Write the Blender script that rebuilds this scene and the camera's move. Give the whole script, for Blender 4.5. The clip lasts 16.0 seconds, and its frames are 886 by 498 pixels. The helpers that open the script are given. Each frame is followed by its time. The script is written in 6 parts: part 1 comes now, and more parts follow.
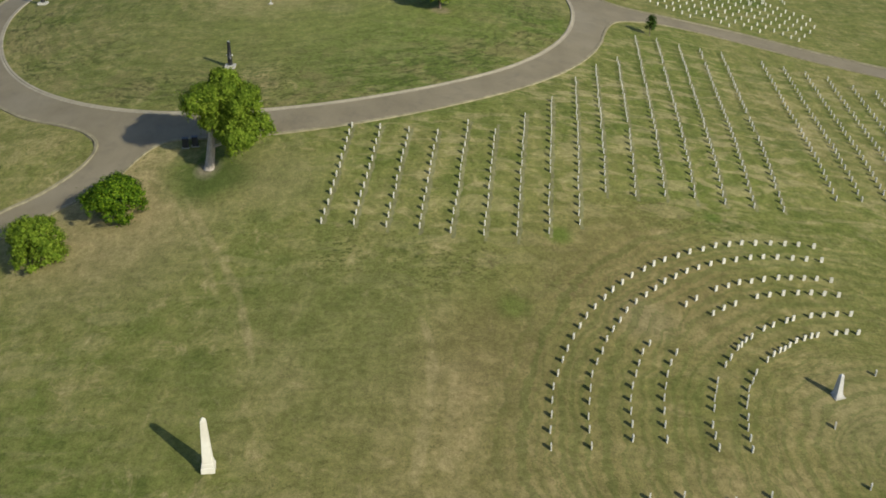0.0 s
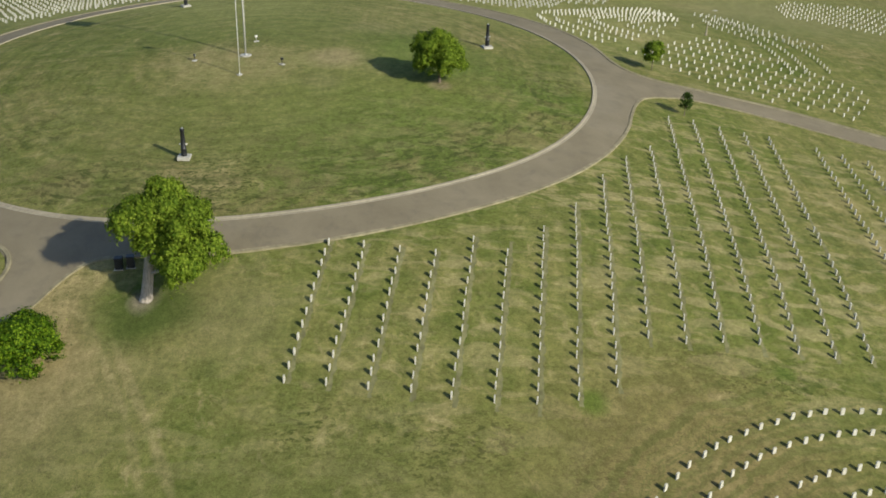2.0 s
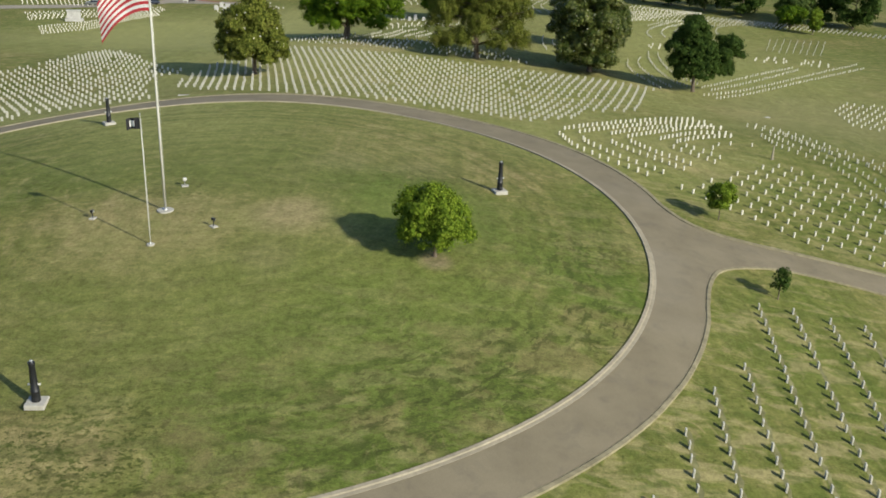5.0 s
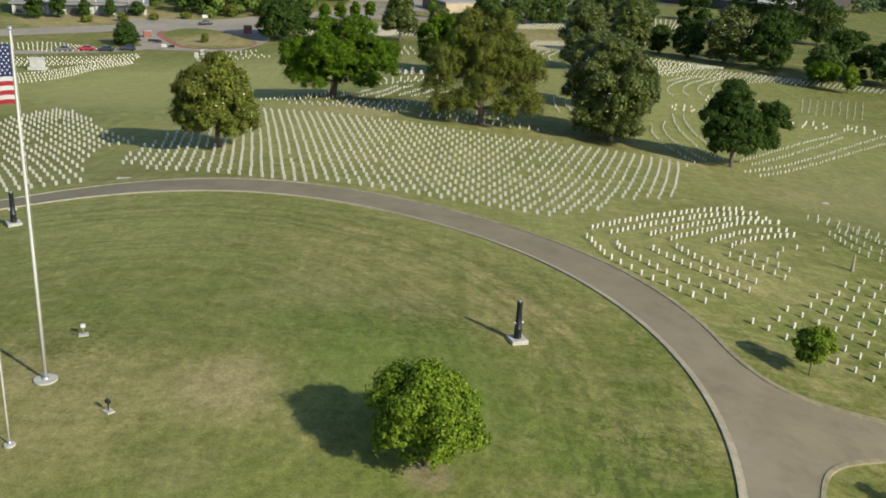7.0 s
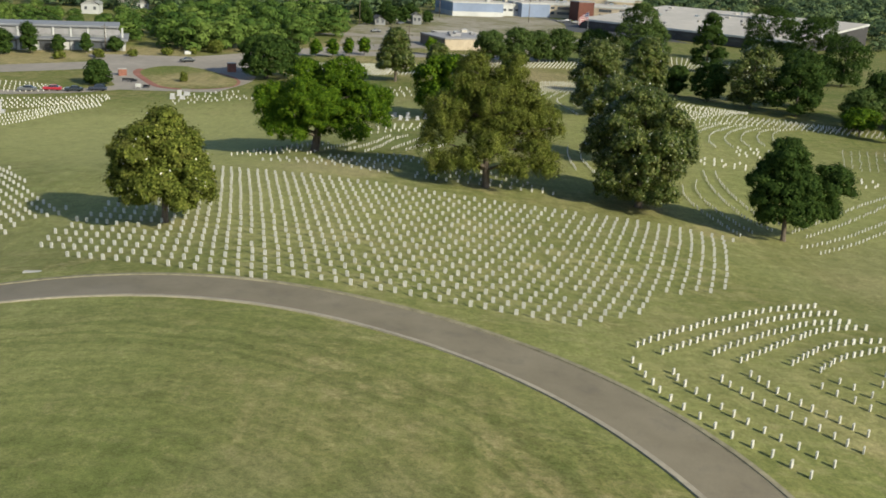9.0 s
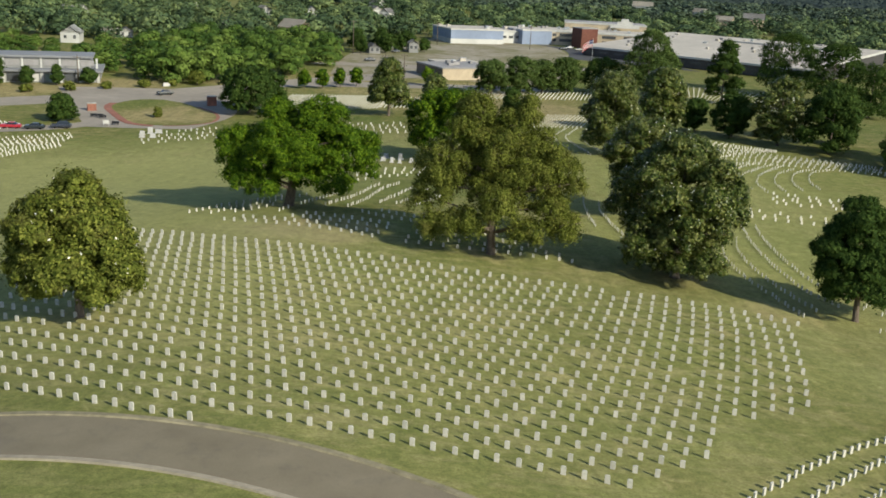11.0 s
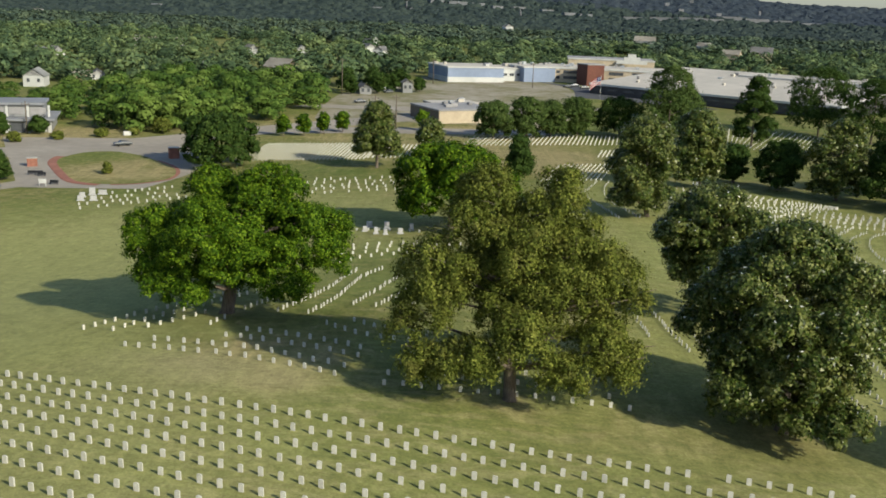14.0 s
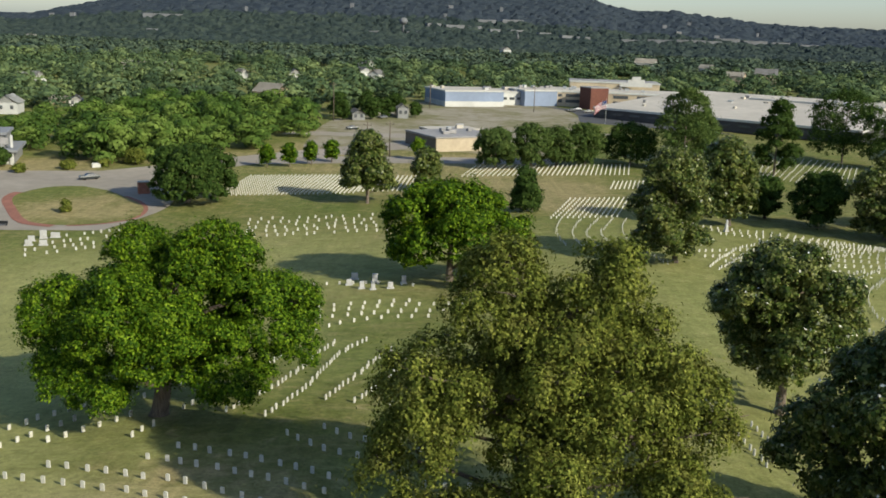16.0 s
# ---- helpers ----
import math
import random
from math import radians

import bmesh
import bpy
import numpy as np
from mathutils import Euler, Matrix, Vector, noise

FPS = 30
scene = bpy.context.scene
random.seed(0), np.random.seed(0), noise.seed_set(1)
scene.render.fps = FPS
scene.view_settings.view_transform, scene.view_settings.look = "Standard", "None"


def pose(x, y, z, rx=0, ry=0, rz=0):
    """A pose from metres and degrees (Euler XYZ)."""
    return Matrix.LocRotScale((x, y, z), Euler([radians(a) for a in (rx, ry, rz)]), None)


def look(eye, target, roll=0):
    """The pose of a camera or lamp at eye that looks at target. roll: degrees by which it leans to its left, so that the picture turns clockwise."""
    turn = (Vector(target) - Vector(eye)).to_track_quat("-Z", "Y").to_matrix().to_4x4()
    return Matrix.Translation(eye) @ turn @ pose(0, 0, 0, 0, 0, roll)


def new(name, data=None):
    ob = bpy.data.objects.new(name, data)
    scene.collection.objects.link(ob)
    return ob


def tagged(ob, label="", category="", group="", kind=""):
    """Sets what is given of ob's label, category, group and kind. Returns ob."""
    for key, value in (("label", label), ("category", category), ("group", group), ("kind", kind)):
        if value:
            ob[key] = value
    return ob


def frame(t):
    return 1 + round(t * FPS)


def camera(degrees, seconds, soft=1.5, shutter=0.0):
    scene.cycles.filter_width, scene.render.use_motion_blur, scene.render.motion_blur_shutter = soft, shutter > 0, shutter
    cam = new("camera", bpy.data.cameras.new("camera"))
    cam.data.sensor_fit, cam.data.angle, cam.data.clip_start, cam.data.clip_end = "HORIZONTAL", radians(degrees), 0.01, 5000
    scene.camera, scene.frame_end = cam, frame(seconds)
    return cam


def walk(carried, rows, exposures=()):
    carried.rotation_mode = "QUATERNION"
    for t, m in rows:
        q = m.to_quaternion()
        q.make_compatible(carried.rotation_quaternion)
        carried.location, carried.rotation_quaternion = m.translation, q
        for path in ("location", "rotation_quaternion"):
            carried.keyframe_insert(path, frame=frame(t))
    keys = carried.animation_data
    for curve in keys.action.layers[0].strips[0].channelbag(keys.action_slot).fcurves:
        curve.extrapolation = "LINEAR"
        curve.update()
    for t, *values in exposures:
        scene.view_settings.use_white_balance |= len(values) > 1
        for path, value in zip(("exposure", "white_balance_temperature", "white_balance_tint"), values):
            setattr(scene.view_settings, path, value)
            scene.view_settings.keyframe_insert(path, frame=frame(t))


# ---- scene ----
cam = camera(49.5, 16.0, 1.75)
PATH = [
    (0, (1.37, -0.291, 41.617), (1.356, 1.491, 40.708), 1.0),
    (0.5, (1.256, 4.642, 41.416), (1.244, 6.426, 40.514), 1.2),
    (1, (1.238, 10.728, 41.588), (1.224, 12.517, 40.694), 1.3),
    (1.5, (0.973, 16.375, 41.618), (0.963, 18.173, 40.742), 1.4),
    (2, (0.605, 22.787, 41.561), (0.601, 24.594, 40.704), 1.8),
    (2.5, (0.546, 28.444, 41.492), (0.541, 30.26, 40.654), 1.8),
    (3, (0.403, 35.077, 41.501), (0.399, 36.901, 40.682), 1.9),
    (3.5, (0.257, 40.792, 41.272), (0.255, 42.625, 40.473), 2.0),
    (4, (0.142, 47.528, 41.134), (0.14, 49.37, 40.355), 2.1),
    (4.5, (0.052, 53.432, 40.99), (0.052, 55.282, 40.23), 2.1),
    (6.8, (-0.48, 83.169, 40.629), (-0.476, 85.051, 39.952), 2.7),
    (7, (-0.492, 85.791, 40.534), (-0.488, 87.676, 39.864), 2.8),
    (7.5, (-0.679, 91.578, 40.346), (-0.674, 93.467, 39.689), 2.9),
    (8, (-0.766, 98.31, 40.122), (-0.759, 100.204, 39.481), 2.9),
    (8.5, (-0.811, 104.06, 39.745), (-0.805, 105.96, 39.121), 3.1),
    (9, (-0.936, 110.647, 39.533), (-0.93, 112.552, 38.925), 3.1),
    (11.5, (-0.87, 140.8, 38.351), (-0.865, 142.723, 37.804), 2.8),
    (12, (-0.928, 147.305, 38.117), (-0.923, 149.232, 37.582), 2.7),
    (12.5, (-0.9, 152.92, 37.84), (-0.895, 154.85, 37.317), 2.6),
    (13, (-0.947, 158.982, 37.543), (-0.942, 160.915, 37.032), 2.5),
    (13.5, (-0.918, 164.841, 37.297), (-0.912, 166.778, 36.798), 2.3),
    (14, (-0.82, 171.095, 36.791), (-0.817, 173.035, 36.304), 2.2),
    (14.5, (-0.91, 176.971, 36.464), (-0.905, 178.914, 35.991), 2.1),
    (15, (-0.942, 182.749, 36.204), (-0.937, 184.695, 35.741), 1.9),
    (15.5, (-0.947, 188.242, 35.953), (-0.942, 190.19, 35.502), 1.9),
    (16, (-0.891, 193.592, 35.736), (-0.886, 195.543, 35.295), 1.9),
]
walk(cam, [(t, look(eye, target, roll)) for t, eye, target, roll in PATH], [(0, 0.03), (2, 0.06), (4, 0.14), (7, 0.18), (9, 0.18), (12, 0.17), (16, 0.2)])

# ---- light ----
SUN_AZ, SUN_EL = 130.0, 30.0          # degrees clockwise from +y, and above the horizon
world = bpy.data.worlds.new("sky")
scene.world = world
world.use_nodes = True
wn, wl = world.node_tree.nodes, world.node_tree.links
sky = wn.new("ShaderNodeTexSky")
sky.sky_type, sky.sun_disc = "NISHITA", False
sky.sun_elevation, sky.sun_rotation = radians(SUN_EL), radians(SUN_AZ)
sky.air_density, sky.dust_density, sky.ozone_density = 1.0, 1.1, 3.5
wn["Background"].inputs["Strength"].default_value = 0.135
wl.new(sky.outputs[0], wn["Background"].inputs["Color"])
sun = new("sun", bpy.data.lights.new("sun", "SUN"))
sun.data.energy, sun.data.angle, sun.data.color = 4.9, radians(0.6), (1.0, 0.95, 0.775)
sun_way = Vector((math.sin(radians(SUN_AZ)) * math.cos(radians(SUN_EL)), math.cos(radians(SUN_AZ)) * math.cos(radians(SUN_EL)), math.sin(radians(SUN_EL))))
sun.matrix_world = look(sun_way * 300, (0, 0, 0))


# ---- materials ----
class Mat:
    """A small helper round a node material with one principled shader."""

    def __init__(self, name, rough=0.8, metal=0.0, spec=0.3):
        self.m = bpy.data.materials.new(name)
        self.m.use_nodes = True
        self.n, self.l = self.m.node_tree.nodes, self.m.node_tree.links
        self.b = self.n["Principled BSDF"]
        self.b.inputs["Roughness"].default_value = rough
        self.b.inputs["Metallic"].default_value = metal
        self.b.inputs["Specular IOR Level"].default_value = spec
        self.geo = self.n.new("ShaderNodeNewGeometry")
        self.pos = self.geo.outputs["Position"]

    def noise(self, scale, detail=4.0, rough=0.6, stretch=None, dist=0.0):
        t = self.n.new("ShaderNodeTexNoise")
        t.inputs["Scale"].default_value, t.inputs["Detail"].default_value = scale, detail
        t.inputs["Roughness"].default_value, t.inputs["Distortion"].default_value = rough, dist
        src = self.pos
        if stretch:
            mp = self.n.new("ShaderNodeMapping")
            mp.inputs["Scale"].default_value = stretch[:3]
            if len(stretch) > 3:
                mp.inputs["Rotation"].default_value = (0, 0, radians(stretch[3]))
            self.l.new(src, mp.inputs[0])
            src = mp.outputs[0]
        self.l.new(src, t.inputs["Vector"])
        return t.outputs["Fac"]

    def ramp(self, fac, *stops):
        r = self.n.new("ShaderNodeValToRGB")
        while len(r.color_ramp.elements) < len(stops):
            r.color_ramp.elements.new(0.5)
        for e, (p, c) in zip(r.color_ramp.elements, stops):
            e.position = p
            e.color = (*c, 1) if len(c) == 3 else c
        self.l.new(fac, r.inputs[0])
        return r.outputs[0]

    def mix(self, fac, a, b, kind="MIX"):
        x = self.n.new("ShaderNodeMix")
        x.data_type, x.blend_type = "RGBA", kind
        for sock, v in ((x.inputs[0], fac), (x.inputs[6], a), (x.inputs[7], b)):
            if isinstance(v, bpy.types.NodeSocket):
                self.l.new(v, sock)
            elif isinstance(v, tuple):
                sock.default_value = (*v, 1)
            else:
                sock.default_value = v
        return x.outputs[2]

    def grey(self, lo, hi, fac):
        return self.ramp(fac, (0.0, (lo,) * 3), (1.0, (hi,) * 3))

    def color(self, c):
        if isinstance(c, tuple):
            self.b.inputs["Base Color"].default_value = (*c, 1)
        else:
            self.l.new(c, self.b.inputs["Base Color"])
        return self

    def bump(self, fac, strength, distance):
        u = self.n.new("ShaderNodeBump")
        u.inputs["Strength"].default_value, u.inputs["Distance"].default_value = strength, distance
        self.l.new(fac, u.inputs["Height"])
        self.l.new(u.outputs[0], self.b.inputs["Normal"])
        return self

    def island(self):
        return self.geo.outputs["Random Per Island"]

    def objrand(self):
        return self.n.new("ShaderNodeObjectInfo").outputs["Random"]


# patches of the lawn: x, y, reach, and how much drier (or, below nought, greener) it is
PATCHES = [(-25, 135.5, 13, 0.72), (-10, 139, 9, 0.55), (-2, 142, 7, 0.40), (5, 152, 9, 0.30), (-0.5, 131.2, 2.4, 0.75), (-33, 88, 13, 0.40), (-20.5, 96.2, 3.0, 0.2), (24, 51, 10, 0.40), (34, 62, 11, 0.20), (21, 75, 14, 0.30), (2, 66, 9, 0.18),
           (-16, 246, 13, 0.45), (16, 236.5, 9, 0.28), (36, 231, 7, 0.6), (48, 213, 11, 0.45), (31, 171, 7, 0.45), (-25, 90.5, 5.2, -0.7), (-4, 147, 12, -0.35), (12, 132, 8, -0.4), (-6, 115, 20, -0.42), (7.1, 71.9, 2.2, -0.7), (20, 40, 25, 0.12), (-10, 70, 22, 0.16), (6, 48, 22, 0.14), (-23.6, 91.2, 1.5, 1.6), (-0.6, 132.4, 1.2, 1.2), (-24.5, 134, 5, 0.5), (-23, 107, 8, 0.40), (-11, 107, 9, 0.15), (-3, 112, 6, 0.1), (4.9, 240.6, 5, 0.35), (26.4, 240.6, 5.5, 0.5), (-21.9, 262, 3, 0.6), (-30.6, 209.2, 4.0, 0.6), (-72, 385, 20, 0.5), (-60, 296, 50, 0.08), (-25, 350, 30, 0.20), (20, 395, 25, 0.4), (-100, 430, 24, 0.6), (-70, 456, 22, 0.6), (-128, 412, 24, 0.6), (-35, 478, 30, 0.6), (10, 470, 26, 0.5), (0, 440, 60, 0.35), (30, 415, 22, 0.4)]


# weedy stretches (x, y, reach), and worn tracks (from, to, width, strength)
WEEDS = [(-23, 108, 10), (-14, 107.5, 10), (-5, 111, 9), (2, 115, 8), (8, 122, 7), (12.5, 137, 6), (-25, 144, 6), (-2, 150, 6), (-12, 116, 8), (-24, 117, 7), (21.5, 87.0, 4), (25, 86, 4), (28.5, 86, 3), (11.7, 75, 3), (9, 164, 6), (-1.5, 76.5, 5), (4.5, 77.5, 4), (12, 76, 3.5), (-9, 78.5, 4)]
BROWN, PALE = (0.172, 0.132, 0.056), (0.275, 0.272, 0.098)
THATCH = [(-8, 124, 24, 0.5, (0.142, 0.166, 0.042)), (2, 132, 16, 0.4, (0.132, 0.160, 0.038)), (-26, 122, 22, 0.45, (0.165, 0.172, 0.052)), (22, 58, 34, 0.42, BROWN), (-4, 52, 26, 0.20, BROWN), (18, 78, 13, 0.5, BROWN), (-31, 83, 13, 0.55, (0.205, 0.172, 0.082)), (-23.9, 90.0, 5.0, 0.8, (0.058, 0.080, 0.017)), (-23.7, 91.3, 1.7, 0.9, (0.21, 0.175, 0.125)), (-16.5, 89.5, 6.5, 0.45, (0.205, 0.175, 0.085)), (-8, 69, 15, 0.45, (0.090, 0.108, 0.028)), (6, 67, 9, 0.45, (0.135, 0.108, 0.043)), (7.1, 71.8, 1.7, 0.45, (0.085, 0.120, 0.020)), (11.8, 82, 1.6, 0.7, (0.085, 0.130, 0.018)), (27.5, 87, 1.1, 0.7, (0.07, 0.105, 0.018)), (18.6, 71.4, 3.4, 0.6, (0.225, 0.19, 0.095)), (35, 62, 8, 0.45, (0.205, 0.18, 0.085)), (-21.2, 90.2, 3.6, 0.75, (0.060, 0.082, 0.018)), (-27, 245.5, 6.5, 0.8, (0.285, 0.250, 0.120)), (-20, 242.5, 6.5, 0.85, (0.295, 0.250, 0.130)), (-13.5, 241.5, 5.5, 0.8, (0.285, 0.24, 0.12)), (-36, 250, 14, 0.8, (0.225, 0.222, 0.070)), (-23, 236, 9, 0.45, (0.20, 0.19, 0.075)), (-34, 170, 20, 0.6, PALE), (-58, 185, 28, 0.6, PALE), (0, 206, 52, 0.35, PALE), (24, 176, 24, 0.35, PALE), (-22, 158, 30, 0.45, (0.172, 0.180, 0.060)), (-13.5, 138.8, 4.6, 0.85, (0.275, 0.230, 0.112)), (-3, 141.6, 9, 0.6, (0.098, 0.146, 0.026)), (-14, 130.5, 3.5, 0.45, (0.20, 0.18, 0.08)), (-10, 154.5, 5, 0.4, (0.205, 0.185, 0.085)), (-3, 154, 5, 0.45, (0.205, 0.185, 0.085)), (24.5, 238.4, 8.5, 0.45, (0.092, 0.078, 0.026)), (-0.6, 131.6, 1.7, 0.8, (0.22, 0.18, 0.11)), (-62, 296, 62, 0.85, PALE), (-46, 262, 30, 0.75, PALE), (50, 262, 60, 0.5, PALE), (60, 215, 34, 0.6, (0.235, 0.222, 0.095)), (40, 330, 60, 0.5, PALE), (-30, 335, 40, 0.55, PALE), (-34, 225, 36, 0.55, PALE)]
TRACKS = [(-29.3, 91, -25.7, 86.1, 0.56, 0.37), (-25.9, 86.4, -22.1, 80, 0.5, 0.37), (-22.2, 80.3, -19, 73, 0.5, 0.34), (-25.2, 87.4, -19.4, 77.8, 0.56, 0.46), (-19.7, 78.2, -17.0, 73.2, 0.62, 0.56), (-17.2, 73.5, -14.6, 65.5, 0.56, 0.5), (-1.0, 70.4, 0.1, 67, 0.5, 0.5), (0.1, 67.3, 0.2, 61.5, 0.68, 0.53), (0.2, 62, -1.0, 52, 0.68, 0.43), (2.2, 66, 1.2, 54, 0.5, 0.25)]


def grass_material():
    m = Mat("grass", 0.95, 0, 0.1)
    big = m.noise(0.03, 3, 0.5)
    mid = m.noise(0.13, 6, 0.66, None, 0.6)
    small = m.noise(0.55, 5, 0.7, None, 0.5)
    fine = m.noise(2.2, 4, 0.75)
    blade = m.noise(8.0, 3, 0.7)

    def value(op, a, b):
        x = m.n.new("ShaderNodeMath")
        x.operation = op
        for sock, v in zip(x.inputs, (a, b)):
            if isinstance(v, bpy.types.NodeSocket):
                m.l.new(v, sock)
            else:
                sock.default_value = v
        return x.outputs[0]

    dryness = value("ADD", value("MULTIPLY", big, 0.55), value("MULTIPLY", mid, 0.60))
    dryness = value("ADD", dryness, value("MULTIPLY", value("SUBTRACT", small, 0.5), 0.45))
    flat = m.n.new("ShaderNodeVectorMath")
    flat.operation = "MULTIPLY"
    flat.inputs[1].default_value = (1, 1, 0)
    m.l.new(m.pos, flat.inputs[0])
    for x, y, r, k in PATCHES:
        d = m.n.new("ShaderNodeVectorMath")
        d.operation = "DISTANCE"
        d.inputs[1].default_value = (x, y, 0)
        m.l.new(flat.outputs[0], d.inputs[0])
        near = m.n.new("ShaderNodeMapRange")
        near.interpolation_type = "SMOOTHSTEP"
        near.inputs["From Min"].default_value, near.inputs["From Max"].default_value = r, r * 0.25
        near.inputs["To Min"].default_value, near.inputs["To Max"].default_value = 0.0, k * 0.55
        m.l.new(d.outputs["Value"], near.inputs["Value"])
        dryness = value("ADD", dryness, near.outputs[0])
    c = m.ramp(dryness, (0.36, (0.081, 0.117, 0.020)), (0.52, (0.121, 0.138, 0.033)), (0.66, (0.162, 0.158, 0.050)), (0.86, (0.285, 0.232, 0.108)))
    # weeds, bare dry blotches and mown lanes
    weed_here = m.ramp(m.noise(0.085, 3, 0.6, (1, 1, 1, 20)), (0.46, (0.04,) * 3), (0.62, (0.32,) * 3))
    for x, y, r in WEEDS:
        d = m.n.new("ShaderNodeVectorMath")
        d.operation = "DISTANCE"
        d.inputs[1].default_value = (x, y, 0)
        m.l.new(flat.outputs[0], d.inputs[0])
        weed_here = m.mix(1.0, weed_here, m.ramp(value("DIVIDE", d.outputs["Value"], r), (0.3, (0.9,) * 3), (1.0, (0,) * 3)), "ADD")
    weed = m.ramp(m.noise(2.7, 3, 0.6, (0.7, 1.1, 1), 0.3), (0.52, (0,) * 3), (0.59, (0.85,) * 3))
    c = m.mix(m.mix(1.0, weed_here, weed, "MULTIPLY"), c, (0.050, 0.058, 0.015))
    tuft = m.ramp(m.noise(2.6, 3, 0.7, None, 0.6), (0.58, (0,) * 3), (0.66, (0.75,) * 3))
    c = m.mix(m.mix(1.0, m.ramp(m.noise(0.11, 3, 0.6, (1, 1, 1, 75)), (0.45, (0.1,) * 3), (0.6, (1,) * 3)), tuft, "MULTIPLY"), c, (0.048, 0.066, 0.014))
    pale = m.ramp(m.noise(0.42, 6, 0.72, (1, 1, 1, 40), 0.8), (0.56, (0,) * 3), (0.68, (0.7,) * 3))
    c = m.mix(pale, c, (0.300, 0.250, 0.118))
    lane = m.noise(0.9, 3, 0.5, (1.0, 0.035, 1.0, -5))
    c = m.mix(m.ramp(lane, (0.50, (0,) * 3), (0.60, (0.20,) * 3)), c, (0.070, 0.096, 0.020))
    plot = m.noise(0.55, 3, 0.55, (0.45, 1.15, 1.0, -5), 0.5)
    plots_here = m.ramp(m.noise(0.05, 2, 0.5), (0.3, (0.12,) * 3), (0.7, (0.28,) * 3))
    for x, y, r in ((14, 108, 38), (38, 112, 34), (0, 212, 44), (35, 158, 20)):
        d = m.n.new("ShaderNodeVectorMath")
        d.operation = "DISTANCE"
        d.inputs[1].default_value = (x, y, 0)
        m.l.new(flat.outputs[0], d.inputs[0])
        plots_here = m.mix(1.0, plots_here, m.ramp(value("DIVIDE", d.outputs["Value"], r), (0.5, (0.22,) * 3), (1.0, (0,) * 3)), "ADD")
    c = m.mix(m.mix(1.0, plots_here, m.ramp(plot, (0.50, (0,) * 3), (0.60, (1,) * 3)), "MULTIPLY"), c, (0.300, 0.255, 0.125))
    lush = m.noise(0.6, 3, 0.6, (0.5, 1.2, 1.0, -8), 0.4)
    c = m.mix(m.mix(1.0, plots_here, m.ramp(lush, (0.52, (0,) * 3), (0.64, (0.9,) * 3)), "MULTIPLY"), c, (0.072, 0.098, 0.022))
    # brown thatch
    for x, y, r, k, tone in THATCH:
        d = m.n.new("ShaderNodeVectorMath")
        d.operation = "DISTANCE"
        d.inputs[1].default_value = (x, y, 0)
        m.l.new(flat.outputs[0], d.inputs[0])
        near = m.ramp(value("ADD", value("DIVIDE", d.outputs["Value"], r), value("MULTIPLY", value("SUBTRACT", mid, 0.5), 0.9)), (0.35, (k,) * 3), (1.0, (0,) * 3))
        c = m.mix(near, c, tone)
    for ax, ay, bx, by, wide, strong in TRACKS:
        length = math.hypot(bx - ax, by - ay)
        mp = m.n.new("ShaderNodeMapping")
        mp.vector_type = "TEXTURE"
        mp.inputs["Location"].default_value = ((ax + bx) / 2, (ay + by) / 2, 0)
        mp.inputs["Rotation"].default_value = (0, 0, math.atan2(by - ay, bx - ax))
        mp.inputs["Scale"].default_value = (length * 0.6, wide, 1)
        m.l.new(flat.outputs[0], mp.inputs[0])
        g = m.n.new("ShaderNodeTexGradient")
        g.gradient_type = "SPHERICAL"
        m.l.new(mp.outputs[0], g.inputs[0])
        c = m.mix(m.mix(1.0, m.ramp(g.outputs["Fac"], (0.0, (0,) * 3), (0.5, (strong,) * 3)), m.ramp(small, (0.35, (0.4,) * 3), (0.6, (1,) * 3)), "MULTIPLY"), c, (0.285, 0.235, 0.115))
    # mower rounds, in the drive's circle and about the curved graves
    for x, y, scale, stops in ((-22.0, 141.4, 0.75, ((0.10, 0.35), (0.40, 0.6), (0.55, 1), (0.68, 0))), (37.3, 57.3, 1.3, ((0.08, 1), (0.50, 1), (0.58, 0), (1, 0)))):
        far_out = m.n.new("ShaderNodeVectorMath")
        far_out.operation = "DISTANCE"
        far_out.inputs[1].default_value = (x, y, 0)
        m.l.new(flat.outputs[0], far_out.inputs[0])
        turns = m.n.new("ShaderNodeTexNoise")
        turns.noise_dimensions = "1D"
        turns.inputs["Scale"].default_value, turns.inputs["Detail"].default_value = scale, 2.0
        m.l.new(value("ADD", far_out.outputs["Value"], value("MULTIPLY", mid, 5.0)), turns.inputs["W"])
        if scale < 1:
            verge = m.ramp(value("DIVIDE", far_out.outputs["Value"], 60.0), (0.36, (0.15,) * 3), (0.56, (0.9,) * 3), (0.655, (1,) * 3), (0.672, (0,) * 3))
            # dashes of cut weeds that follow the mower round
            arm = m.n.new("ShaderNodeVectorMath")
            arm.operation = "SUBTRACT"
            arm.inputs[1].default_value = (x, y, 0)
            m.l.new(flat.outputs[0], arm.inputs[0])
            axes, polar, dash = m.n.new("ShaderNodeSeparateXYZ"), m.n.new("ShaderNodeCombineXYZ"), m.n.new("ShaderNodeTexNoise")
            m.l.new(arm.outputs[0], axes.inputs[0])
            m.l.new(value("ADD", far_out.outputs["Value"], value("MULTIPLY", mid, 3.0)), polar.inputs[0])
            m.l.new(value("MULTIPLY", value("ARCTAN2", axes.outputs[0], value("MULTIPLY", axes.outputs[1], -1.0)), 13.0), polar.inputs[1])
            m.l.new(polar.outputs[0], dash.inputs["Vector"])
            dash.inputs["Scale"].default_value, dash.inputs["Detail"].default_value, dash.inputs["Roughness"].default_value = 1.5, 4.0, 0.66
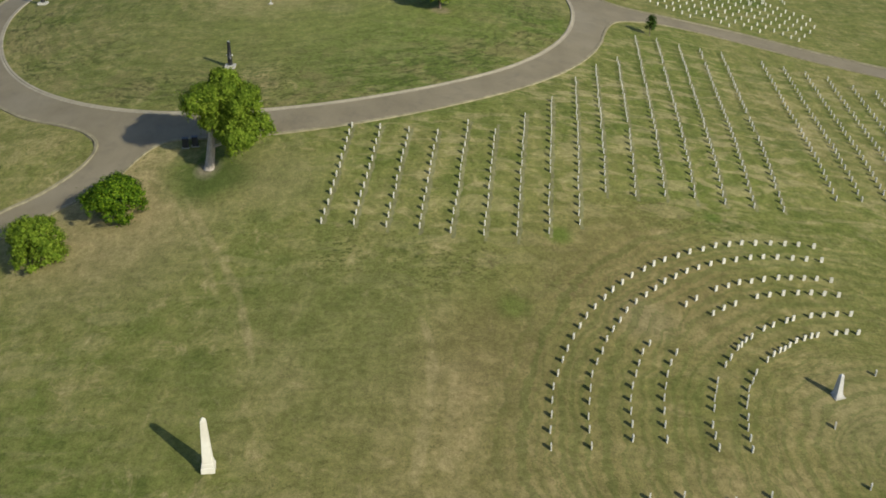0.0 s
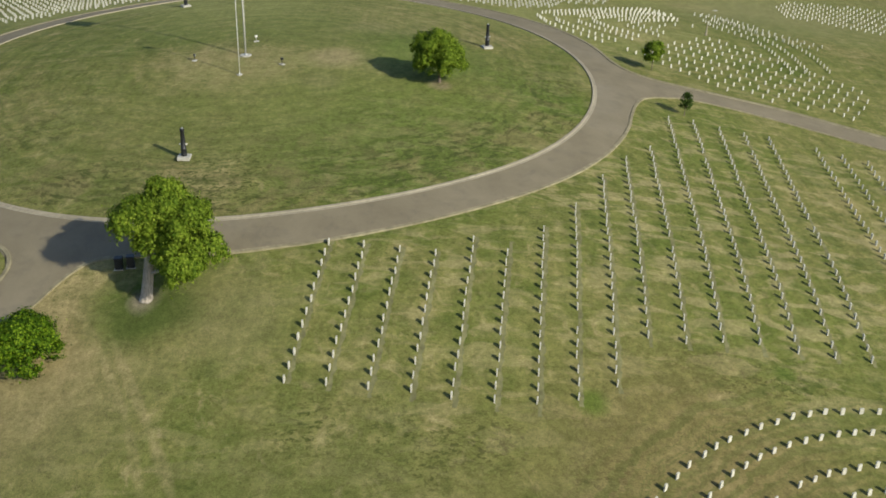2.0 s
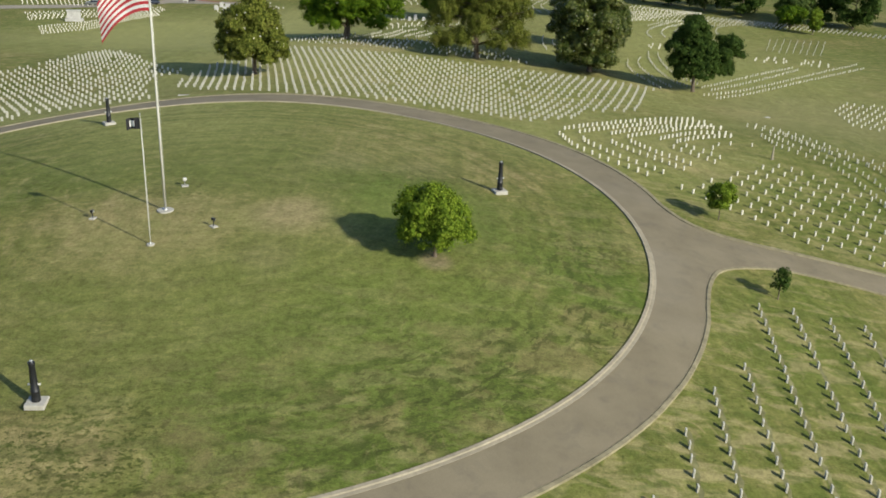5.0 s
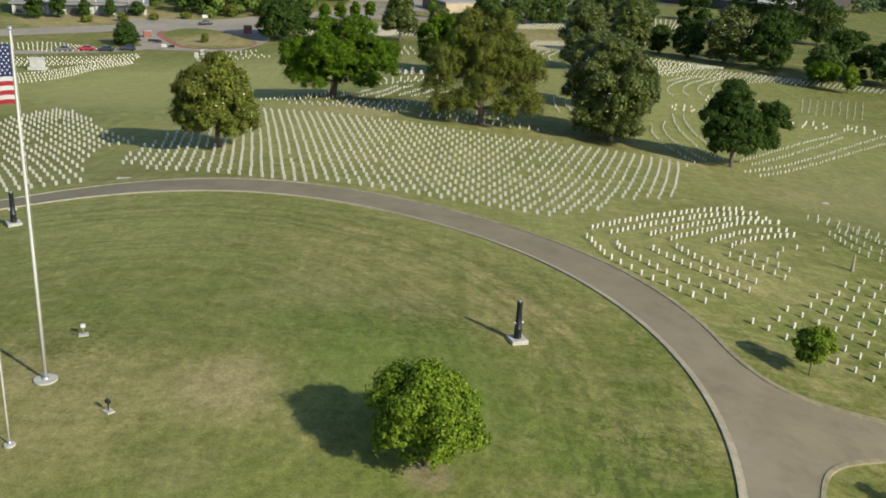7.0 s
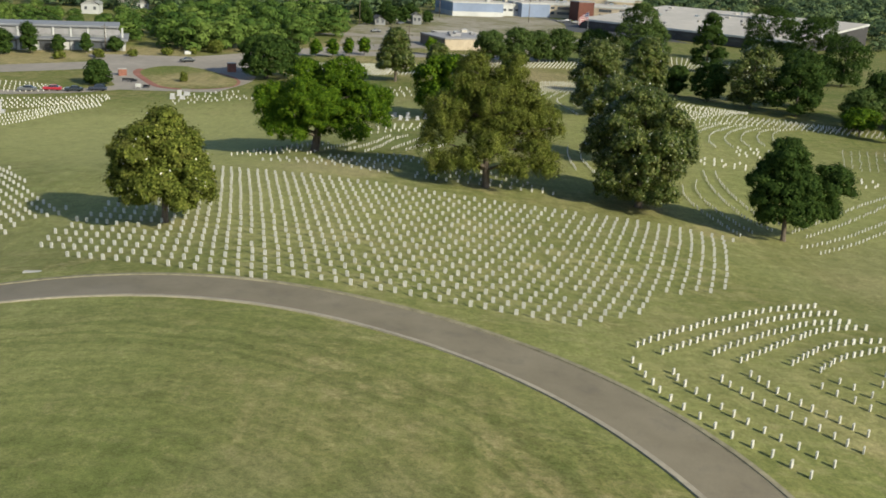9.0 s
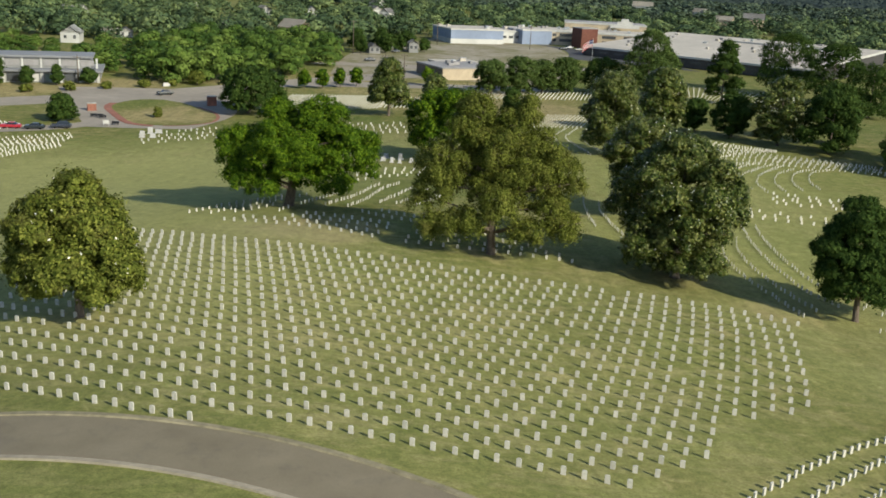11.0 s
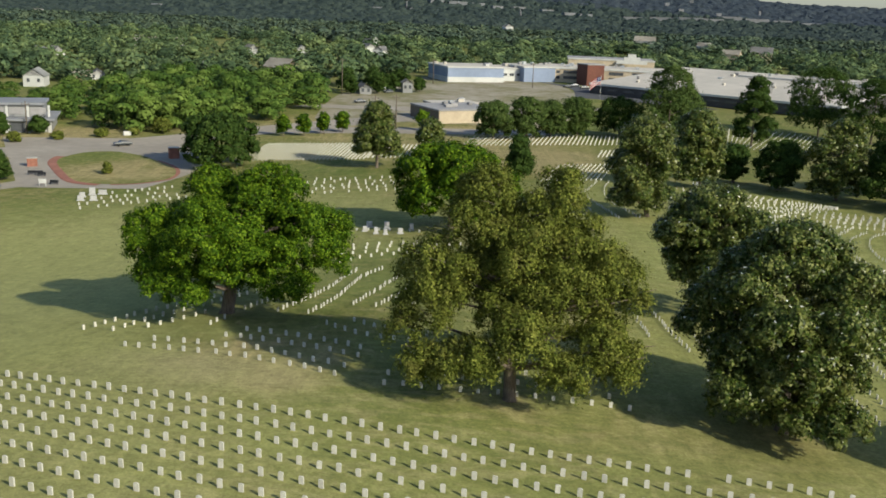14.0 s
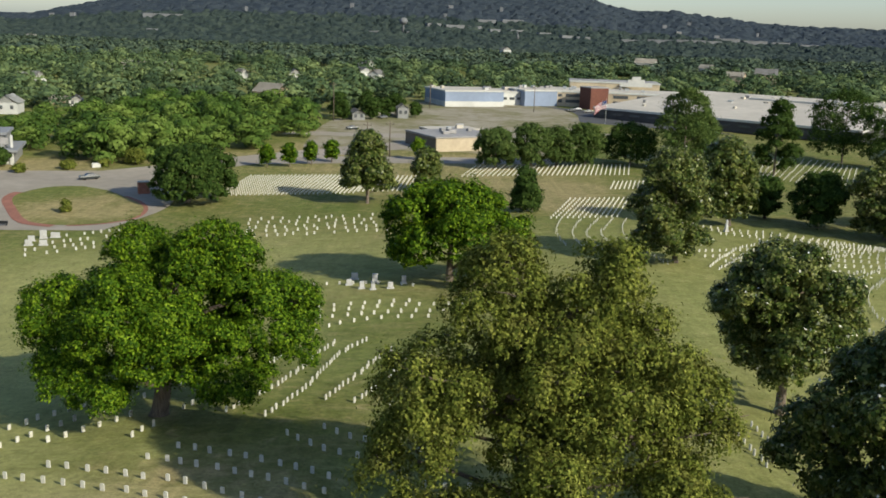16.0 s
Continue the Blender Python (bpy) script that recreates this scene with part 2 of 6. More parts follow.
            streak = m.ramp(dash.outputs["Fac"], (0.51, (0,) * 3), (0.57, (0.72,) * 3))
            verge = m.mix(1.0, verge, m.ramp(value("ADD", value("DIVIDE", axes.outputs[1], 60.0), 0.5), (0.40, (1,) * 3), (0.62, (0.18,) * 3)), "MULTIPLY")
            c = m.mix(m.mix(1.0, m.mix(1.0, verge, streak, "MULTIPLY"), m.ramp(m.noise(0.10, 2, 0.5), (0.42, (0.15,) * 3), (0.58, (1,) * 3)), "MULTIPLY"), m.mix(m.mix(1.0, verge, m.ramp(m.noise(0.22, 4, 0.6, None, 0.5), (0.50, (0,) * 3), (0.62, (0.7,) * 3)), "MULTIPLY"), c, (0.185, 0.158, 0.066)), (0.040, 0.048, 0.014))
        lawn = m.ramp(value("DIVIDE", far_out.outputs["Value"], 60.0), *[(p, (v,) * 3) for p, v in stops])
        c = m.mix(m.mix(1.0, lawn, m.ramp(turns.outputs["Fac"], (0.46, (0,) * 3), (0.60, (0.42,) * 3)), "MULTIPLY"), c, (0.066, 0.090, 0.020))
    c = m.mix(0.28, c, m.ramp(small, (0.38, (0.32,) * 3), (0.62, (0.68,) * 3)), "OVERLAY")
    c = m.mix(0.62, c, m.ramp(m.mix(0.5, fine, blade), (0.36, (0.24,) * 3), (0.64, (0.76,) * 3)), "OVERLAY")
    swath = m.noise(1.5, 3, 0.6, (1.0, 0.03, 1.0, -6), 0.15)
    c = m.mix(0.12, c, m.ramp(swath, (0.38, (0.34,) * 3), (0.62, (0.66,) * 3)), "OVERLAY")
    m.color(c)
    m.bump(m.mix(0.5, fine, blade), 0.6, 0.10)
    return m.m


def plain(name, c, rough=0.7, metal=0.0, var=0.12, scale=3.0, spec=0.3, bump=0.0):
    m = Mat(name, rough, metal, spec)
    n1, n2 = m.noise(scale, 5, 0.65), m.noise(scale * 0.13, 3, 0.5)
    lo, hi = tuple(v * (1 - var) for v in c), tuple(min(1, v * (1 + var)) for v in c)
    a = m.ramp(n1, (0.3, lo), (0.7, hi))
    b = m.ramp(n2, (0.35, (0.42,) * 3), (0.65, (0.58,) * 3))
    m.color(m.mix(0.6, a, b, "OVERLAY"))
    if bump:
        m.bump(n1, 0.4, bump)
    return m.m


def asphalt_material():
    m = Mat("asphalt", 0.9, 0, 0.2)
    a = m.ramp(m.noise(0.25, 4, 0.6), (0.3, (0.166, 0.140, 0.092)), (0.7, (0.214, 0.182, 0.122)))
    speck = m.ramp(m.noise(14, 3, 0.8), (0.3, (0.38,) * 3), (0.7, (0.62,) * 3))
    c = m.mix(0.5, a, speck, "OVERLAY")
    patch = m.ramp(m.noise(0.55, 5, 0.7, None, 0.4), (0.52, (0,) * 3), (0.66, (0.35,) * 3))
    c = m.mix(patch, c, (0.120, 0.106, 0.080))
    stain = m.ramp(m.noise(0.08, 3, 0.5), (0.55, (0,) * 3), (0.75, (0.5,) * 3))
    c = m.mix(stain, c, (0.225, 0.198, 0.150))
    m.color(c)
    m.bump(m.noise(20, 3), 0.2, 0.02)
    return m.m


def leaf_material(name, dark, mid, light, gloss=0.45, trans=0.25, tan=None):
    m = Mat(name, gloss, 0, 0.16 if gloss < 0.5 else 0.07)
    c = m.ramp(m.island(), (0.0, dark), (0.55, mid), (1.0, light))
    c = m.mix(m.ramp(m.noise(0.35, 3, 0.6), (0.4, (0.0,) * 3), (0.68, (0.35,) * 3)), c, dark)
    if tan:
        c = m.mix(m.ramp(m.noise(0.55, 4, 0.7), (0.50, (0.0,) * 3), (0.70, (0.42,) * 3)), c, tan)
    m.color(c)
    t = m.n.new("ShaderNodeBsdfTranslucent")
    m.l.new(m.mix(0.5, c, light), t.inputs["Color"])
    x = m.n.new("ShaderNodeMixShader")
    x.inputs[0].default_value = trans
    m.l.new(m.b.outputs[0], x.inputs[1])
    m.l.new(t.outputs[0], x.inputs[2])
    m.l.new(x.outputs[0], m.n["Material Output"].inputs[0])
    return m.m


def canopy_material(name, dark, mid, light):
    """Leaves of far woods, whose colour changes from tree to tree."""
    m = Mat(name, 0.8, 0, 0.15)
    tone = m.mix(0.45, m.noise(0.045, 2, 0.5), m.noise(0.13, 2, 0.5))
    c = m.ramp(m.mix(0.12, tone, m.island()), (0.40, dark), (0.5, mid), (0.60, light))
    m.color(c)
    return m.m


def bark_material(name, dark, light):
    m = Mat(name, 0.95, 0, 0.1)
    n = m.noise(3.0, 6, 0.7, (3, 3, 0.5))
    m.color(m.ramp(n, (0.3, dark), (0.7, light)))
    m.bump(n, 0.8, 0.06)
    return m.m


def yard_material():
    """Trodden gravel with worn dry grass, in vague patches."""
    m = Mat("dusty_yard", 0.95, 0, 0.15)
    big = m.mix(0.35, m.noise(0.03, 4, 0.6), m.noise(0.25, 4, 0.6))
    m.color(m.ramp(big, (0.40, (0.155, 0.150, 0.068)), (0.47, (0.215, 0.190, 0.115)), (0.53, (0.265, 0.235, 0.170)), (0.62, (0.315, 0.280, 0.215))))
    return m.m


def marble_material():
    m = Mat("marble", 0.6, 0, 0.3)
    n = m.noise(5.0, 5, 0.7)
    a = m.ramp(n, (0.25, (0.42, 0.405, 0.345)), (0.7, (0.60, 0.58, 0.505)))
    low = m.n.new("ShaderNodeMix")
    low.data_type, low.blend_type = "RGBA", "MULTIPLY"
    low.inputs[0].default_value = 0.5
    m.l.new(a, low.inputs[6])
    m.l.new(m.ramp(m.noise(0.9, 2, 0.5), (0.3, (0.80, 0.79, 0.74)), (0.7, (1, 1, 1))), low.inputs[7])
    m.color(low.outputs[2])
    m.bump(n, 0.15, 0.01)
    return m.m


GRASS, ASPHALT, MARBLE, BARK = grass_material(), asphalt_material(), marble_material(), bark_material("bark", (0.075, 0.058, 0.042), (0.19, 0.155, 0.12))
PALE_BARK = bark_material("pale_bark", (0.20, 0.17, 0.14), (0.44, 0.39, 0.33))
CONCRETE = plain("kerb_concrete", (0.29, 0.255, 0.185), 0.85, 0, 0.18, 2.0, 0.2, 0.02)
OLD_KERB = plain("earth_stained_kerb", (0.225, 0.198, 0.125), 0.9, 0, 0.30, 1.2, 0.15, 0.02)
SLAB = plain("pale_concrete", (0.38, 0.365, 0.32), 0.85, 0, 0.12, 3.0, 0.2, 0.02)
IRON = plain("black_iron", (0.020, 0.021, 0.024), 0.45, 0.3, 0.3, 4.0, 0.5, 0.01)
WHITE = plain("white_paint", (0.50, 0.49, 0.45), 0.45, 0, 0.05, 2.0, 0.4)
STEEL = plain("brushed_metal", (0.55, 0.55, 0.54), 0.35, 0.8, 0.1, 6.0)
OBELISK = plain("white_stone", (0.60, 0.57, 0.49), 0.7, 0, 0.06, 2.5, 0.3, 0.01)
GRANITE = plain("grey_granite", (0.42, 0.41, 0.39), 0.7, 0, 0.2, 8.0, 0.3, 0.01)
LEAF_OAK = leaf_material("leaf_oak", (0.012, 0.034, 0.002), (0.054, 0.112, 0.005), (0.175, 0.255, 0.014), 0.6, 0.12)
LEAF_LIME = leaf_material("leaf_lime", (0.044, 0.084, 0.007), (0.134, 0.200, 0.016), (0.245, 0.315, 0.036), 0.65, 0.2)
LEAF_OLIVE = leaf_material("leaf_olive", (0.032, 0.046, 0.007), (0.107, 0.132, 0.020), (0.250, 0.266, 0.051), 0.7, 0.16, (0.201, 0.173, 0.054))
# third tone is pale: the glossy leaves' sparkle put into the colour
LEAF_MAGNOLIA = leaf_material("leaf_magnolia", (0.018, 0.036, 0.006), (0.058, 0.088, 0.013), (0.250, 0.265, 0.080), 0.34, 0.16, (0.160, 0.140, 0.036))
LEAF_ROW = leaf_material("leaf_row", (0.034, 0.062, 0.016), (0.078, 0.122, 0.028), (0.140, 0.182, 0.050), 0.75, 0.3)
LEAF_WOOD = leaf_material("leaf_wood", (0.018, 0.038, 0.008), (0.042, 0.078, 0.014), (0.088, 0.132, 0.026), 0.75, 0.25)
# cream for blossoms and for the sun glints set among the leaves
BLOSSOM_GLINT = plain("blossom_glint", (0.75, 0.72, 0.62), 0.7)


# ---- mesh helpers ----
def mesh_object(name, verts, faces, material, parent=None, label="", smooth=False):
    me = bpy.data.meshes.new(name)
    me.from_pydata(verts, [], faces)
    me.materials.append(material)
    if smooth:
        me.shade_smooth()
    ob = new(name, me)
    ob.parent = parent
    if label:
        ob["label"] = label
    return ob


def quads_object(name, v, material, parent=None, label="", mats=None, index=None):
    """A mesh of loose faces: v is an array of n x 4 x 3, or n x 3 x 3."""
    n, k = v.shape[:2]
    me = bpy.data.meshes.new(name)
    me.vertices.add(k * n)
    me.vertices.foreach_set("co", np.ascontiguousarray(v, dtype=np.float32).ravel())
    me.loops.add(k * n)
    me.loops.foreach_set("vertex_index", np.arange(k * n, dtype=np.int32))
    me.polygons.add(n)
    me.polygons.foreach_set("loop_start", np.arange(0, k * n, k, dtype=np.int32))
    for x in mats or [material]:
        me.materials.append(x)
    if index is not None:
        me.polygons.foreach_set("material_index", np.asarray(index, dtype=np.int32))
    me.update(calc_edges=True)
    ob = new(name, me)
    ob.parent = parent
    if label:
        ob["label"] = label
    return ob


def part(name, bm, material, parent, label=""):
    me = bpy.data.meshes.new(name)
    bm.to_mesh(me)
    bm.free()
    me.materials.append(material)
    ob = new(name, me)
    ob.parent = parent
    if label:
        ob["label"] = label
    return ob


def empty(name, x, y, z, turn=0.0):
    ob = new(name)
    ob.matrix_world = pose(x, y, z, 0, 0, turn)
    ob.empty_display_size = 0.3
    return ob


def box_bm(sx, sy, sz, at=(0, 0, 0), bevel=0.0, bm=None):
    """A box that stands on at (the middle of its foot)."""
    bm = bm or bmesh.new()
    r = bmesh.ops.create_cube(bm, size=1.0, matrix=Matrix.Translation(Vector(at) + Vector((0, 0, sz / 2))) @ Matrix.Diagonal((sx, sy, sz, 1)))
    if bevel:
        edges = list({e for v in r["verts"] for e in v.link_edges})
        bmesh.ops.bevel(bm, geom=edges, offset=bevel, segments=1, affect="EDGES")
    return bm


def lathe_bm(profile, seg=16, at=(0, 0, 0), bm=None):
    """A turned body from (radius, height) pairs."""
    bm = bm or bmesh.new()
    rings = []
    for r, z in profile:
        rings.append([bm.verts.new((at[0] + r * math.cos(2 * math.pi * k / seg), at[1] + r * math.sin(2 * math.pi * k / seg), at[2] + z)) for k in range(seg)])
    for a, b in zip(rings, rings[1:]):
        for k in range(seg):
            bm.faces.new((a[k], a[(k + 1) % seg], b[(k + 1) % seg], b[k]))
    bm.faces.new(rings[-1])
    bm.faces.new(rings[0][::-1])
    for f in bm.faces:
        f.smooth = len(f.verts) == 4
    return bm


def tube_bm(path, radii, seg=7, bm=None):
    bm = bm or bmesh.new()
    path = [Vector(p) for p in path]
    rings = []
    for i, (p, r) in enumerate(zip(path, radii)):
        d = (path[min(i + 1, len(path) - 1)] - path[max(i - 1, 0)]).normalized()
        a = d.orthogonal().normalized() if abs(d.z) < 0.9 else Vector((1, 0, 0))
        a = (a - d * a.dot(d)).normalized()
        b = d.cross(a)
        rings.append([bm.verts.new(p + r * (math.cos(2 * math.pi * k / seg) * a + math.sin(2 * math.pi * k / seg) * b)) for k in range(seg)])
    for a, b in zip(rings, rings[1:]):
        for k in range(seg):
            f = bm.faces.new((a[k], a[(k + 1) % seg], b[(k + 1) % seg], b[k]))
            f.smooth = True
    bm.faces.new(rings[-1])
    return bm


# ---- ground ----
KN = np.array([-60, 20, 60, 80, 98, 118, 140, 165, 200, 240, 300, 370, 450, 700.0])
RISE = np.array([-15.76, -10.25, -5.20, -2.11, 1.51, 3.52, 5.89, 7.09, 7.60, 8.05, 4.24, 0.97, 0.03, 1.47])
LEAN_X = np.array([0.43, 0.89, 1.02, 0.76, 0.16, -0.02, -0.50, -0.50, -0.43, -0.84, 1.55, 2.47, 0.32, 0.01])
FALL = np.array([0.04, -2.42, -3.66, -4.21, -4.54, -4.94, -5.24, -5.06, -5.10, -4.98, -4.07, -0.42, 0.04, 0.01])
KNOLL = [-0.98, 0.63, 1.58, 0.05, 1.55, 3.35, 1.72, 0.45, 3.01, 1.33, 2.19, -0.59, 0.96, 3.01, -0.88, 2.97, -2.64, 2.04, -1.68, -0.92]
BUMPS = [(u, v) for v in (75, 115, 150, 185, 225) for u in (-60, -25, 10, 45)]


def glide(y, v):
    y = np.clip(y, KN[0], KN[-1])
    i = np.clip(np.searchsorted(KN, y) - 1, 0, len(KN) - 2)
    m = np.gradient(v, KN)
    h = KN[i + 1] - KN[i]
    s = (y - KN[i]) / h
    return (2 * s**3 - 3 * s**2 + 1) * v[i] + (s**3 - 2 * s**2 + s) * h * m[i] + (3 * s**2 - 2 * s**3) * v[i + 1] + (s**3 - s**2) * h * m[i + 1]


def ground(x, y):
    """The height of the land: a round knoll with the flagstaff on it, in a wide flat valley."""
    x, y = np.asarray(x, float), np.asarray(y, float)
    z = glide(y, RISE) + glide(y, LEAN_X) * np.tanh(x / 60) + glide(y, FALL) * (1 - np.exp(-((x / 55) ** 2)))
    for k, (u, v) in zip(KNOLL, BUMPS):
        z = z + k * np.exp(-((x - u) ** 2 + (y - v) ** 2) / 1352)
    return z + 2.0 * np.exp(-((x + 56) ** 2 + (y - 232) ** 2) / 600) + 1.3 * np.exp(-((x - 24) ** 2 + (y - 220) ** 2) / 240)


def gz(x, y):
    return float(ground(x, y))


def lines(*spans):
    out = []
    for a, b, step in spans:
        out += list(np.arange(a, b, step))
    return np.array(out + [spans[-1][1]])


def build_ground():
    xs = lines((-4600, -1000, 400), (-1000, -300, 50), (-300, -110, 10), (-110, 110, 2.5), (110, 300, 10), (300, 1000, 50), (1000, 4600, 400))
    ys = lines((-1500, -200, 100), (-200, 20, 10), (20, 420, 2.5), (420, 700, 10), (700, 1500, 80), (1500, 4700, 400))
    X, Y = np.meshgrid(xs, ys)
    Z = ground(X, Y)
    n = len(xs)
    verts = np.stack([X.ravel(), Y.ravel(), Z.ravel()], 1)
    idx = np.arange(len(ys) * n).reshape(len(ys), n)
    faces = np.stack([idx[:-1, :-1], idx[:-1, 1:], idx[1:, 1:], idx[1:, :-1]], -1).reshape(-1, 4)
    ob = mesh_object("ground", verts.tolist(), faces.tolist(), GRASS, None, "", True)
    return tagged(ob, "mown green and straw-dry grass over a low hill", "grass", "", "structure")


build_ground()


def strip(name, left, right, lift, material, across=4, parent=None):
    """A sheet between two edges of the plan, laid lift above the land."""
    left, right = np.array(left, float), np.array(right, float)
    w = np.linspace(0, 1, across + 1)[None, :, None]
    P = left[:, None, :] * (1 - w) + right[:, None, :] * w
    Z = ground(P[..., 0], P[..., 1]) + lift
    V = np.concatenate([P, Z[..., None]], -1).reshape(-1, 3)
    n = across + 1
    idx = np.arange(len(left) * n).reshape(-1, n)
    F = np.stack([idx[:-1, :-1], idx[:-1, 1:], idx[1:, 1:], idx[1:, :-1]], -1).reshape(-1, 4)
    return mesh_object(name, V.tolist(), F.tolist(), material, parent, "", True)


def smooth_line(pts, step=0.7):
    """A gliding line through a few points of the plan, at even steps."""
    p = np.array(pts, float)
    ext = np.vstack([2 * p[0] - p[1], p, 2 * p[-1] - p[-2]])
    out = []
    for i in range(1, len(ext) - 2):
        a, b, c, d = ext[i - 1 : i + 3]
        for s in np.linspace(0, 1, max(2, int(np.linalg.norm(c - b) / step) + 1))[:-1]:
            out.append(0.5 * (2 * b + (c - a) * s + (2 * a - 5 * b + 4 * c - d) * s * s + (3 * b - a - 3 * c + d) * s**3))
    out.append(p[-1])
    return np.array(out)


def kerb(line, width=0.42, high=0.13, side=1, name="kerb", gutter=0.28, material=None):
    """A concrete kerb along a line of the plan, a real step with a sloping gutter face."""
    line = np.array(line, float)
    d = np.gradient(line, axis=0)
    d /= np.linalg.norm(d, axis=1)[:, None]
    nrm = np.stack([-d[:, 1], d[:, 0]], 1) * side
    prof = [(-gutter, -0.02), (-gutter + 0.02, 0.062), (0.0, 0.055), (0.05, high), (width * 0.7, high), (width * 0.75, -0.02)]
    V, n = [], len(prof)
    for off, h in prof:
        P = line + nrm * off
        V.append(np.concatenate([P, (ground(P[:, 0], P[:, 1]) + h)[:, None]], 1))
    V = np.stack(V, 1).reshape(-1, 3)
    idx = np.arange(len(line) * n).reshape(-1, n)
    F = np.stack([idx[:-1, :-1], idx[:-1, 1:], idx[1:, 1:], idx[1:, :-1]], -1).reshape(-1, 4)
    ob = mesh_object(name, V.tolist(), F.tolist(), material or CONCRETE)
    return tagged(ob, "pale concrete kerb along the asphalt drive", "kerb", "", "structure")


# ---- the circular drive and its two branches ----
CX, CY, R_IN, R_OUT = -22.0, 141.4, 40.5, 45.0


def reach(r, a):
    """The drive is a little wider on its far right side."""
    if r < R_OUT:
        return r
    return r + 1.5 * math.exp(-((((a + 180) % 360 - 180) - 68) / 52.0) ** 6)


def ring(r, a0, a1, n):
    return [(CX + reach(r, a) * math.cos(radians(a)), CY + reach(r, a) * math.sin(radians(a))) for a in np.linspace(a0, a1, n)]


tagged(strip("road", ring(R_IN, 0, 360, 320), ring(R_OUT, 0, 360, 320), 0.05, ASPHALT, 5), "worn grey-brown asphalt drive round the flagstaff lawn", "road", "", "structure")
kerb(ring(R_IN, 0, 360, 320), side=1)
def on_ring(*angles):
    return [(CX + reach(R_OUT, a) * math.cos(radians(a)), CY + reach(R_OUT, a) * math.sin(radians(a))) for a in angles]


right_up = smooth_line(on_ring(34, 29, 24, 19.5) + [(22.2, 152.2), (24.4, 148.4), (28.6, 146.6), (35.7, 145.9), (45.3, 144.5), (55.6, 141.2), (68, 137.0), (95, 127), (130, 112), (220, 70), (330, 10)])
right_lo = smooth_line(on_ring(325, 331, 337, 343) + [(21.7, 131.2), (22.9, 135.4), (24.6, 138.6), (27.6, 140.6), (31.6, 141.8), (38.0, 141.4), (46, 139.6), (54.5, 137.0), (67, 132.8), (94, 122.8), (128, 107.8), (218, 65.8), (328, 5.8)])
left_lo = smooth_line(on_ring(283, 276, 269, 263) + [(-30.0, 96.2), (-31.8, 94.3), (-33.4, 91.6), (-35.4, 89.6), (-38.9, 87.4), (-43.6, 84.4), (-55, 76), (-75, 60), (-110, 30), (-200, -45), (-300, -130)])
left_up = smooth_line(on_ring(226, 231, 236) + [(-42.6, 101.9), (-39.4, 100.0), (-37.3, 97.8), (-36.9, 95.6), (-38.0, 93.0), (-41.0, 90.0), (-45.5, 87.4), (-58, 79.5), (-79, 63), (-114, 33), (-204, -42), (-304, -127)])


def resample(line, n):
    line = np.array(line)
    s = np.r_[0, np.cumsum(np.linalg.norm(np.diff(line, axis=0), axis=1))]
    u = np.linspace(0, s[-1], n)
    return np.stack([np.interp(u, s, line[:, 0]), np.interp(u, s, line[:, 1])], 1)


cut = lambda line, k: line[np.linalg.norm(line - np.array(k), axis=1).argmin():]
ru, rl = cut(right_up, on_ring(24)[0]), cut(right_lo, on_ring(337)[0])
tagged(strip("road", resample(ru, 170), resample(rl, 170), 0.044, ASPHALT, 8), "grey asphalt branch drive past the graves", "road", "", "structure")
ll, lu = cut(left_lo, on_ring(266)[0]), cut(left_up, on_ring(234)[0])
tagged(strip("road", resample(ll, 130), resample(lu, 130), 0.040, ASPHALT, 8), "grey asphalt branch drive leaving the circle", "road", "", "structure")
kerb(right_up, side=1, gutter=0.10, width=0.72, material=OLD_KERB)
kerb(right_lo, side=-1, gutter=0.10, width=0.5, material=OLD_KERB)
kerb(left_lo, side=1, gutter=0.10, width=0.5, material=OLD_KERB)
kerb(left_up, side=-1, gutter=0.10, width=0.5, material=OLD_KERB)
kerb(ring(R_OUT, 34, 226.0, 200), side=-1, gutter=0.10, width=0.72, material=OLD_KERB)
kerb(ring(R_OUT, 283, 325.0, 60), side=-1, gutter=0.10, width=0.5, material=OLD_KERB)


# ---- headstones ----
def headstone_shape(w=0.32, t=0.10, h=0.55, rise=0.05):
    """An upright marble slab with a gently bowed top, its foot a little below the grass."""
    out = [(-w / 2, -0.08), (w / 2, -0.08), (w / 2, h - rise)]
    out += [(w / 2 * math.cos(a), h - rise + rise * math.sin(a)) for a in np.linspace(0.35, math.pi - 0.35, 4)]
    out += [(-w / 2, h - rise)]
    n = len(out)
    V = [(x, -t / 2, z) for x, z in out] + [(x, t / 2, z) for x, z in out]
    F = [tuple(range(n)), tuple(range(2 * n - 1, n - 1, -1))] + [(k, k + n, (k + 1) % n + n, (k + 1) % n) for k in range(n)]
    return np.array(V), F


STONE_V, STONE_F = headstone_shape()
STONE_MESH = bpy.data.meshes.new("headstone")
STONE_MESH.from_pydata(STONE_V.tolist(), [], STONE_F)
STONE_MESH.materials.append(MARBLE)


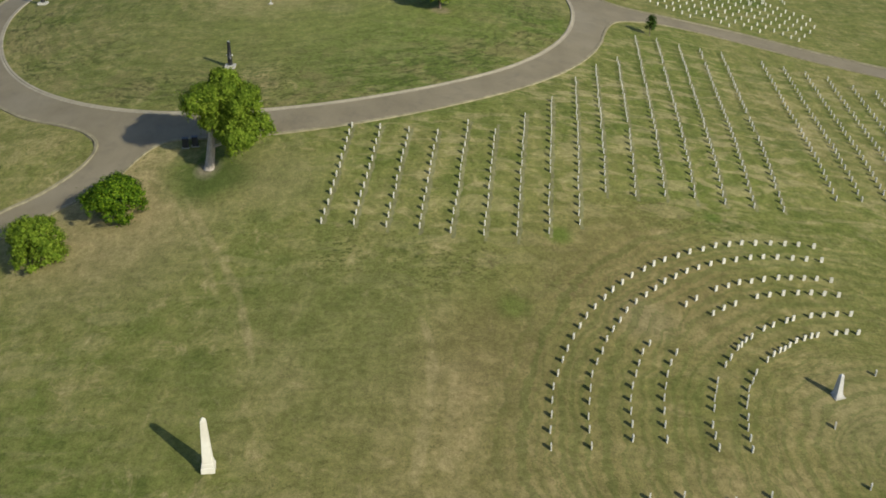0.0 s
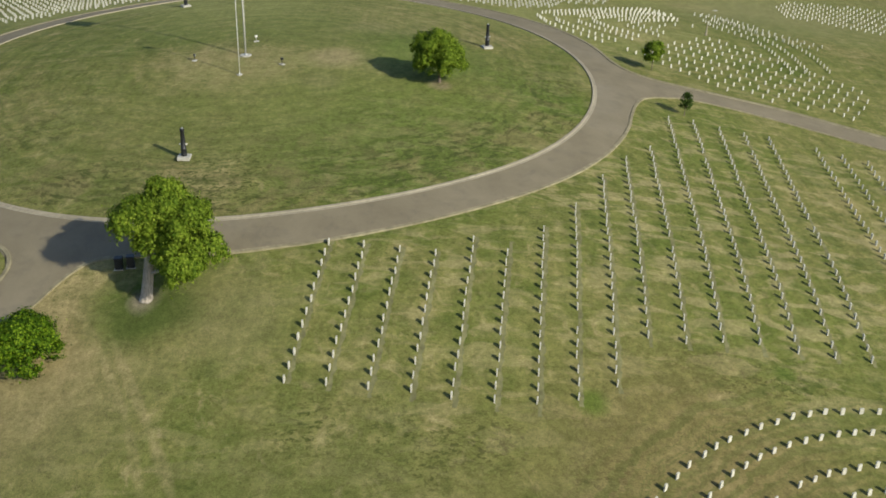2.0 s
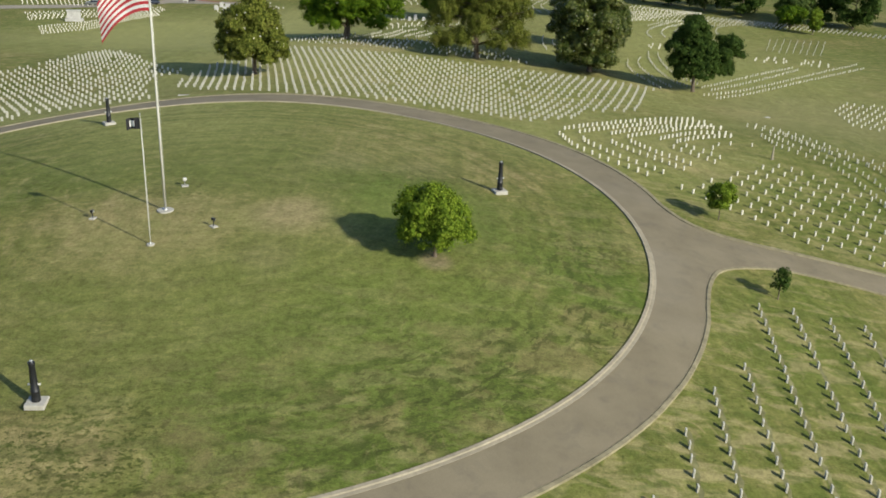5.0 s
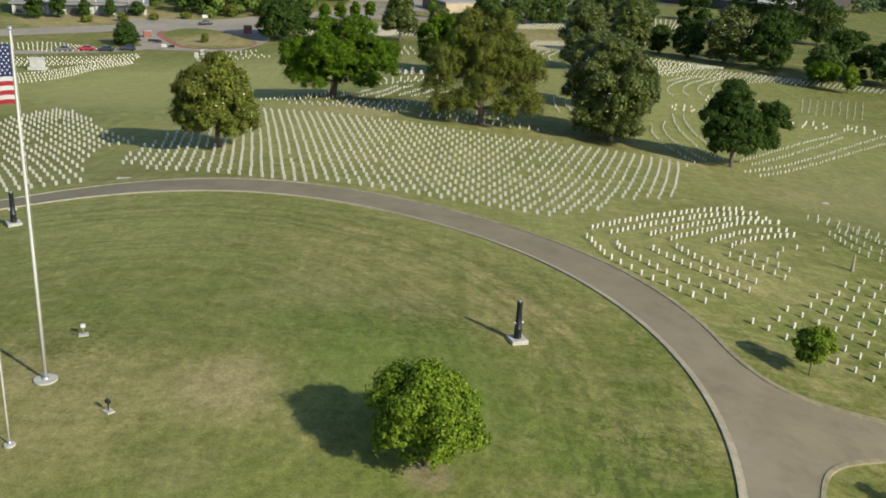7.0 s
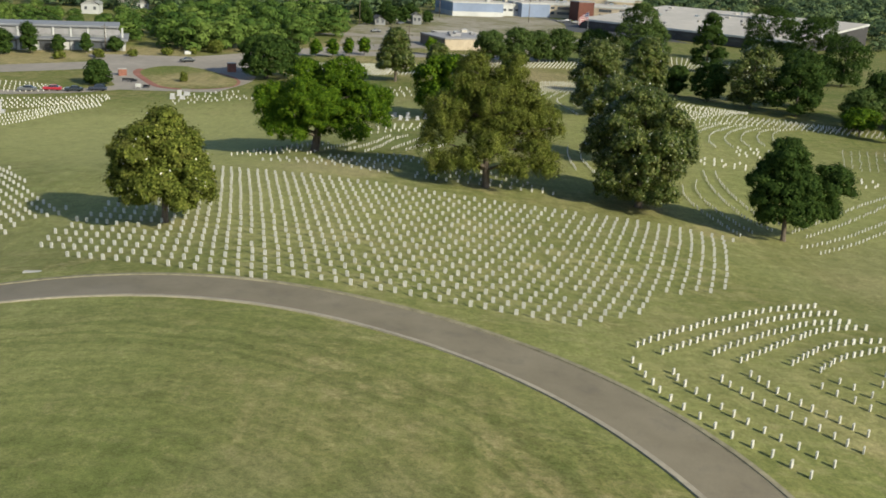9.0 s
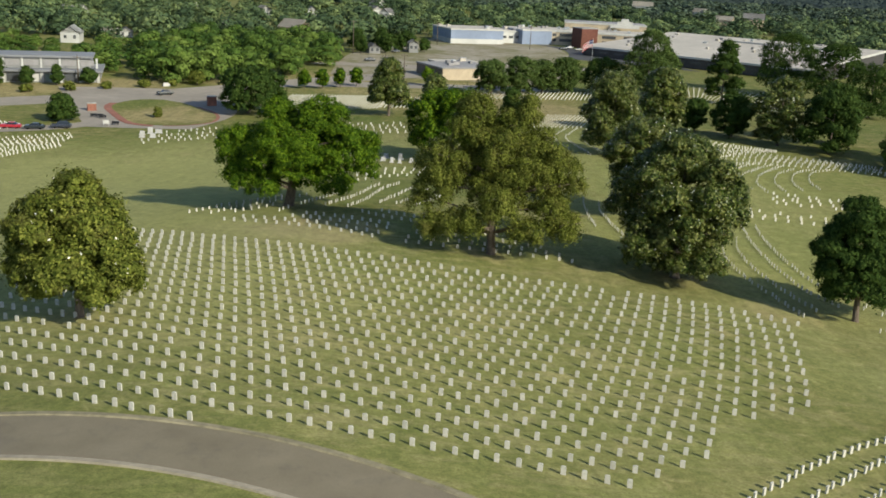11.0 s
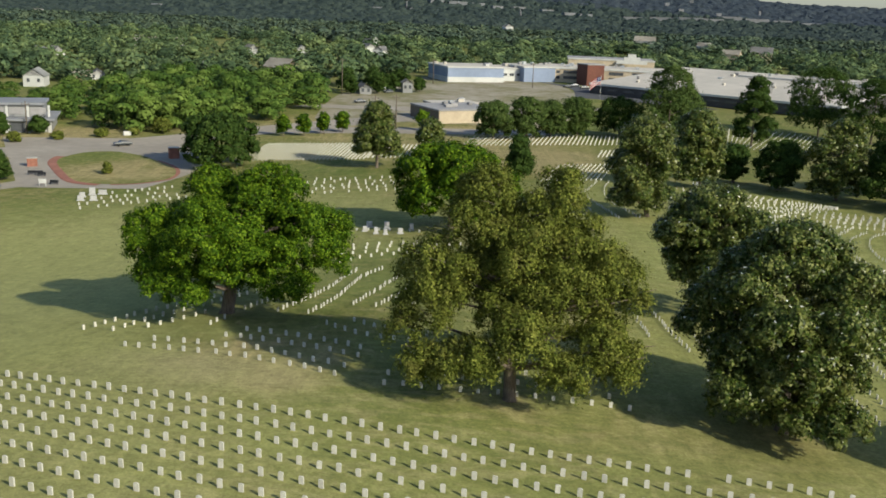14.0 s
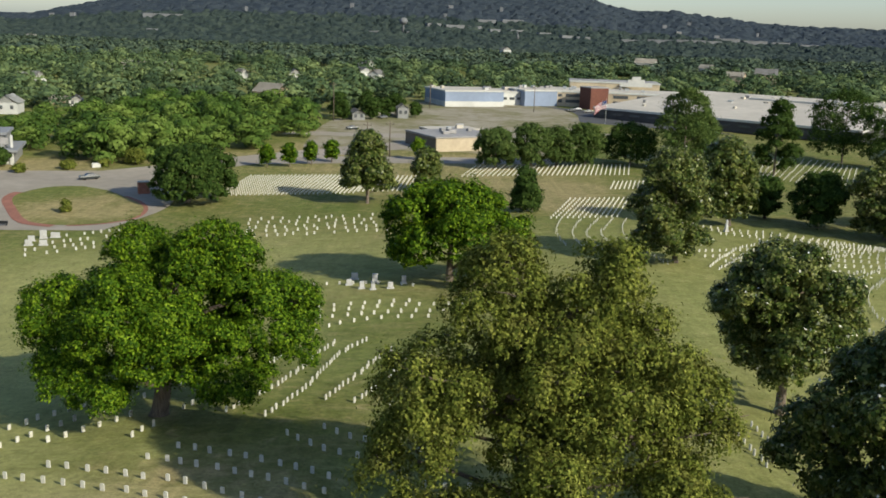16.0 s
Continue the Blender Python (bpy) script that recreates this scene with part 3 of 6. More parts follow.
def graves(spots, label, single=False, group="", scale=1.0):
    """Headstones at (x, y, turn): each a thing of its own, or one field of stones."""
    rng = random.Random(len(spots))
    if single:
        for x, y, a in spots:
            ob = new("headstone", STONE_MESH)
            ob.matrix_world = pose(x, y, gz(x, y), rng.gauss(0, 1.2), rng.gauss(0, 1.2), a + rng.gauss(0, 2)) @ Matrix.Diagonal((1, 1, rng.uniform(0.92, 1.06), 1))
            tagged(ob, label, "headstone", group)
        return
    V, F = [], []
    for x, y, a in spots:
        m = np.array(pose(x, y, gz(x, y), rng.gauss(0, 1.2), rng.gauss(0, 1.2), a + rng.gauss(0, 2)) @ Matrix.Diagonal((scale, scale, scale * rng.uniform(0.9, 1.08), 1)))
        k = len(V) * len(STONE_V)
        V.append(STONE_V @ m[:3, :3].T + m[:3, 3])
        F += [tuple(i + k for i in f) for f in STONE_F]
    ob = mesh_object("headstones", np.concatenate(V).tolist(), F, MARBLE)
    tagged(ob, label, "headstones", "", "stuff")


def along(line, step, start=0.0, end=None, jitter=0.05):
    """Spots at even steps along a line of the plan, facing across it."""
    line = np.array(line, float)
    s = np.r_[0, np.cumsum(np.linalg.norm(np.diff(line, axis=0), axis=1))]
    out, u = [], start
    end = s[-1] if end is None else end
    while u <= end + 0.01:
        x, y = np.interp(u, s, line[:, 0]), np.interp(u, s, line[:, 1])
        x2, y2 = np.interp(u + 0.3, s, line[:, 0]), np.interp(u + 0.3, s, line[:, 1])
        x1, y1 = np.interp(u - 0.3, s, line[:, 0]), np.interp(u - 0.3, s, line[:, 1])
        out.append((x + random.gauss(0, jitter), y + random.gauss(0, jitter), math.degrees(math.atan2(y2 - y1, x2 - x1))))
        u += step
    return out


def inside(x, y, poly):
    c = False
    for (x1, y1), (x2, y2) in zip(poly, poly[1:] + poly[:1]):
        if (y1 > y) != (y2 > y) and x < (x2 - x1) * (y - y1) / (y2 - y1) + x1:
            c = not c
    return c


# section beside the drive: straight columns, 3.05 m apart
COL_TOP = [97.5, 97.2, 96.9, 96.6, 98.8, 98.7, 101.5, 106.2, 113.2, 118.6, 122.5, 132.6, 132.9, 132.6, 132.6, 132.8]
COL_FOOT = [83.2, 82.5, 81.9, 81.6, 81.2, 81.0, 80.8, 82.0, 83.6, 88.7, 88.9, 89.2, 89.3, 89.6, 89.8, 90.0]
near, rest = [], []
for i, (top, foot) in enumerate(zip(COL_TOP, COL_FOOT)):
    x0 = -10.95 + 3.1 * i
    y = top
    while y > foot - 0.4:
        if random.random() > 0.015:
            spot = (x0 + max(0.078, 0.11 - 0.004 * i) * (y - foot) + random.gauss(0, 0.04), y + random.gauss(0, 0.05), 85.0)
            (near if i < 8 else rest).append(spot)
        y -= 1.335
for i in range(7):
    x0, top, foot = 42.2 + 3.0 * i, 132.8 - 0.9 * i, 93.5 + 0.6 * i
    for y in np.arange(foot, top, 1.335):
        rest.append((x0 + 0.06 * (y - foot) + random.gauss(0, 0.04), y, 86.0))
WORN = plain("worn_turf", (0.165, 0.160, 0.076), 0.95, 0, 0.35, 1.4, 0.1)
for i, (top, foot) in enumerate(zip(COL_TOP, COL_FOOT)):
    k = max(0.078, 0.11 - 0.004 * i)
    ys = np.arange(foot - 0.6, top + 0.8, 0.35)
    xs = -10.95 + 3.1 * i + k * (ys - foot)
    wob = np.array([random.uniform(0.18, 0.42) for _ in ys])
    tagged(strip("worn_strip", np.stack([xs + 0.08, ys], 1), np.stack([xs + 0.12 + wob, ys], 1), 0.012, WORN, 1), "narrow strip of worn pale turf beside headstones", "worn strip", "", "structure")
graves(near, "white marble headstone in a straight row on mown grass", True, "headstones in straight rows")
graves(rest, "white marble headstones in straight rows on mown grass")

# section of concentric arcs
ARCS = [(37.35, 56.25, 28.16, 90.5, 180.5, 1.50, ()), (37.2, 57.28, 25.02, 90, 182.2, 1.47, ()), (37.28, 57.57, 21.81, 90, 182.8, 1.36, ((91, 93.5), (123.6, 126.8), (134.6, 149))),
        (37.17, 58.26, 19.05, 89.5, 184.5, 1.38, ((118, 122.6), (133.6, 148)))]
# the two innermost rows, whose graves are unevenly spaced: degrees round the centre
INNER = [(39.1, 57.42, 17.26, (179.9, 176.2, 172.7, 166.7, 163.0, 159.8, 156.4, 148.8, 145.0, 140.0, 137.7, 135.5, 132.4, 126.7, 122.6, 117.5, 114.7, 108.4, 104.4, 99.5, 95.2)),
         (38.96, 57.83, 14.46, (181.2, 176.9, 172.7, 168.0, 163.4, 159.7, 155.5, 151.5, 147.2, 138.5, 134.3, 130.9, 128.2, 125.7, 121.7, 117.5, 114.8, 112.4, 104.7, 100.4, 96.0))]
arc_spots = []
for ax, ay, r, a0, a1, step, gaps in ARCS:
    a = a0
    while a <= a1:
        if not any(g0 < a < g1 for g0, g1 in gaps):
            arc_spots.append((ax + r * math.cos(radians(a)) + random.gauss(0, 0.05), ay + r * math.sin(radians(a)) + random.gauss(0, 0.05), a + 90))
        a += math.degrees(step / r)
for ax, ay, r, angles in INNER:
    for a in angles:
        arc_spots.append((ax + r * math.cos(radians(a)) + random.gauss(0, 0.05), ay + r * math.sin(radians(a)) + random.gauss(0, 0.05), a + 90))
for x, y in ((15.9, 52.5), (18.4, 52.8), (22.0, 52.6), (24.8, 53.3), (32.5, 54.8), (37.2, 67.1), (31.7, 60.6)):
    arc_spots.append((x, y, 70))
graves(arc_spots, "white marble headstone in a curved row on dry grass", True, "headstones in curved rows")

# large block beyond the drive: staggered rows
BLOCK = [(-41.5, 201.2), (-38, 198.6), (-35, 193.2), (-28, 190.2), (-12.5, 187.7), (-6, 186.6), (2, 185.4), (9.5, 184.0), (14.5, 187.9), (18.6, 191.6), (21, 198.3), (28.8, 203.0), (36.2, 227.2), (35.4, 232), (20, 233.5), (0, 234), (-20, 237.5), (-37.8, 248.5), (-38.5, 226), (-41.5, 212)]
# column i, row j: the rows bow a little, and lie 2.6 m apart
ROW_X = (-35.1694, 1.28376, 0.53483, -0.00155554, 0.00250409, 0.000240723, 6.22036e-05, -1.26494e-06, -4.54673e-05, -0.000566883)
ROW_Y = (240.876, -0.559175, -2.33016, 0.0122888, -0.0102115, -0.0156444, -0.000148153, -0.000118694, 0.000867776, 0.000460177)
block = []
for i in range(-14, 60):
    for j in range(22):
        terms = (1, i, j, i * i, i * j, j * j, i**3, i * i * j, i * j * j, i**4 / 1000)
        px, py = sum(a * b for a, b in zip(ROW_X, terms)), sum(a * b for a, b in zip(ROW_Y, terms))
        if inside(px, py, BLOCK) and random.random() > 0.012:
            block.append((px + random.gauss(0, 0.03), py + random.gauss(0, 0.03), -14 + random.gauss(0, 1)))
graves(block, "rows of small white marble headstones on mown grass")
# its neighbour behind the flagstaff
WEST = [(-40.2, 187.2), (-47, 184.2), (-54, 181.6), (-58.4, 176.8), (-63, 173.4), (-70, 167), (-78, 159), (-90, 148), (-112, 160), (-104, 196), (-92, 212), (-82.0, 227.0), (-77.8, 232.6), (-72.9, 243.0), (-69.0, 251.5), (-64.6, 247.8), (-59.0, 238.4), (-54.0, 230.4), (-50.4, 225.2), (-47.4, 220.4), (-42.8, 216.6), (-45.0, 213.4), (-46.9, 212.6), (-47.4, 209.2), (-45.6, 202.5), (-42.0, 192)]
west = []
for k in range(-14, 26):
    m = min(k, 9)
    if k < 0:
        ox, oy = -0.7 * k, 3.4 * k
    else:
        ox, oy = -1.084 * m + 0.059 * m * m - 0.3 * (k - m), 4.89 * m - 0.161 * m * m + 2.5 * (k - m)
    for i in range(-30, 60):
        px, py = -40.92 - 1.214 * i + ox, 188.55 - 0.414 * i + oy
        if inside(px, py, WEST) and random.random() > 0.012:
            west.append((px + random.gauss(0, 0.04), py + random.gauss(0, 0.05), -8))
graves(west, "rows of small white marble headstones on mown grass")

# section of bent rows by the branch drive
bent = []
for pts, step in (
    ([(15.3, 182.1), (19.5, 186.9), (25.2, 192.5), (31.3, 197.3), (37.4, 200.9)], 1.09),
    ([(17.2, 181.1), (19.9, 184.1), (25.7, 189.9), (32.0, 195.3), (38.4, 198.8)], 1.09),
    ([(21.5, 182.2), (25.6, 186.6), (31.6, 192.3), (35.1, 194.7), (38.5, 196.0)], 1.09),
    ([(23.5, 181.3), (27.3, 185.4), (32.2, 190.4), (36.1, 193.3), (40.1, 194.8)], 1.09),
    ([(27.9, 182.1), (30.1, 184.6), (33.8, 188.2), (38.9, 190.8)], 1.09),
    ([(29.9, 181.2), (32.4, 184.0), (34.7, 186.0), (39.8, 189.2)], 1.09),
    ([(14.2, 178.2), (14.8, 174.9), (15.5, 171.8), (16.8, 169.6), (18.3, 167.4), (20.1, 165.7), (22.0, 163.6), (22.9, 162.6)], 1.38),
    ([(17.0, 176.9), (17.5, 174.1), (18.6, 172.3), (19.8, 170.3), (21.3, 168.4), (23.1, 166.6), (24.9, 164.7)], 1.22),
    ([(20.6, 176.6), (21.8, 174.4), (23.3, 172.2), (25.1, 170.4), (26.9, 168.4), (27.8, 167.4)], 1.06),
    ([(23.4, 178.4), (24.3, 176.1), (25.5, 174.0), (27.2, 172.2), (29.0, 170.4), (29.8, 169.4)], 1.02),
    ([(28.7, 177.6), (30.3, 175.6), (32.0, 173.4), (32.7, 172.3)], 1.32),
    ([(30.7, 179.1), (32.3, 177.1), (33.9, 175.0), (34.7, 174.0)], 1.30),
):
    turn = 50 if pts[0][1] < 180 else None
    bent += [(x, y, turn or a) for x, y, a in along(smooth_line(pts), step)]
bent += [(35.6, 182.0, 50), (37.6, 183.5, 50), (34.2, 179.5, 50), (40.6, 183.9, 50)]
# fanned rows between the branch drive and the bent rows
for k in range(8):
    x, y = 25.9 + 2.12 * k + 0.55 * (k % 2), 159.9 + 2.15 * k - 0.5 * (k % 2)
    while y > 146.6 - 0.16 * max(0, x - 36) + 2.0 and x < 52 + 1.2 * k:
        bent.append((x + random.gauss(0, 0.06), y + random.gauss(0, 0.06), 45))
        x, y = x + 1.07, y - 1.0
for pts, step in (
    ([(44.5, 199.4), (47.4, 195.5), (50.0, 190.5), (52.0, 184.8), (54.8, 181.3), (60, 178)], 1.35),
    ([(46.2, 200.4), (49.4, 196.5), (52.0, 191.5), (54.0, 186.8), (57.4, 182.8), (62, 180)], 1.35),
    ([(44.3, 191.8), (45.0, 185.0), (47.2, 181.9), (49.5, 177.3), (50.6, 169.6), (50.9, 161.4)], 1.35),
    ([(46.2, 193.6), (47.0, 187.4), (49.2, 184.0), (51.8, 179.3), (53.2, 171.6), (53.6, 162.4)], 1.35),
    ([(48.6, 195.6), (49.4, 190.4), (51.2, 186.0), (55.0, 181.3), (57.0, 173.6), (57.6, 164.4)], 1.35),
):
    bent += [(x, y, 55) for x, y, turn in along(smooth_line(pts), step)]
PLOT = [(62.0, 200.0), (67.5, 226.5), (72.0, 233.5), (84, 231), (112, 214), (112, 184), (84, 184), (68, 196)]
for k in range(16):
    for i in range(50):
        px, py = 60.0 + 1.1 * i + 1.6 * k, 216.0 - 0.80 * i + 2.4 * k
        if inside(px, py, PLOT) and random.random() > 0.03:
            bent.append((px + random.gauss(0, 0.05), py + random.gauss(0, 0.05), 40))
graves(bent, "white marble headstones in bent rows on mown grass")


# ---- trees ----
def leaf_quads(centres, normals, size, rng, droop=0.0, three=False):
    """Small leaf sprays: rhombs round the centres, facing about their normals."""
    n = len(centres)
    nrm = normals + rng.normal(0, 0.38, (n, 3))
    nrm /= np.linalg.norm(nrm, axis=1)[:, None] + 1e-9
    ref = rng.normal(0, 1, (n, 3))
    ref[:, 2] -= droop
    u = np.cross(nrm, ref)
    u /= np.linalg.norm(u, axis=1)[:, None] + 1e-9
    v = np.cross(nrm, u)
    s = size * rng.uniform(0.55, 1.45, (n, 1))
    a, b = u * s * 0.46, v * s * rng.uniform(0.7, 1.1, (n, 1))
    if three:
        return np.stack([centres - b, centres + 1.5 * a + 0.4 * b, centres - 1.2 * a + 0.7 * b], 1)
    return np.stack([centres - b, centres + a - 0.15 * b, centres + b, centres - a - 0.15 * b], 1)


def directions(n, rng):
    d = rng.normal(0, 1, (n, 3))
    return d / np.linalg.norm(d, axis=1)[:, None]


def skin(lobes, count, rng, sink, hollow):
    """Points near the outer skins of many lobes (x, y, z, rx, rz), leaving out those deep inside another."""
    L = np.array(lobes)
    w = L[:, 3] ** 2
    pick = rng.choice(len(L), count, p=w / w.sum())
    d = directions(count, rng)
    d[:, 2] = np.where(d[:, 2] < -0.45, -d[:, 2] * 0.8, d[:, 2])
    rad = 1 - sink * rng.random((count, 1)) ** 1.3
    P = L[pick, :3] + d * np.stack([L[pick, 3], L[pick, 3], L[pick, 4]], 1) * rad
    keep = np.ones(count, bool)
    for k in range(len(L)):
        q = (P - L[k, :3]) / np.array([L[k, 3], L[k, 3], L[k, 4]])
        keep &= ((q**2).sum(1) > hollow**2) | (pick == k)
    return P[keep], d[keep]


PROFILES = {
    "cone": ((0, 0.70), (0.12, 0.96), (0.28, 1.0), (0.5, 0.84), (0.72, 0.62), (0.88, 0.42), (1, 0.16)),
    "dome": ((0, 0.72), (0.15, 0.95), (0.35, 1.0), (0.6, 0.90), (0.8, 0.66), (0.92, 0.42), (1, 0.15)),
    "egg": ((0, 0.50), (0.15, 0.85), (0.35, 1.0), (0.6, 0.93), (0.8, 0.68), (0.93, 0.40), (1, 0.15)),
    "broad": ((0, 0.74), (0.15, 0.95), (0.4, 1.0), (0.65, 0.93), (0.82, 0.74), (0.94, 0.48), (1, 0.2)),
    "mop": ((0, 0.45), (0.12, 0.75), (0.3, 0.92), (0.55, 1.0), (0.8, 0.93), (0.93, 0.74), (1, 0.4)),
    "ragged": ((0, 0.95), (0.12, 1.0), (0.30, 0.96), (0.5, 0.82), (0.7, 0.64), (0.88, 0.46), (1, 0.2)),
}


def envelope(kind, h):
    """The crown's half width at a height from 0 (its foot) to 1 (its top)."""
    p = PROFILES[kind]
    return float(np.interp(h, [a for a, _ in p], [b for _, b in p]))


def crown_lobes(high, width, base, kind, lobes, off, lobe, masses, core, rng):
    """The lobes (x, y, z, rx, rz) of a crown: along an outline, or as smaller heads round a few large masses."""
    L = []
    if masses:
        for mx, my, mz, mr, mh in masses:
            L.append((mx, my, mz, mr * core, mh * core))
            n = int(7 + 3.2 * mr)
            d = directions(n, rng)
            d[:, 2] = np.where(d[:, 2] < -0.75, -d[:, 2], d[:, 2])
            for u, v, w in d:
                r = mr * rng.uniform(0.30, 0.52)
                k = rng.uniform(0.60, 0.80)
                L.append((mx + u * mr * k, my + v * mr * k, mz + w * mh * k, r, r * rng.uniform(0.7, 0.95)))
        return L
    for k in range(lobes):
        h = ((k + 0.5) / lobes) ** 0.9
        e = envelope(kind, h) * width / 2
        a = 2.39996 * k + rng.uniform(-0.5, 0.5)
        rr = min(width * lobe * rng.uniform(0.6, 1.35), e * 1.05 + 0.2)
        out = max(0.0, e - rr * 0.8) * (rng.random() ** 0.3) * rng.uniform(0.90, 1.14)
        L.append((off[0] + out * math.cos(a), off[1] + out * math.sin(a), base + (high - base) * h + rng.normal(0, 0.02 * high), rr, rr * rng.uniform(0.7, 1.0)))
    return [(p, q, min(max(r, base + s * 0.55), high - s * 0.85), t, s) for p, q, r, t, s in L]


def tree(name, x, y, high, width, base, kind, leaf, label, count, size, lobes=30, off=(0, 0), trunk=0.35, seed=1, blossom_glint=0, droop=0.0, lobe=0.2, limbs=9, hollow=0.8, category="tree", clump=0.75, bark=None, cover=1.0, masses=None, loose=0.33):
    """A tree whose crown is lobes of leafy clumps on limbs, with gaps between the clumps."""
    rng = np.random.default_rng(seed)
    count, size = (int(count * 1.9), size * 0.72) if count > 25000 else (int(count * 1.55), size * 0.80)
    z0 = gz(x, y)
    root = empty(name, x, y, z0 - 0.05)
    tagged(root, label, category)
    bark = bark or BARK
    bm = tube_bm([(0, 0, -0.1), (0.02, 0.01, 0.3), (off[0] * 0.2, off[1] * 0.2, base * 0.7 + 0.2), (off[0] * 0.5, off[1] * 0.5, base + (high - base) * 0.35), (off[0] * 0.9, off[1] * 0.9, high * 0.88)], [trunk * 1.5, trunk * 1.1, trunk, trunk * 0.62, trunk * 0.12], 10)
    part("trunk", bm, bark, root, "bare tapered trunk")
    L = crown_lobes(high, width, base, kind, lobes, off, lobe, masses, 0.45 if loose > 0.4 else 0.74, rng)
    lobes = len(L)
    # limbs
    bm = bmesh.new()
    for k in range(0, lobes, max(1, lobes // max(limbs, 1))):
        p, q, r, t, s = L[k]
        f = max(base * 0.8, min(r - 0.35 * math.hypot(p, q), high * 0.75)) / high
        sx, sy = off[0] * f, off[1] * f
        mx, my = sx + (p - sx) * 0.5 + rng.normal(0, 0.15), sy + (q - sy) * 0.5 + rng.normal(0, 0.15)
        tube_bm([(sx, sy, f * high), (mx, my, f * high + (r - f * high) * 0.62), (p, q, r), (p + (p - mx) * 0.35, q + (q - my) * 0.35, r + s * 0.55)], [trunk * 0.42, trunk * 0.26, trunk * 0.14, trunk * 0.04], 6, bm)
    if limbs > 11:
        for k in range(min(lobes * 2, 160)):
            p, q, r, t, s = L[k % lobes]
            u, v, w3 = directions(1, rng)[0]
            w3 = abs(w3) * 0.6
            out = t * rng.uniform(0.85, 1.2)
            tube_bm([(p, q, r), (p + u * out * 0.55, q + v * out * 0.55, r + w3 * out * 0.7), (p + u * out, q + v * out, r + w3 * out)], [0.05, 0.03, 0.012], 4, bm)
    part("branchwork", bm, bark, root)
    # leafy clumps, thinning out from their middles
    area = 4 * math.pi * (width / 2) * (high - base) / 2 * 1.25
    M = int(cover * area / (clump * clump * 1.05))
    C, D = skin(L, M * 4, rng, 0.25, hollow)
    C, D = C[:M], D[:M]
    M = len(C)
    rc = clump * np.clip(np.exp(rng.normal(-0.1, 0.42, M)), 0.35, 2.2)
    w = rc**2.2
    pick = rng.choice(M, int(count * 0.90), p=w / w.sum())
    n = len(pick)
    d = rng.normal(0, loose, (n, 3))
    stretch = rng.uniform(0.65, 1.35, (M, 3)) * np.array([1, 1, 0.8])
    P = C[pick] + d * stretch[pick] * rc[pick][:, None]
    P[:, 2] -= droop * 0.5 * np.abs(rng.normal(0, 1, n)) * rc[pick]
    N = d * (0.6 / loose) + D[pick] * 0.7 + np.array([0, 0, 0.3])
    inner, ni = skin(L, count - n, rng, 0.8, 0.25)
    P, N = np.concatenate([P, inner]), np.concatenate([N, ni])
    low = P[:, 2] > 0.25
    P, N = P[low], N[low]
    quads_object("crown", leaf_quads(P, N, size, rng, droop, True), leaf, root)
    # pale rhombs: blossoms, and sun glints of glossy leaves built as shapes
    if blossom_glint:
        k = rng.choice(M, blossom_glint)
        B, E = C[k] + D[k] * rc[k][:, None] * rng.uniform(0.5, 1.0, (blossom_glint, 1)), D[k]
        quads_object("blossom_glint", np.concatenate([leaf_quads(B, E, 0.13, rng), leaf_quads(B, -E, 0.13, rng)]), BLOSSOM_GLINT, root, "scattered cream-white blossoms and leaf glints")
    return root


# heads of the large crowns: offset from the trunk, height, half width, half height
OAK_HEADS = [(-0.6, -3.6, 8.0, 4.3, 4.0), (4.2, 0.0, 11.8, 3.6, 3.0), (-1.8, 2.0, 11.6, 3.1, 2.8), (-6.4, -0.6, 7.8, 3.3, 3.1), (-5.4, -2.4, 4.4, 3.0, 2.2), (8.4, 0.4, 8.0, 3.5, 3.3), (6.2, -2.6, 4.8, 3.3, 2.4), (10.4, 1.0, 5.8, 2.1, 2.0), (0.8, 1.6, 5.6, 4.0, 2.7), (1.2, 5.4, 9.2, 4.2, 3.6), (6.4, 5.4, 7.0, 3.6, 3.1), (-4.8, 4.8, 6.8, 3.5, 3.1), (3.8, -4.6, 7.2, 3.3, 3.1), (-2.4, -4.6, 4.2, 2.5, 1.6)]
OLIVE_HEADS = [(-2.8, 0.2, 15.4, 3.2, 2.8), (2.3, -0.2, 16.6, 2.5, 2.4), (-5.2, -0.6, 11.0, 3.4, 2.8), (0.0, -0.8, 12.4, 3.4, 3.0), (4.9, 0.3, 12.2, 3.2, 2.7), (-6.6, -1.0, 7.0, 2.9, 2.2), (7.4, 0.2, 9.0, 2.8, 2.5), (6.4, -1.8, 5.2, 3.0, 2.2), (0.6, -3.8, 6.8, 2.8, 2.0), (-3.4, -3.2, 4.6, 2.5, 1.8), (0.0, 4.6, 9.6, 3.8, 3.0), (-4.6, 4.2, 8.0, 3.1, 2.4), (5.0, 4.4, 7.4, 3.1, 2.4), (3.4, -3.0, 9.8, 2.6, 2.2), (0.4, -1.0, 8.2, 3.2, 2.6), (3.4, -3.6, 3.8, 2.3, 1.6), (8.0, -1.2, 4.2, 2.2, 1.8), (-6.4, -2.4, 3.8, 2.1, 1.6)]
DOUBLE_HEADS = [(-0.6, 0, 4.2, 4.0, 2.4), (-1.0, 0.3, 7.6, 4.1, 3.0), (-0.4, 0, 10.8, 2.9, 2.6), (5.4, 1.0, 7.6, 2.7, 2.6), (4.4, 0.6, 4.6, 2.4, 2.0), (1.6, -1.6, 6.6, 2.6, 2.4)]
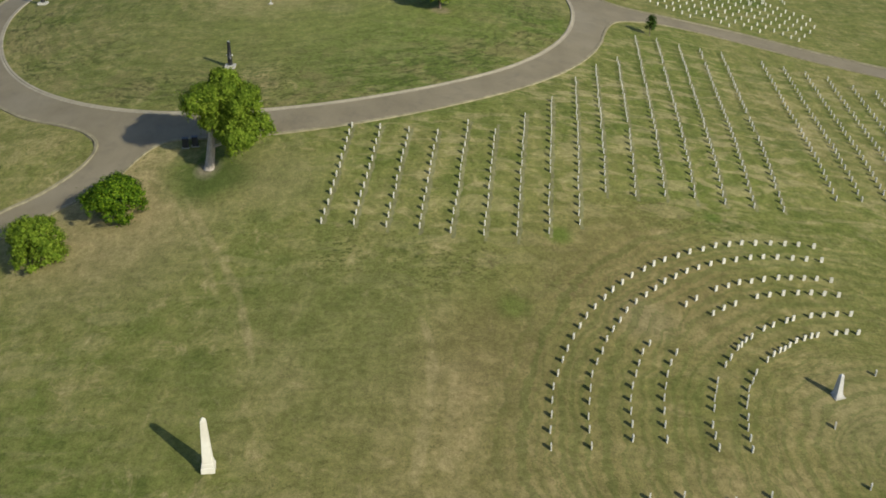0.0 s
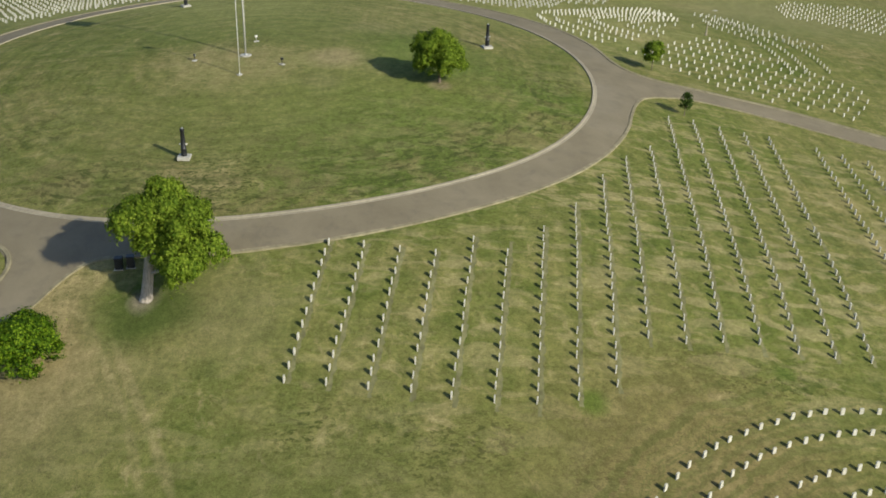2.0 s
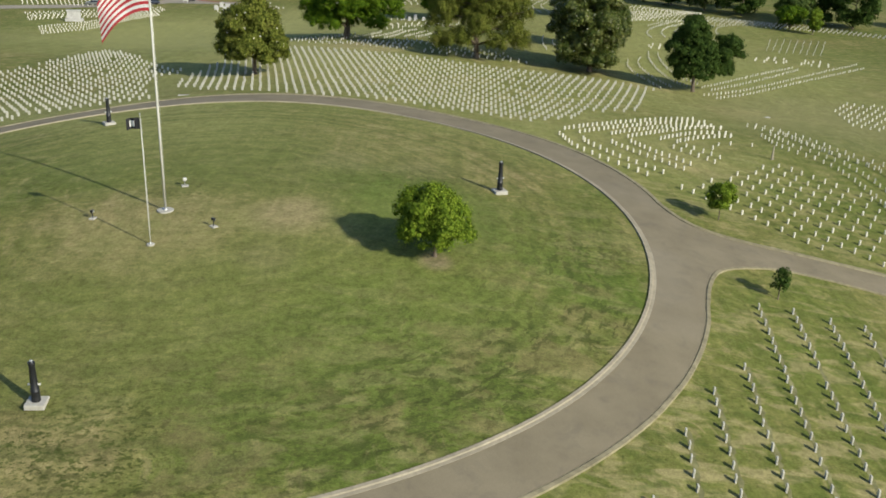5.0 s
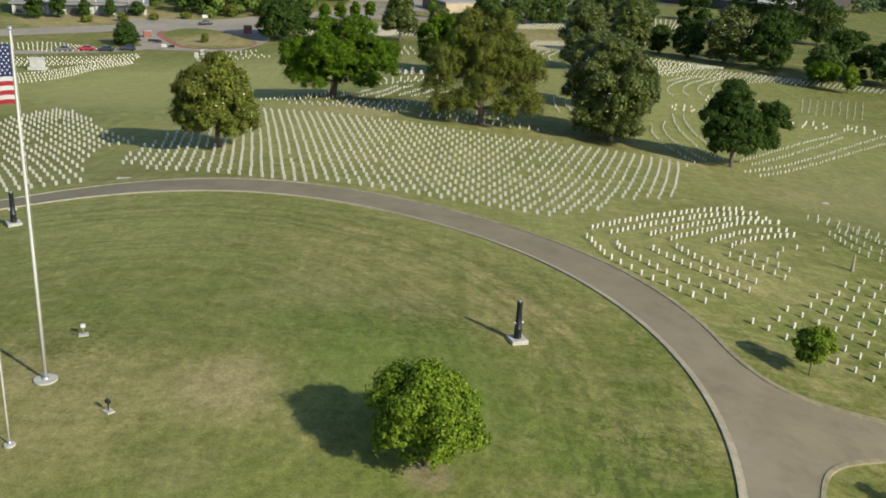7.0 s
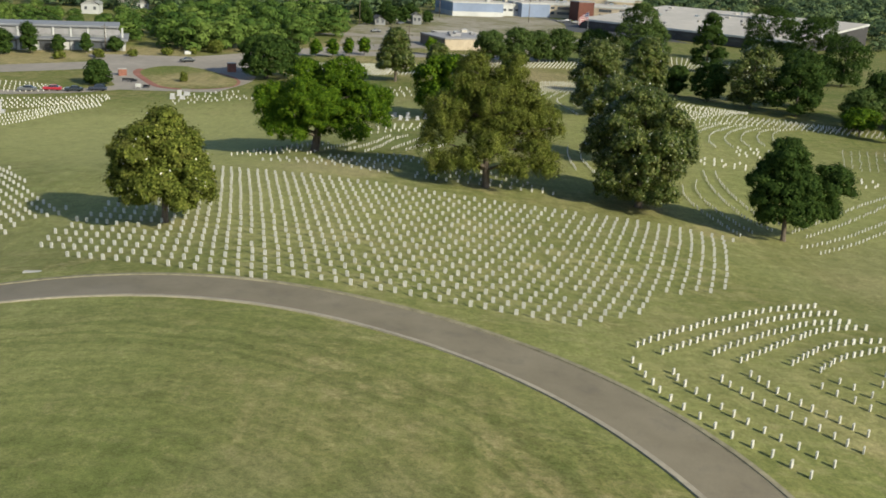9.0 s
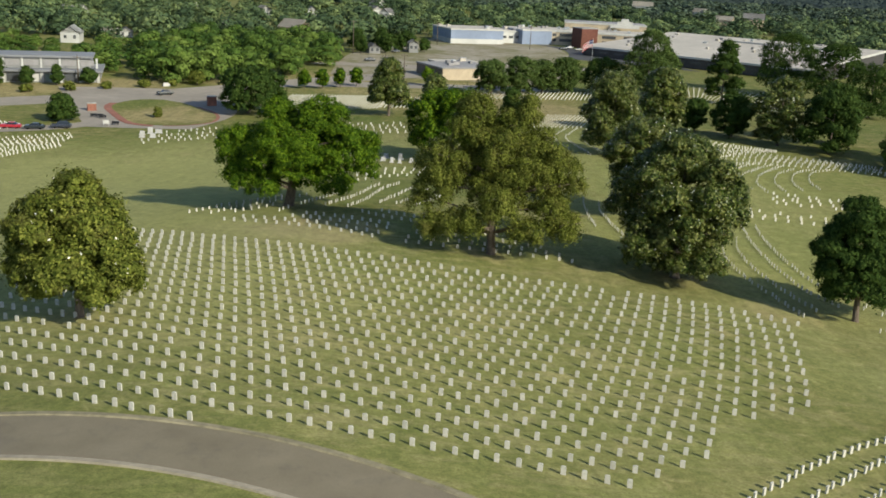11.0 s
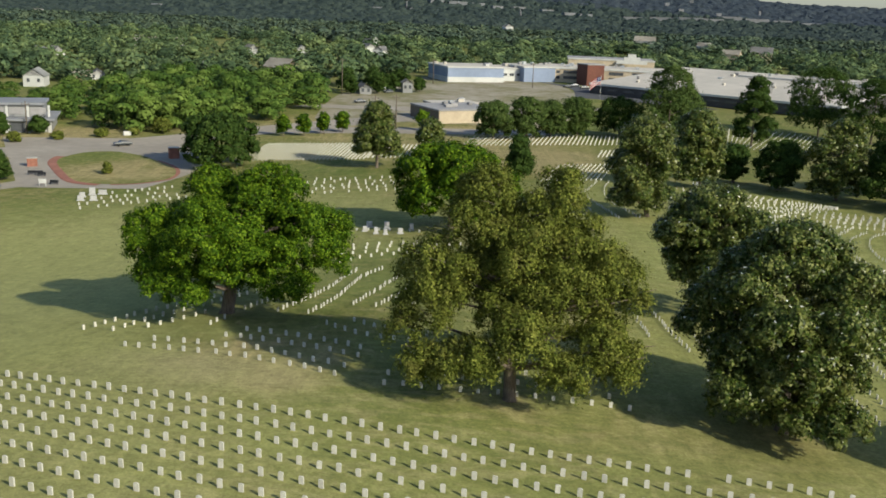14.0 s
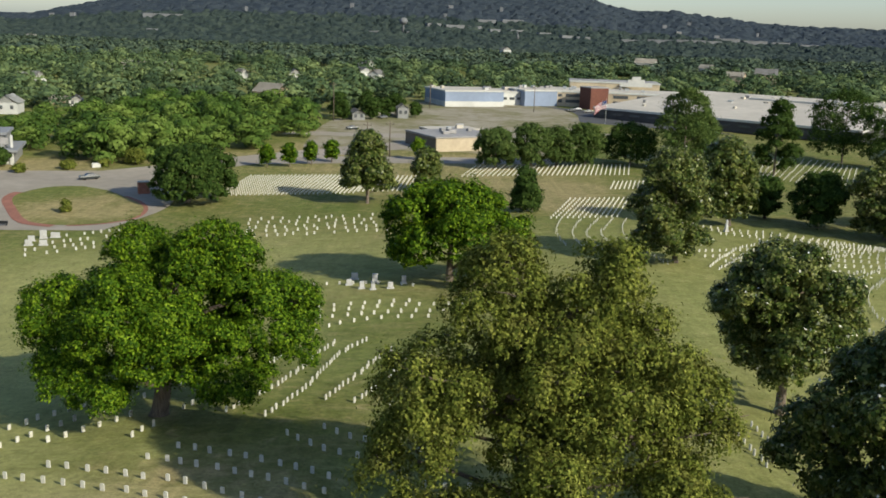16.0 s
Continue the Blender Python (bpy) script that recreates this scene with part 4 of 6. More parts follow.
MAGNOLIA_HEADS = [(0.2, 0, 9.6, 2.9, 2.4), (-2.1, -0.6, 7.8, 2.9, 2.5), (2.3, 0.4, 7.4, 2.9, 2.4), (-2.9, 0.2, 4.6, 2.6, 2.1), (3.0, -0.6, 4.6, 2.6, 2.1), (0.2, -2.6, 4.2, 2.8, 2.2), (0.4, 2.4, 5.0, 3.0, 2.4), (-2.2, -2.2, 3.4, 2.0, 1.5), (2.6, -2.4, 3.2, 1.9, 1.4)]
LIME_HEADS = [(0.0, -0.4, 7.6, 1.9, 1.7), (1.9, 0.6, 8.6, 2.1, 1.8), (3.9, -0.4, 7.2, 2.1, 1.9), (4.9, -0.4, 4.8, 1.8, 1.6), (3.2, -1.6, 4.2, 2.0, 1.7), (1.8, 1.4, 6.0, 2.3, 2.0), (0.6, 0.8, 5.2, 1.6, 1.3)]
tree("oak_tree", -23.6, 91.6, 10.2, 8.0, 2.4, "mop", LEAF_LIME, "bright green leafy tree with a pale trunk in bare soil", 56000, 0.175, 26, (1.4, 0.3), 0.44, 11, 0, 0.9, 0.20, 9, 0.8, "tree", 0.50, PALE_BARK, 1.1, LIME_HEADS)
tree("shrub", -32.0, 85.3, 4.2, 5.7, 0.3, "broad", LEAF_OAK, "dense dark green rounded shrub by the drive", 15000, 0.15, 22, (0.4, 0.2), 0.12, 12, 0, 0, 0.22, 5, 0.8, "shrub", 0.5)
tree("shrub", -38.4, 80.3, 4.5, 5.8, 0.3, "broad", LEAF_LIME, "dense green rounded shrub on dry grass", 15000, 0.15, 22, (0.5, 0.2), 0.12, 13, 0, 0, 0.22, 5, 0.8, "shrub", 0.5)
tree("young_tree", -0.7, 132.4, 6.0, 6.3, 1.3, "egg", LEAF_LIME, "bright green young tree on the flagstaff lawn", 30000, 0.165, 24, (-0.2, 0), 0.16, 14, 0, 0.5, 0.19, 9, 0.8, "tree", 0.5)
tree("sapling", 29.0, 135.2, 2.9, 1.9, 0.8, "egg", LEAF_WOOD, "thin staked sapling on mown grass", 800, 0.15, 10, (0.1, 0), 0.05, 15, 0, 0, 0.22, 5, 0.6, "sapling", 0.25)
tree("sapling", 27.9, 151.8, 3.9, 3.1, 1.3, "egg", LEAF_LIME, "young round-headed sapling beside the drive", 5500, 0.16, 12, (0, 0), 0.06, 16, 0, 0, 0.2, 6, 0.6, "sapling", 0.32)
tree("magnolia_tree", -30.6, 209.4, 12.2, 11.0, 1.4, "egg", LEAF_OLIVE, "dense rounded magnolia with glossy olive leaves", 60000, 0.24, 44, (0.2, 0), 0.35, 17, 60, 0.2, 0.165, 9, 0.8, "tree", 0.56, None, 1.1, MAGNOLIA_HEADS)
tree("oak_tree", -21.9, 262.2, 15.9, 22.8, 2.6, "broad", LEAF_OAK, "wide green oak with a stout trunk among graves", 130000, 0.19, 30, (1.6, 0), 0.62, 18, 0, 0.35, 0.155, 16, 0.82, "tree", 0.62, None, 1.1, OAK_HEADS)
tree("shade_tree", 4.9, 241.0, 18.0, 19.8, 3.2, "ragged", LEAF_OLIVE, "tall ragged olive-green tree with drooping leaves", 120000, 0.16, 130, (-0.4, 0), 0.46, 19, 0, 1.4, 0.078, 40, 0.72, "tree", 0.52, None, 0.80, OLIVE_HEADS, 0.41)
tree("magnolia_tree", 26.4, 241.0, 16.6, 16.4, 1.2, "dome", LEAF_MAGNOLIA, "broad dark magnolia dotted with cream blossoms and glints", 95000, 0.225, 60, (-0.3, 0), 0.50, 20, 240, 0.4, 0.14, 12, 0.8, "tree", 0.56, None, 1.0)
tree("shade_tree", 44.1, 232.3, 13.4, 12.0, 2.2, "egg", LEAF_WOOD, "dark green double-crowned tree beside curved graves", 48000, 0.24, 34, (-0.4, 0), 0.32, 21, 0, 0.2, 0.17, 9, 0.8, "tree", 0.55, None, 1.0, DOUBLE_HEADS)
tree("magnolia_tree", 28.3, 270.2, 14.6, 13.6, 4.0, "dome", LEAF_MAGNOLIA, "open magnolia with a bare trunk, cream blossoms and glints", 48000, 0.25, 36, (-0.2, 0), 0.40, 23, 170, 0.2, 0.15, 12, 0.8, "tree", 0.72, None, 0.95)
tree("oak_tree", 0.4, 318.0, 13.2, 19.2, 2.0, "broad", LEAF_OAK, "rounded bright green tree behind the graves", 36000, 0.32, 30, (0, 0), 0.45, 24, 0, 0, 0.15, 9, 0.8, "tree", 0.9)
tree("magnolia_tree", 34.6, 335.0, 17.0, 14.2, 1.8, "dome", LEAF_MAGNOLIA, "dark magnolia dotted with blossoms and glints far off", 26000, 0.34, 40, (-1.2, 0), 0.42, 25, 110, 0, 0.15, 9, 0.8, "tree", 0.8)

tree("oak_tree", 92.6, 327.4, 6.2, 8.4, 1.8, "broad", LEAF_OAK, "small spreading green tree before far graves", 9000, 0.26, 18, (0, 0), 0.16, 26, 0, 0, 0.19, 7, 0.8, "tree", 0.55)
tree("young_tree", 97.0, 321.6, 6.6, 4.6, 1.2, "egg", LEAF_LIME, "slender young tree before far graves", 7000, 0.24, 16, (0, 0), 0.12, 27, 0, 0, 0.2, 6, 0.8, "tree", 0.5)
# farther trees
tree("magnolia_tree", -16.7, 393.6, 15.2, 12.3, 2.6, "cone", LEAF_MAGNOLIA, "upright olive tree by the dense rows", 14000, 0.42, 34, (0, 0), 0.35, 31, 0, 0, 0.16)
tree("cedar_tree", 15.6, 382.4, 8.8, 6.6, 0.4, "cone", LEAF_WOOD, "small dark cone-shaped evergreen", 9000, 0.36, 26, (0, 0), 0.2, 32)
tree("oak_tree", -54.4, 392.5, 11.6, 18.0, 1.0, "broad", LEAF_WOOD, "low spreading dark oak by the gate", 18000, 0.46, 50, (1.0, 0), 0.5, 33)
tree("magnolia_tree", -4.7, 410.0, 9.6, 7.4, 1.5, "egg", LEAF_MAGNOLIA, "small olive tree beyond the lawn", 7000, 0.42, 30, (0, 0), 0.22, 34)
tree("magnolia_tree", 52.2, 367.9, 15.8, 11.5, 1.6, "egg", LEAF_MAGNOLIA, "dark magnolia beside a hedge line", 16000, 0.44, 50, (-1.2, 0), 0.35, 35, 50)
tree("shrub", -95.2, 368.7, 6.2, 7.2, 0.4, "broad", LEAF_WOOD, "round dark green bush beside parked cars", 9000, 0.36, 30, (0, 0), 0.15, 36, 0, 0, 0.2, 5, 0.8, "shrub")
tree("shrub", -74.9, 379.2, 2.7, 2.4, 0.3, "egg", LEAF_OLIVE, "small shrub on the gate lawn", 2500, 0.24, 14, (0, 0), 0.06, 37, 0, 0, 0.22, 4, 0.8, "shrub", 0.4)
for k, (x, y, h, w, leaf) in enumerate((
    (13.1, 451.5, 10.8, 10.8, 0), (23.0, 455.0, 11.7, 11.6, 0), (30.6, 460.5, 10.7, 9.2, 0), (39.1, 464.0, 11.7, 11.8, 0), (52.8, 469.2, 11.9, 15.0, 1), (65.3, 458.1, 22.5, 17.0, 0),
    (89.5, 455.0, 20.5, 10.6, 1), (123.0, 492.0, 22.5, 21.0, 1), (133.0, 474.0, 20.0, 18.0, 1), (128.0, 430.0, 16.0, 16.0, 1), (74.0, 480.0, 15.0, 14.0, 0),
    (61.5, 376.5, 8.0, 6.0, 1), (68.5, 368.3, 10.2, 8.6, 1), (76.5, 358.0, 15.6, 11.6, 2), (85.5, 349.8, 13.6, 12.0, 1), (95.0, 334.2, 9.4, 8.6, 0), (103.0, 341.0, 12.6, 11.5, 1), (112.0, 333.0, 12.0, 11.0, 1), (91.0, 363.0, 14.0, 12.0, 1), (140.0, 330.0, 13.0, 12.0, 1))):
    tree("oak_tree", x, y, h, w * 1.2, 1.0 if h < 20 else 2.0, ("broad", "egg")[k % 2], (LEAF_ROW, LEAF_WOOD, LEAF_MAGNOLIA)[leaf], ("leafy green tree in a row behind far graves", "dense dark green tree beyond the graves", "olive-green magnolia behind a hedge")[leaf], 9500 if h < 20 else 13000, 0.40, 22, (0, 0), 0.3, 40 + k, 0, 0, 0.17, 5, 0.8, "tree", 0.95, None, 0.9)


# ---- the sections beyond: curved and straight rows ----
def rows_of(label, *runs):
    out = []
    for pts, step in runs:
        out += along(smooth_line(pts), step, 0.0, None, 0.07)
    graves(out, label, False, "", 0.85)


rows_of(
    "white headstones in loose rows under the trees",
    ([(-33.8, 255.8), (-32.2, 259.0), (-30.3, 262.4), (-26.5, 268.0), (-23, 274)], 1.3),
    ([(-30.7, 254.9), (-29.0, 258.6), (-27.3, 262.0), (-24.6, 266.8), (-21, 273)], 1.35),
    ([(-27.9, 256.0), (-25.4, 259.4), (-23.6, 262.8)], 1.4),
    ([(-22.4, 257.0), (-21.6, 259.4)], 1.2),
    ([(-27.7, 248.9), (-23.1, 247.7), (-17.6, 246.2), (-12.6, 244.2), (-7.7, 242.0)], 1.42),
    ([(-25.8, 250.9), (-20.4, 249.5), (-16.5, 248.4), (-11.3, 246.0), (-7.2, 244.2)], 1.42),
    ([(-19.8, 252.4), (-14.9, 250.8), (-10.6, 249.1), (-7.2, 247.5)], 1.3),
    ([(-18.4, 254.5), (-13.6, 252.9), (-9.2, 251.0), (-7.1, 249.9)], 1.3),
    ([(-11.4, 257.7), (-9.5, 255.6), (-7.2, 254.3), (-2.6, 252.8)], 1.35),
    ([(-8.9, 259.3), (-7.3, 257.9), (-4.8, 256.4), (-1.5, 255.6)], 1.35),
    ([(-5.0, 241.4), (-0.6, 241.6), (7.1, 241.9), (15.8, 241.6)], 1.5),
    ([(-4.7, 243.9), (3.3, 244.5), (9.9, 244.4), (14.6, 243.4)], 1.5),
    ([(-3.8, 246.8), (5.3, 247.2), (12.6, 246.2)], 1.5),
    ([(-3.0, 249.6), (5.3, 250.0), (10.6, 249.2)], 1.5),
)
rows_of(
    "white headstones in long slanting rows on bare lawn",
    ([(-16.9, 262.8), (-15.8, 266.2), (-14.3, 270.0), (-13.1, 275.2), (-12.1, 281.5), (-11.0, 286.2)], 0.98),
    ([(-13.7, 261.8), (-12.6, 266.0), (-11.4, 272.0), (-10.2, 280.8), (-7.9, 287.0)], 0.98),
    ([(-9.7, 266.4), (-8.4, 271.0), (-6.6, 278.6), (-5.3, 283.0)], 0.98),
    ([(-7.2, 265.8), (-5.7, 270.3), (-4.1, 276.8), (-3.2, 281.0)], 0.98),
    ([(-4.5, 265.2), (-2.6, 270.0), (-0.6, 277.0)], 1.0),
    ([(-20.4, 263.6), (-18.6, 268.6), (-17.0, 274), (-15.6, 281)], 1.1),
    ([(-15.0, 290.5), (-12.3, 293.6), (-9.7, 295.7), (-6.9, 296.8), (-2, 297.4)], 1.7),
    ([(-15.8, 296.6), (-9.0, 298.9), (-4.5, 299.9), (2, 300.4)], 1.6),
    ([(-16.2, 299.8), (-9.3, 302.0), (-4.0, 303.3), (3, 304.0)], 1.7),
    ([(-15.0, 303.0), (-9.0, 304.6), (-3.0, 305.6)], 1.8),
    ([(-19.0, 315.6), (-12.0, 316.8), (-4.0, 314.6)], 1.7),
)
# curved rows beside the dark double tree, and the straight rows past it
rows_of(
    "white headstones in sweeping curved rows on mown grass",
    ([(38.0, 231.0), (37.3, 235.8), (36.4, 241.0), (35.7, 246.5), (35.7, 253.0), (37.0, 259.5)], 1.06),
    ([(40.6, 234.2), (39.3, 240.0), (38.5, 246.0), (38.2, 252.0), (38.8, 258.5), (40.4, 264.5)], 1.06),
    ([(44.2, 237.0), (42.4, 241.5), (41.7, 247.5), (41.6, 255.5), (42.2, 264.0), (43.8, 274.0)], 1.06),
    ([(47.0, 240.6), (44.5, 246.2), (44.2, 252.0), (44.2, 258.3), (44.8, 267.0), (46.2, 274.5)], 1.06),
    ([(20.2, 262.0), (20.0, 268.5), (20.4, 276.0), (21.4, 284.0)], 1.0),
    ([(23.4, 258.5), (22.7, 264.0), (22.5, 272.0), (23.2, 280.0)], 1.0),
    ([(26.0, 254.5), (25.2, 260.0), (24.8, 267.0)], 1.0),
    ([(29.0, 249.5), (28.4, 254.0), (28.0, 260.0)], 1.0),
    ([(47.0, 237.2), (52.7, 243.8), (62.3, 255.3), (74.3, 268.4)], 1.25),
    ([(48.4, 235.4), (54.5, 242.0), (61.5, 250.0), (75.1, 266.4)], 1.25),
    ([(45.5, 229.0), (52.9, 235.8), (64.6, 248.2), (80.1, 265.6), (92, 278)], 1.3),
    ([(47.3, 227.0), (55.3, 235.1), (66.1, 246.8), (77.7, 259.0), (92, 273.5)], 1.3),
)
far_rows = []
for k in range(6):
    o = 4.0 * k
    far_rows.append(([(49.6 + o, 300.5 + 2.2 * k), (49.9 + o * 1.02, 307.8 + 2.2 * k), (53.4 + o * 1.02, 318.2 + 1.8 * k), (60 + o * 0.95, 329.2 + 0.4 * k)], 1.15))
for k in range(5):
    far_rows.append(([(38.0 + 2.4 * k, 343.0 - 3.1 * k), (52.0 + 2.4 * k, 346.6 - 3.4 * k), (64.0 + 2.4 * k, 346.6 - 3.4 * k), (74.5 + 2.4 * k, 343.0 - 3.2 * k), (88.0 + 2.0 * k, 337.6 - 2.6 * k), (104 + 1.6 * k, 330.5 - 2.2 * k), (126 + 1.2 * k, 317 - 2.0 * k)], 1.25))
for i in range(9):
    far_rows.append(([(82.0 + 1.75 * i, 309.2), (75.2 + 1.5 * i, 291.0 - 0.4 * i)], 2.0))
rows_of("small white headstones in far nested arcs", *far_rows)
scat = []
for x0, y0, na, nb in ((45.5, 281.5, 9, 3), (56.0, 295.5, 7, 4), (68.5, 275.0, 9, 3)):
    for i in range(na):
        for j in range(nb):
            if random.random() > 0.15:
                scat.append((x0 + 1.9 * i + 0.9 * j + random.gauss(0, 0.3), y0 - 0.3 * i + 2.6 * j + random.gauss(0, 0.4), 10))
graves(scat, "scattered white headstones on a dry lawn")
# far blocks near the gate
gate = []
for j in range(18):
    for i in range(31):
        gate.append((-50.0 + 0.97 * i + 0.12 * j, 401.0 + 0.18 * i + 1.55 * j, 8))
for j in range(15):
    for i in range(15):
        gate.append((-20.0 + 1.1 * i + 0.1 * j, 408.5 + 0.2 * i + 1.55 * j, 8))
graves(gate, "dense straight rows of white headstones near the gate", False, "", 0.9)
east = []


def band(out, top, foot, columns, rows, turn, stagger=0.0):
    """Headstones in rows between two lines of the plan."""
    top, foot = resample(smooth_line(top, 2), columns), resample(smooth_line(foot, 2), columns)
    for i in range(columns):
        for j in range(rows):
            f = j / (rows - 1)
            k = min(columns - 1, max(0, i + stagger * j))
            lo = int(k)
            hi = min(columns - 1, lo + 1)
            a, z = top[lo] + (top[hi] - top[lo]) * (k - lo), foot[lo] + (foot[hi] - foot[lo]) * (k - lo)
            p = a + (z - a) * f
            out.append((p[0] + random.gauss(0, 0.08), p[1] + random.gauss(0, 0.12), turn))


for j in range(9):
    for i in range(35):
        east.append((4.0 + 1.3 * i + 0.5 * j, 434.5 + 0.35 * i + 2.6 * j, 15))
for j in range(10):
    for i in range(13):
        east.append((20.0 + 1.08 * i + 0.75 * j, 374.0 + 0.16 * i + 2.75 * j, 20))
for j in range(6):
    for i in range(11):
        east.append((38.5 + 1.1 * i + 0.6 * j, 416.5 + 0.3 * i + 2.6 * j, 20))
# fan of curved rows that meet beside the drive
band(east, [(39.2, 332.7), (43.4, 340.1), (49, 348), (56, 353.5), (63, 352.6), (72.5, 349.5)], [(44.5, 324.5), (48.5, 328.5), (54.7, 334.6), (60.9, 341.5), (65, 345), (68.8, 347.2), (73.3, 348.7)], 36, 6, 35)
band(east, [(47, 366), (52.3, 362), (57.6, 360.6), (61.7, 357.4), (65.7, 354.6), (73.5, 349.8)], [(47.5, 359.5), (53, 357), (58.5, 355.6), (62, 353.9), (66, 352.2), (73.5, 349.4)], 24, 3, 30, 0.3)
for x0, y0, x1, y1 in ((53.0, 322.5, 63.8, 335.1), (56.0, 323.3, 66.0, 335.5), (60.5, 324.0, 68.5, 334.1), (63.5, 324.8, 70.5, 333.4)):
    east += along([(x0, y0), ((x0 + x1) / 2 - 0.4, (y0 + y1) / 2 + 0.5), (x1, y1)], 1.3)
for k in range(3):
    east += along([(69.6, 341.2 - 2.4 * k), (74, 340.6 - 2.4 * k), (82, 338.6 - 2.4 * k), (90, 336 - 2.4 * k)], 1.3)
# striped field under the far trees
band(east, [(80, 508), (92, 503), (106, 500), (117, 494), (122, 478)], [(74, 478), (83, 470), (87, 451), (91, 439), (94.5, 428.5), (100.5, 430)], 27, 15, 5)
graves(east, "far rows of white headstones under the trees", False, "", 0.85)
rows_of(
    "white headstones in bowed columns down a far lawn",
    ([(21.8, 372.5), (20.0, 364), (19.0, 355), (19.4, 346)], 1.2),
    ([(25.6, 372.5), (23.2, 364), (21.7, 354), (22.4, 343)], 1.2),
    ([(28.8, 372.8), (26.0, 364), (24.2, 354.4), (25.4, 338)], 1.2),
    ([(31.6, 373.2), (28.8, 364), (26.8, 354.6), (29.2, 332)], 1.2),
    ([(34.4, 373.6), (31.8, 364), (30.6, 350), (33.0, 333)], 1.2),
)
family = []
for x0, y0, n, dx, dy, rows in ((-37.5, 373.5, 15, 1.75, 0.35, 5),):
    for j in range(rows):
        for i in range(n):
            if random.random() > 0.1:
                family.append((x0 + dx * i + 0.6 * j + random.gauss(0, 0.3), y0 + dy * i - 4.2 * j + random.gauss(0, 0.5), 5))
for j, (x0, y0, n) in enumerate(((-66.5, 357.9, 9), (-66.5, 351.8, 9), (-68.3, 345.6, 13), (-66.8, 342.4, 14))):
    for i in range(n):
        if random.random() > 0.06:
            family.append((x0 + 1.25 * i + random.gauss(0, 0.12), y0 + 0.85 * i + random.gauss(0, 0.2), 5))
graves(family, "white headstones of mixed height on a dry lawn")
left_far = []

band(left_far, [(-132, 360), (-123.9, 363.3), (-117.5, 366.0), (-110.4, 364.4), (-103.0, 361.9)], [(-129, 350), (-119.5, 353.3), (-111.4, 351.8), (-104.7, 353.8), (-100.3, 358.8)], 24, 5, 30, 0.25)
band(left_far, [(-120, 334), (-112.7, 338.3), (-105.8, 342.0), (-97.7, 343.9), (-91.2, 348.6), (-86.9, 351.8)], [(-117, 328.5), (-110.2, 333.2), (-103.1, 336.1), (-95.7, 338.8), (-89.1, 343.8), (-84.6, 347)], 32, 3, 35, 0.25)
band(left_far, [(-116.5, 327), (-109.9, 332.0), (-102.8, 334.6), (-95.4, 337.4), (-88.9, 342.2), (-84.6, 345.2)], [(-114, 322.0), (-107.7, 327.6), (-100.7, 330.2), (-95.1, 333.6), (-89.9, 338.2), (-84.4, 341)], 32, 3, 35, -0.25)
band(left_far, [(-106, 309), (-102.0, 314.5), (-97.9, 320.0), (-93.8, 329.2), (-89.3, 335.6), (-84.2, 338.9)], [(-100, 296), (-96.3, 302.2), (-93.0, 306.6), (-90.8, 314.6), (-88.5, 325.4), (-82.7, 336.8)], 44, 4, 50, -0.2)
graves(left_far, "far rows of white headstones beside the parking drive", False, "", 0.85)


# ---- monuments, cannons, flagstaffs ----
def obelisk(x, y, high, width, turn, material, label, lean=0.0):
    root = empty("obelisk", x, y, gz(x, y) - 0.05, turn)
    tagged(root, label, "obelisk")
    w = width
    part("plinth", box_bm(w, w, 0.09 * high + 0.05, (0, 0, 0), 0.02), material, root)
    part("base_block", box_bm(w * 0.86, w * 0.86, 0.07 * high, (0, 0, 0.09 * high + 0.05), 0.02), material, root)
    z0, bm = 0.16 * high + 0.05, bmesh.new()
    rings = []
    for r, z in ((w * 0.37, z0), (w * 0.20, high * 0.94), (0.02, high)):
        rings.append([bm.verts.new((sx * r, sy * r, z)) for sx, sy in ((-1, -1), (1, -1), (1, 1), (-1, 1))])
    for a, b in zip(rings, rings[1:]):
        for k in range(4):
            bm.faces.new((a[k], a[(k + 1) % 4], b[(k + 1) % 4], b[k]))
    bm.faces.new(rings[-1])
    bmesh.ops.bevel(bm, geom=[e for e in bm.edges if abs((e.verts[0].co - e.verts[1].co).z) > 0.3], offset=0.015, segments=1, affect="EDGES")
    part("shaft", bm, material, root)
    return root


obelisk(-16.0, 55.0, 4.75, 1.0, 8, OBELISK, "tall white stone obelisk on dry grass")
o2 = obelisk(33.0, 64.2, 2.2, 0.75, 20, GRANITE, "weathered pale stone obelisk among curved graves")
part("foundation", box_bm(1.0, 1.0, 0.10, (0, 0, 0), 0.02), SLAB, o2)
obelisk(41.5, 178.0, 1.9, 0.34, 10, CONCRETE, "slender grey stone marker on grass")
obelisk(50.0, 362.0, 2.3, 0.7, 15, GRANITE, "tall pale stone obelisk far among graves")


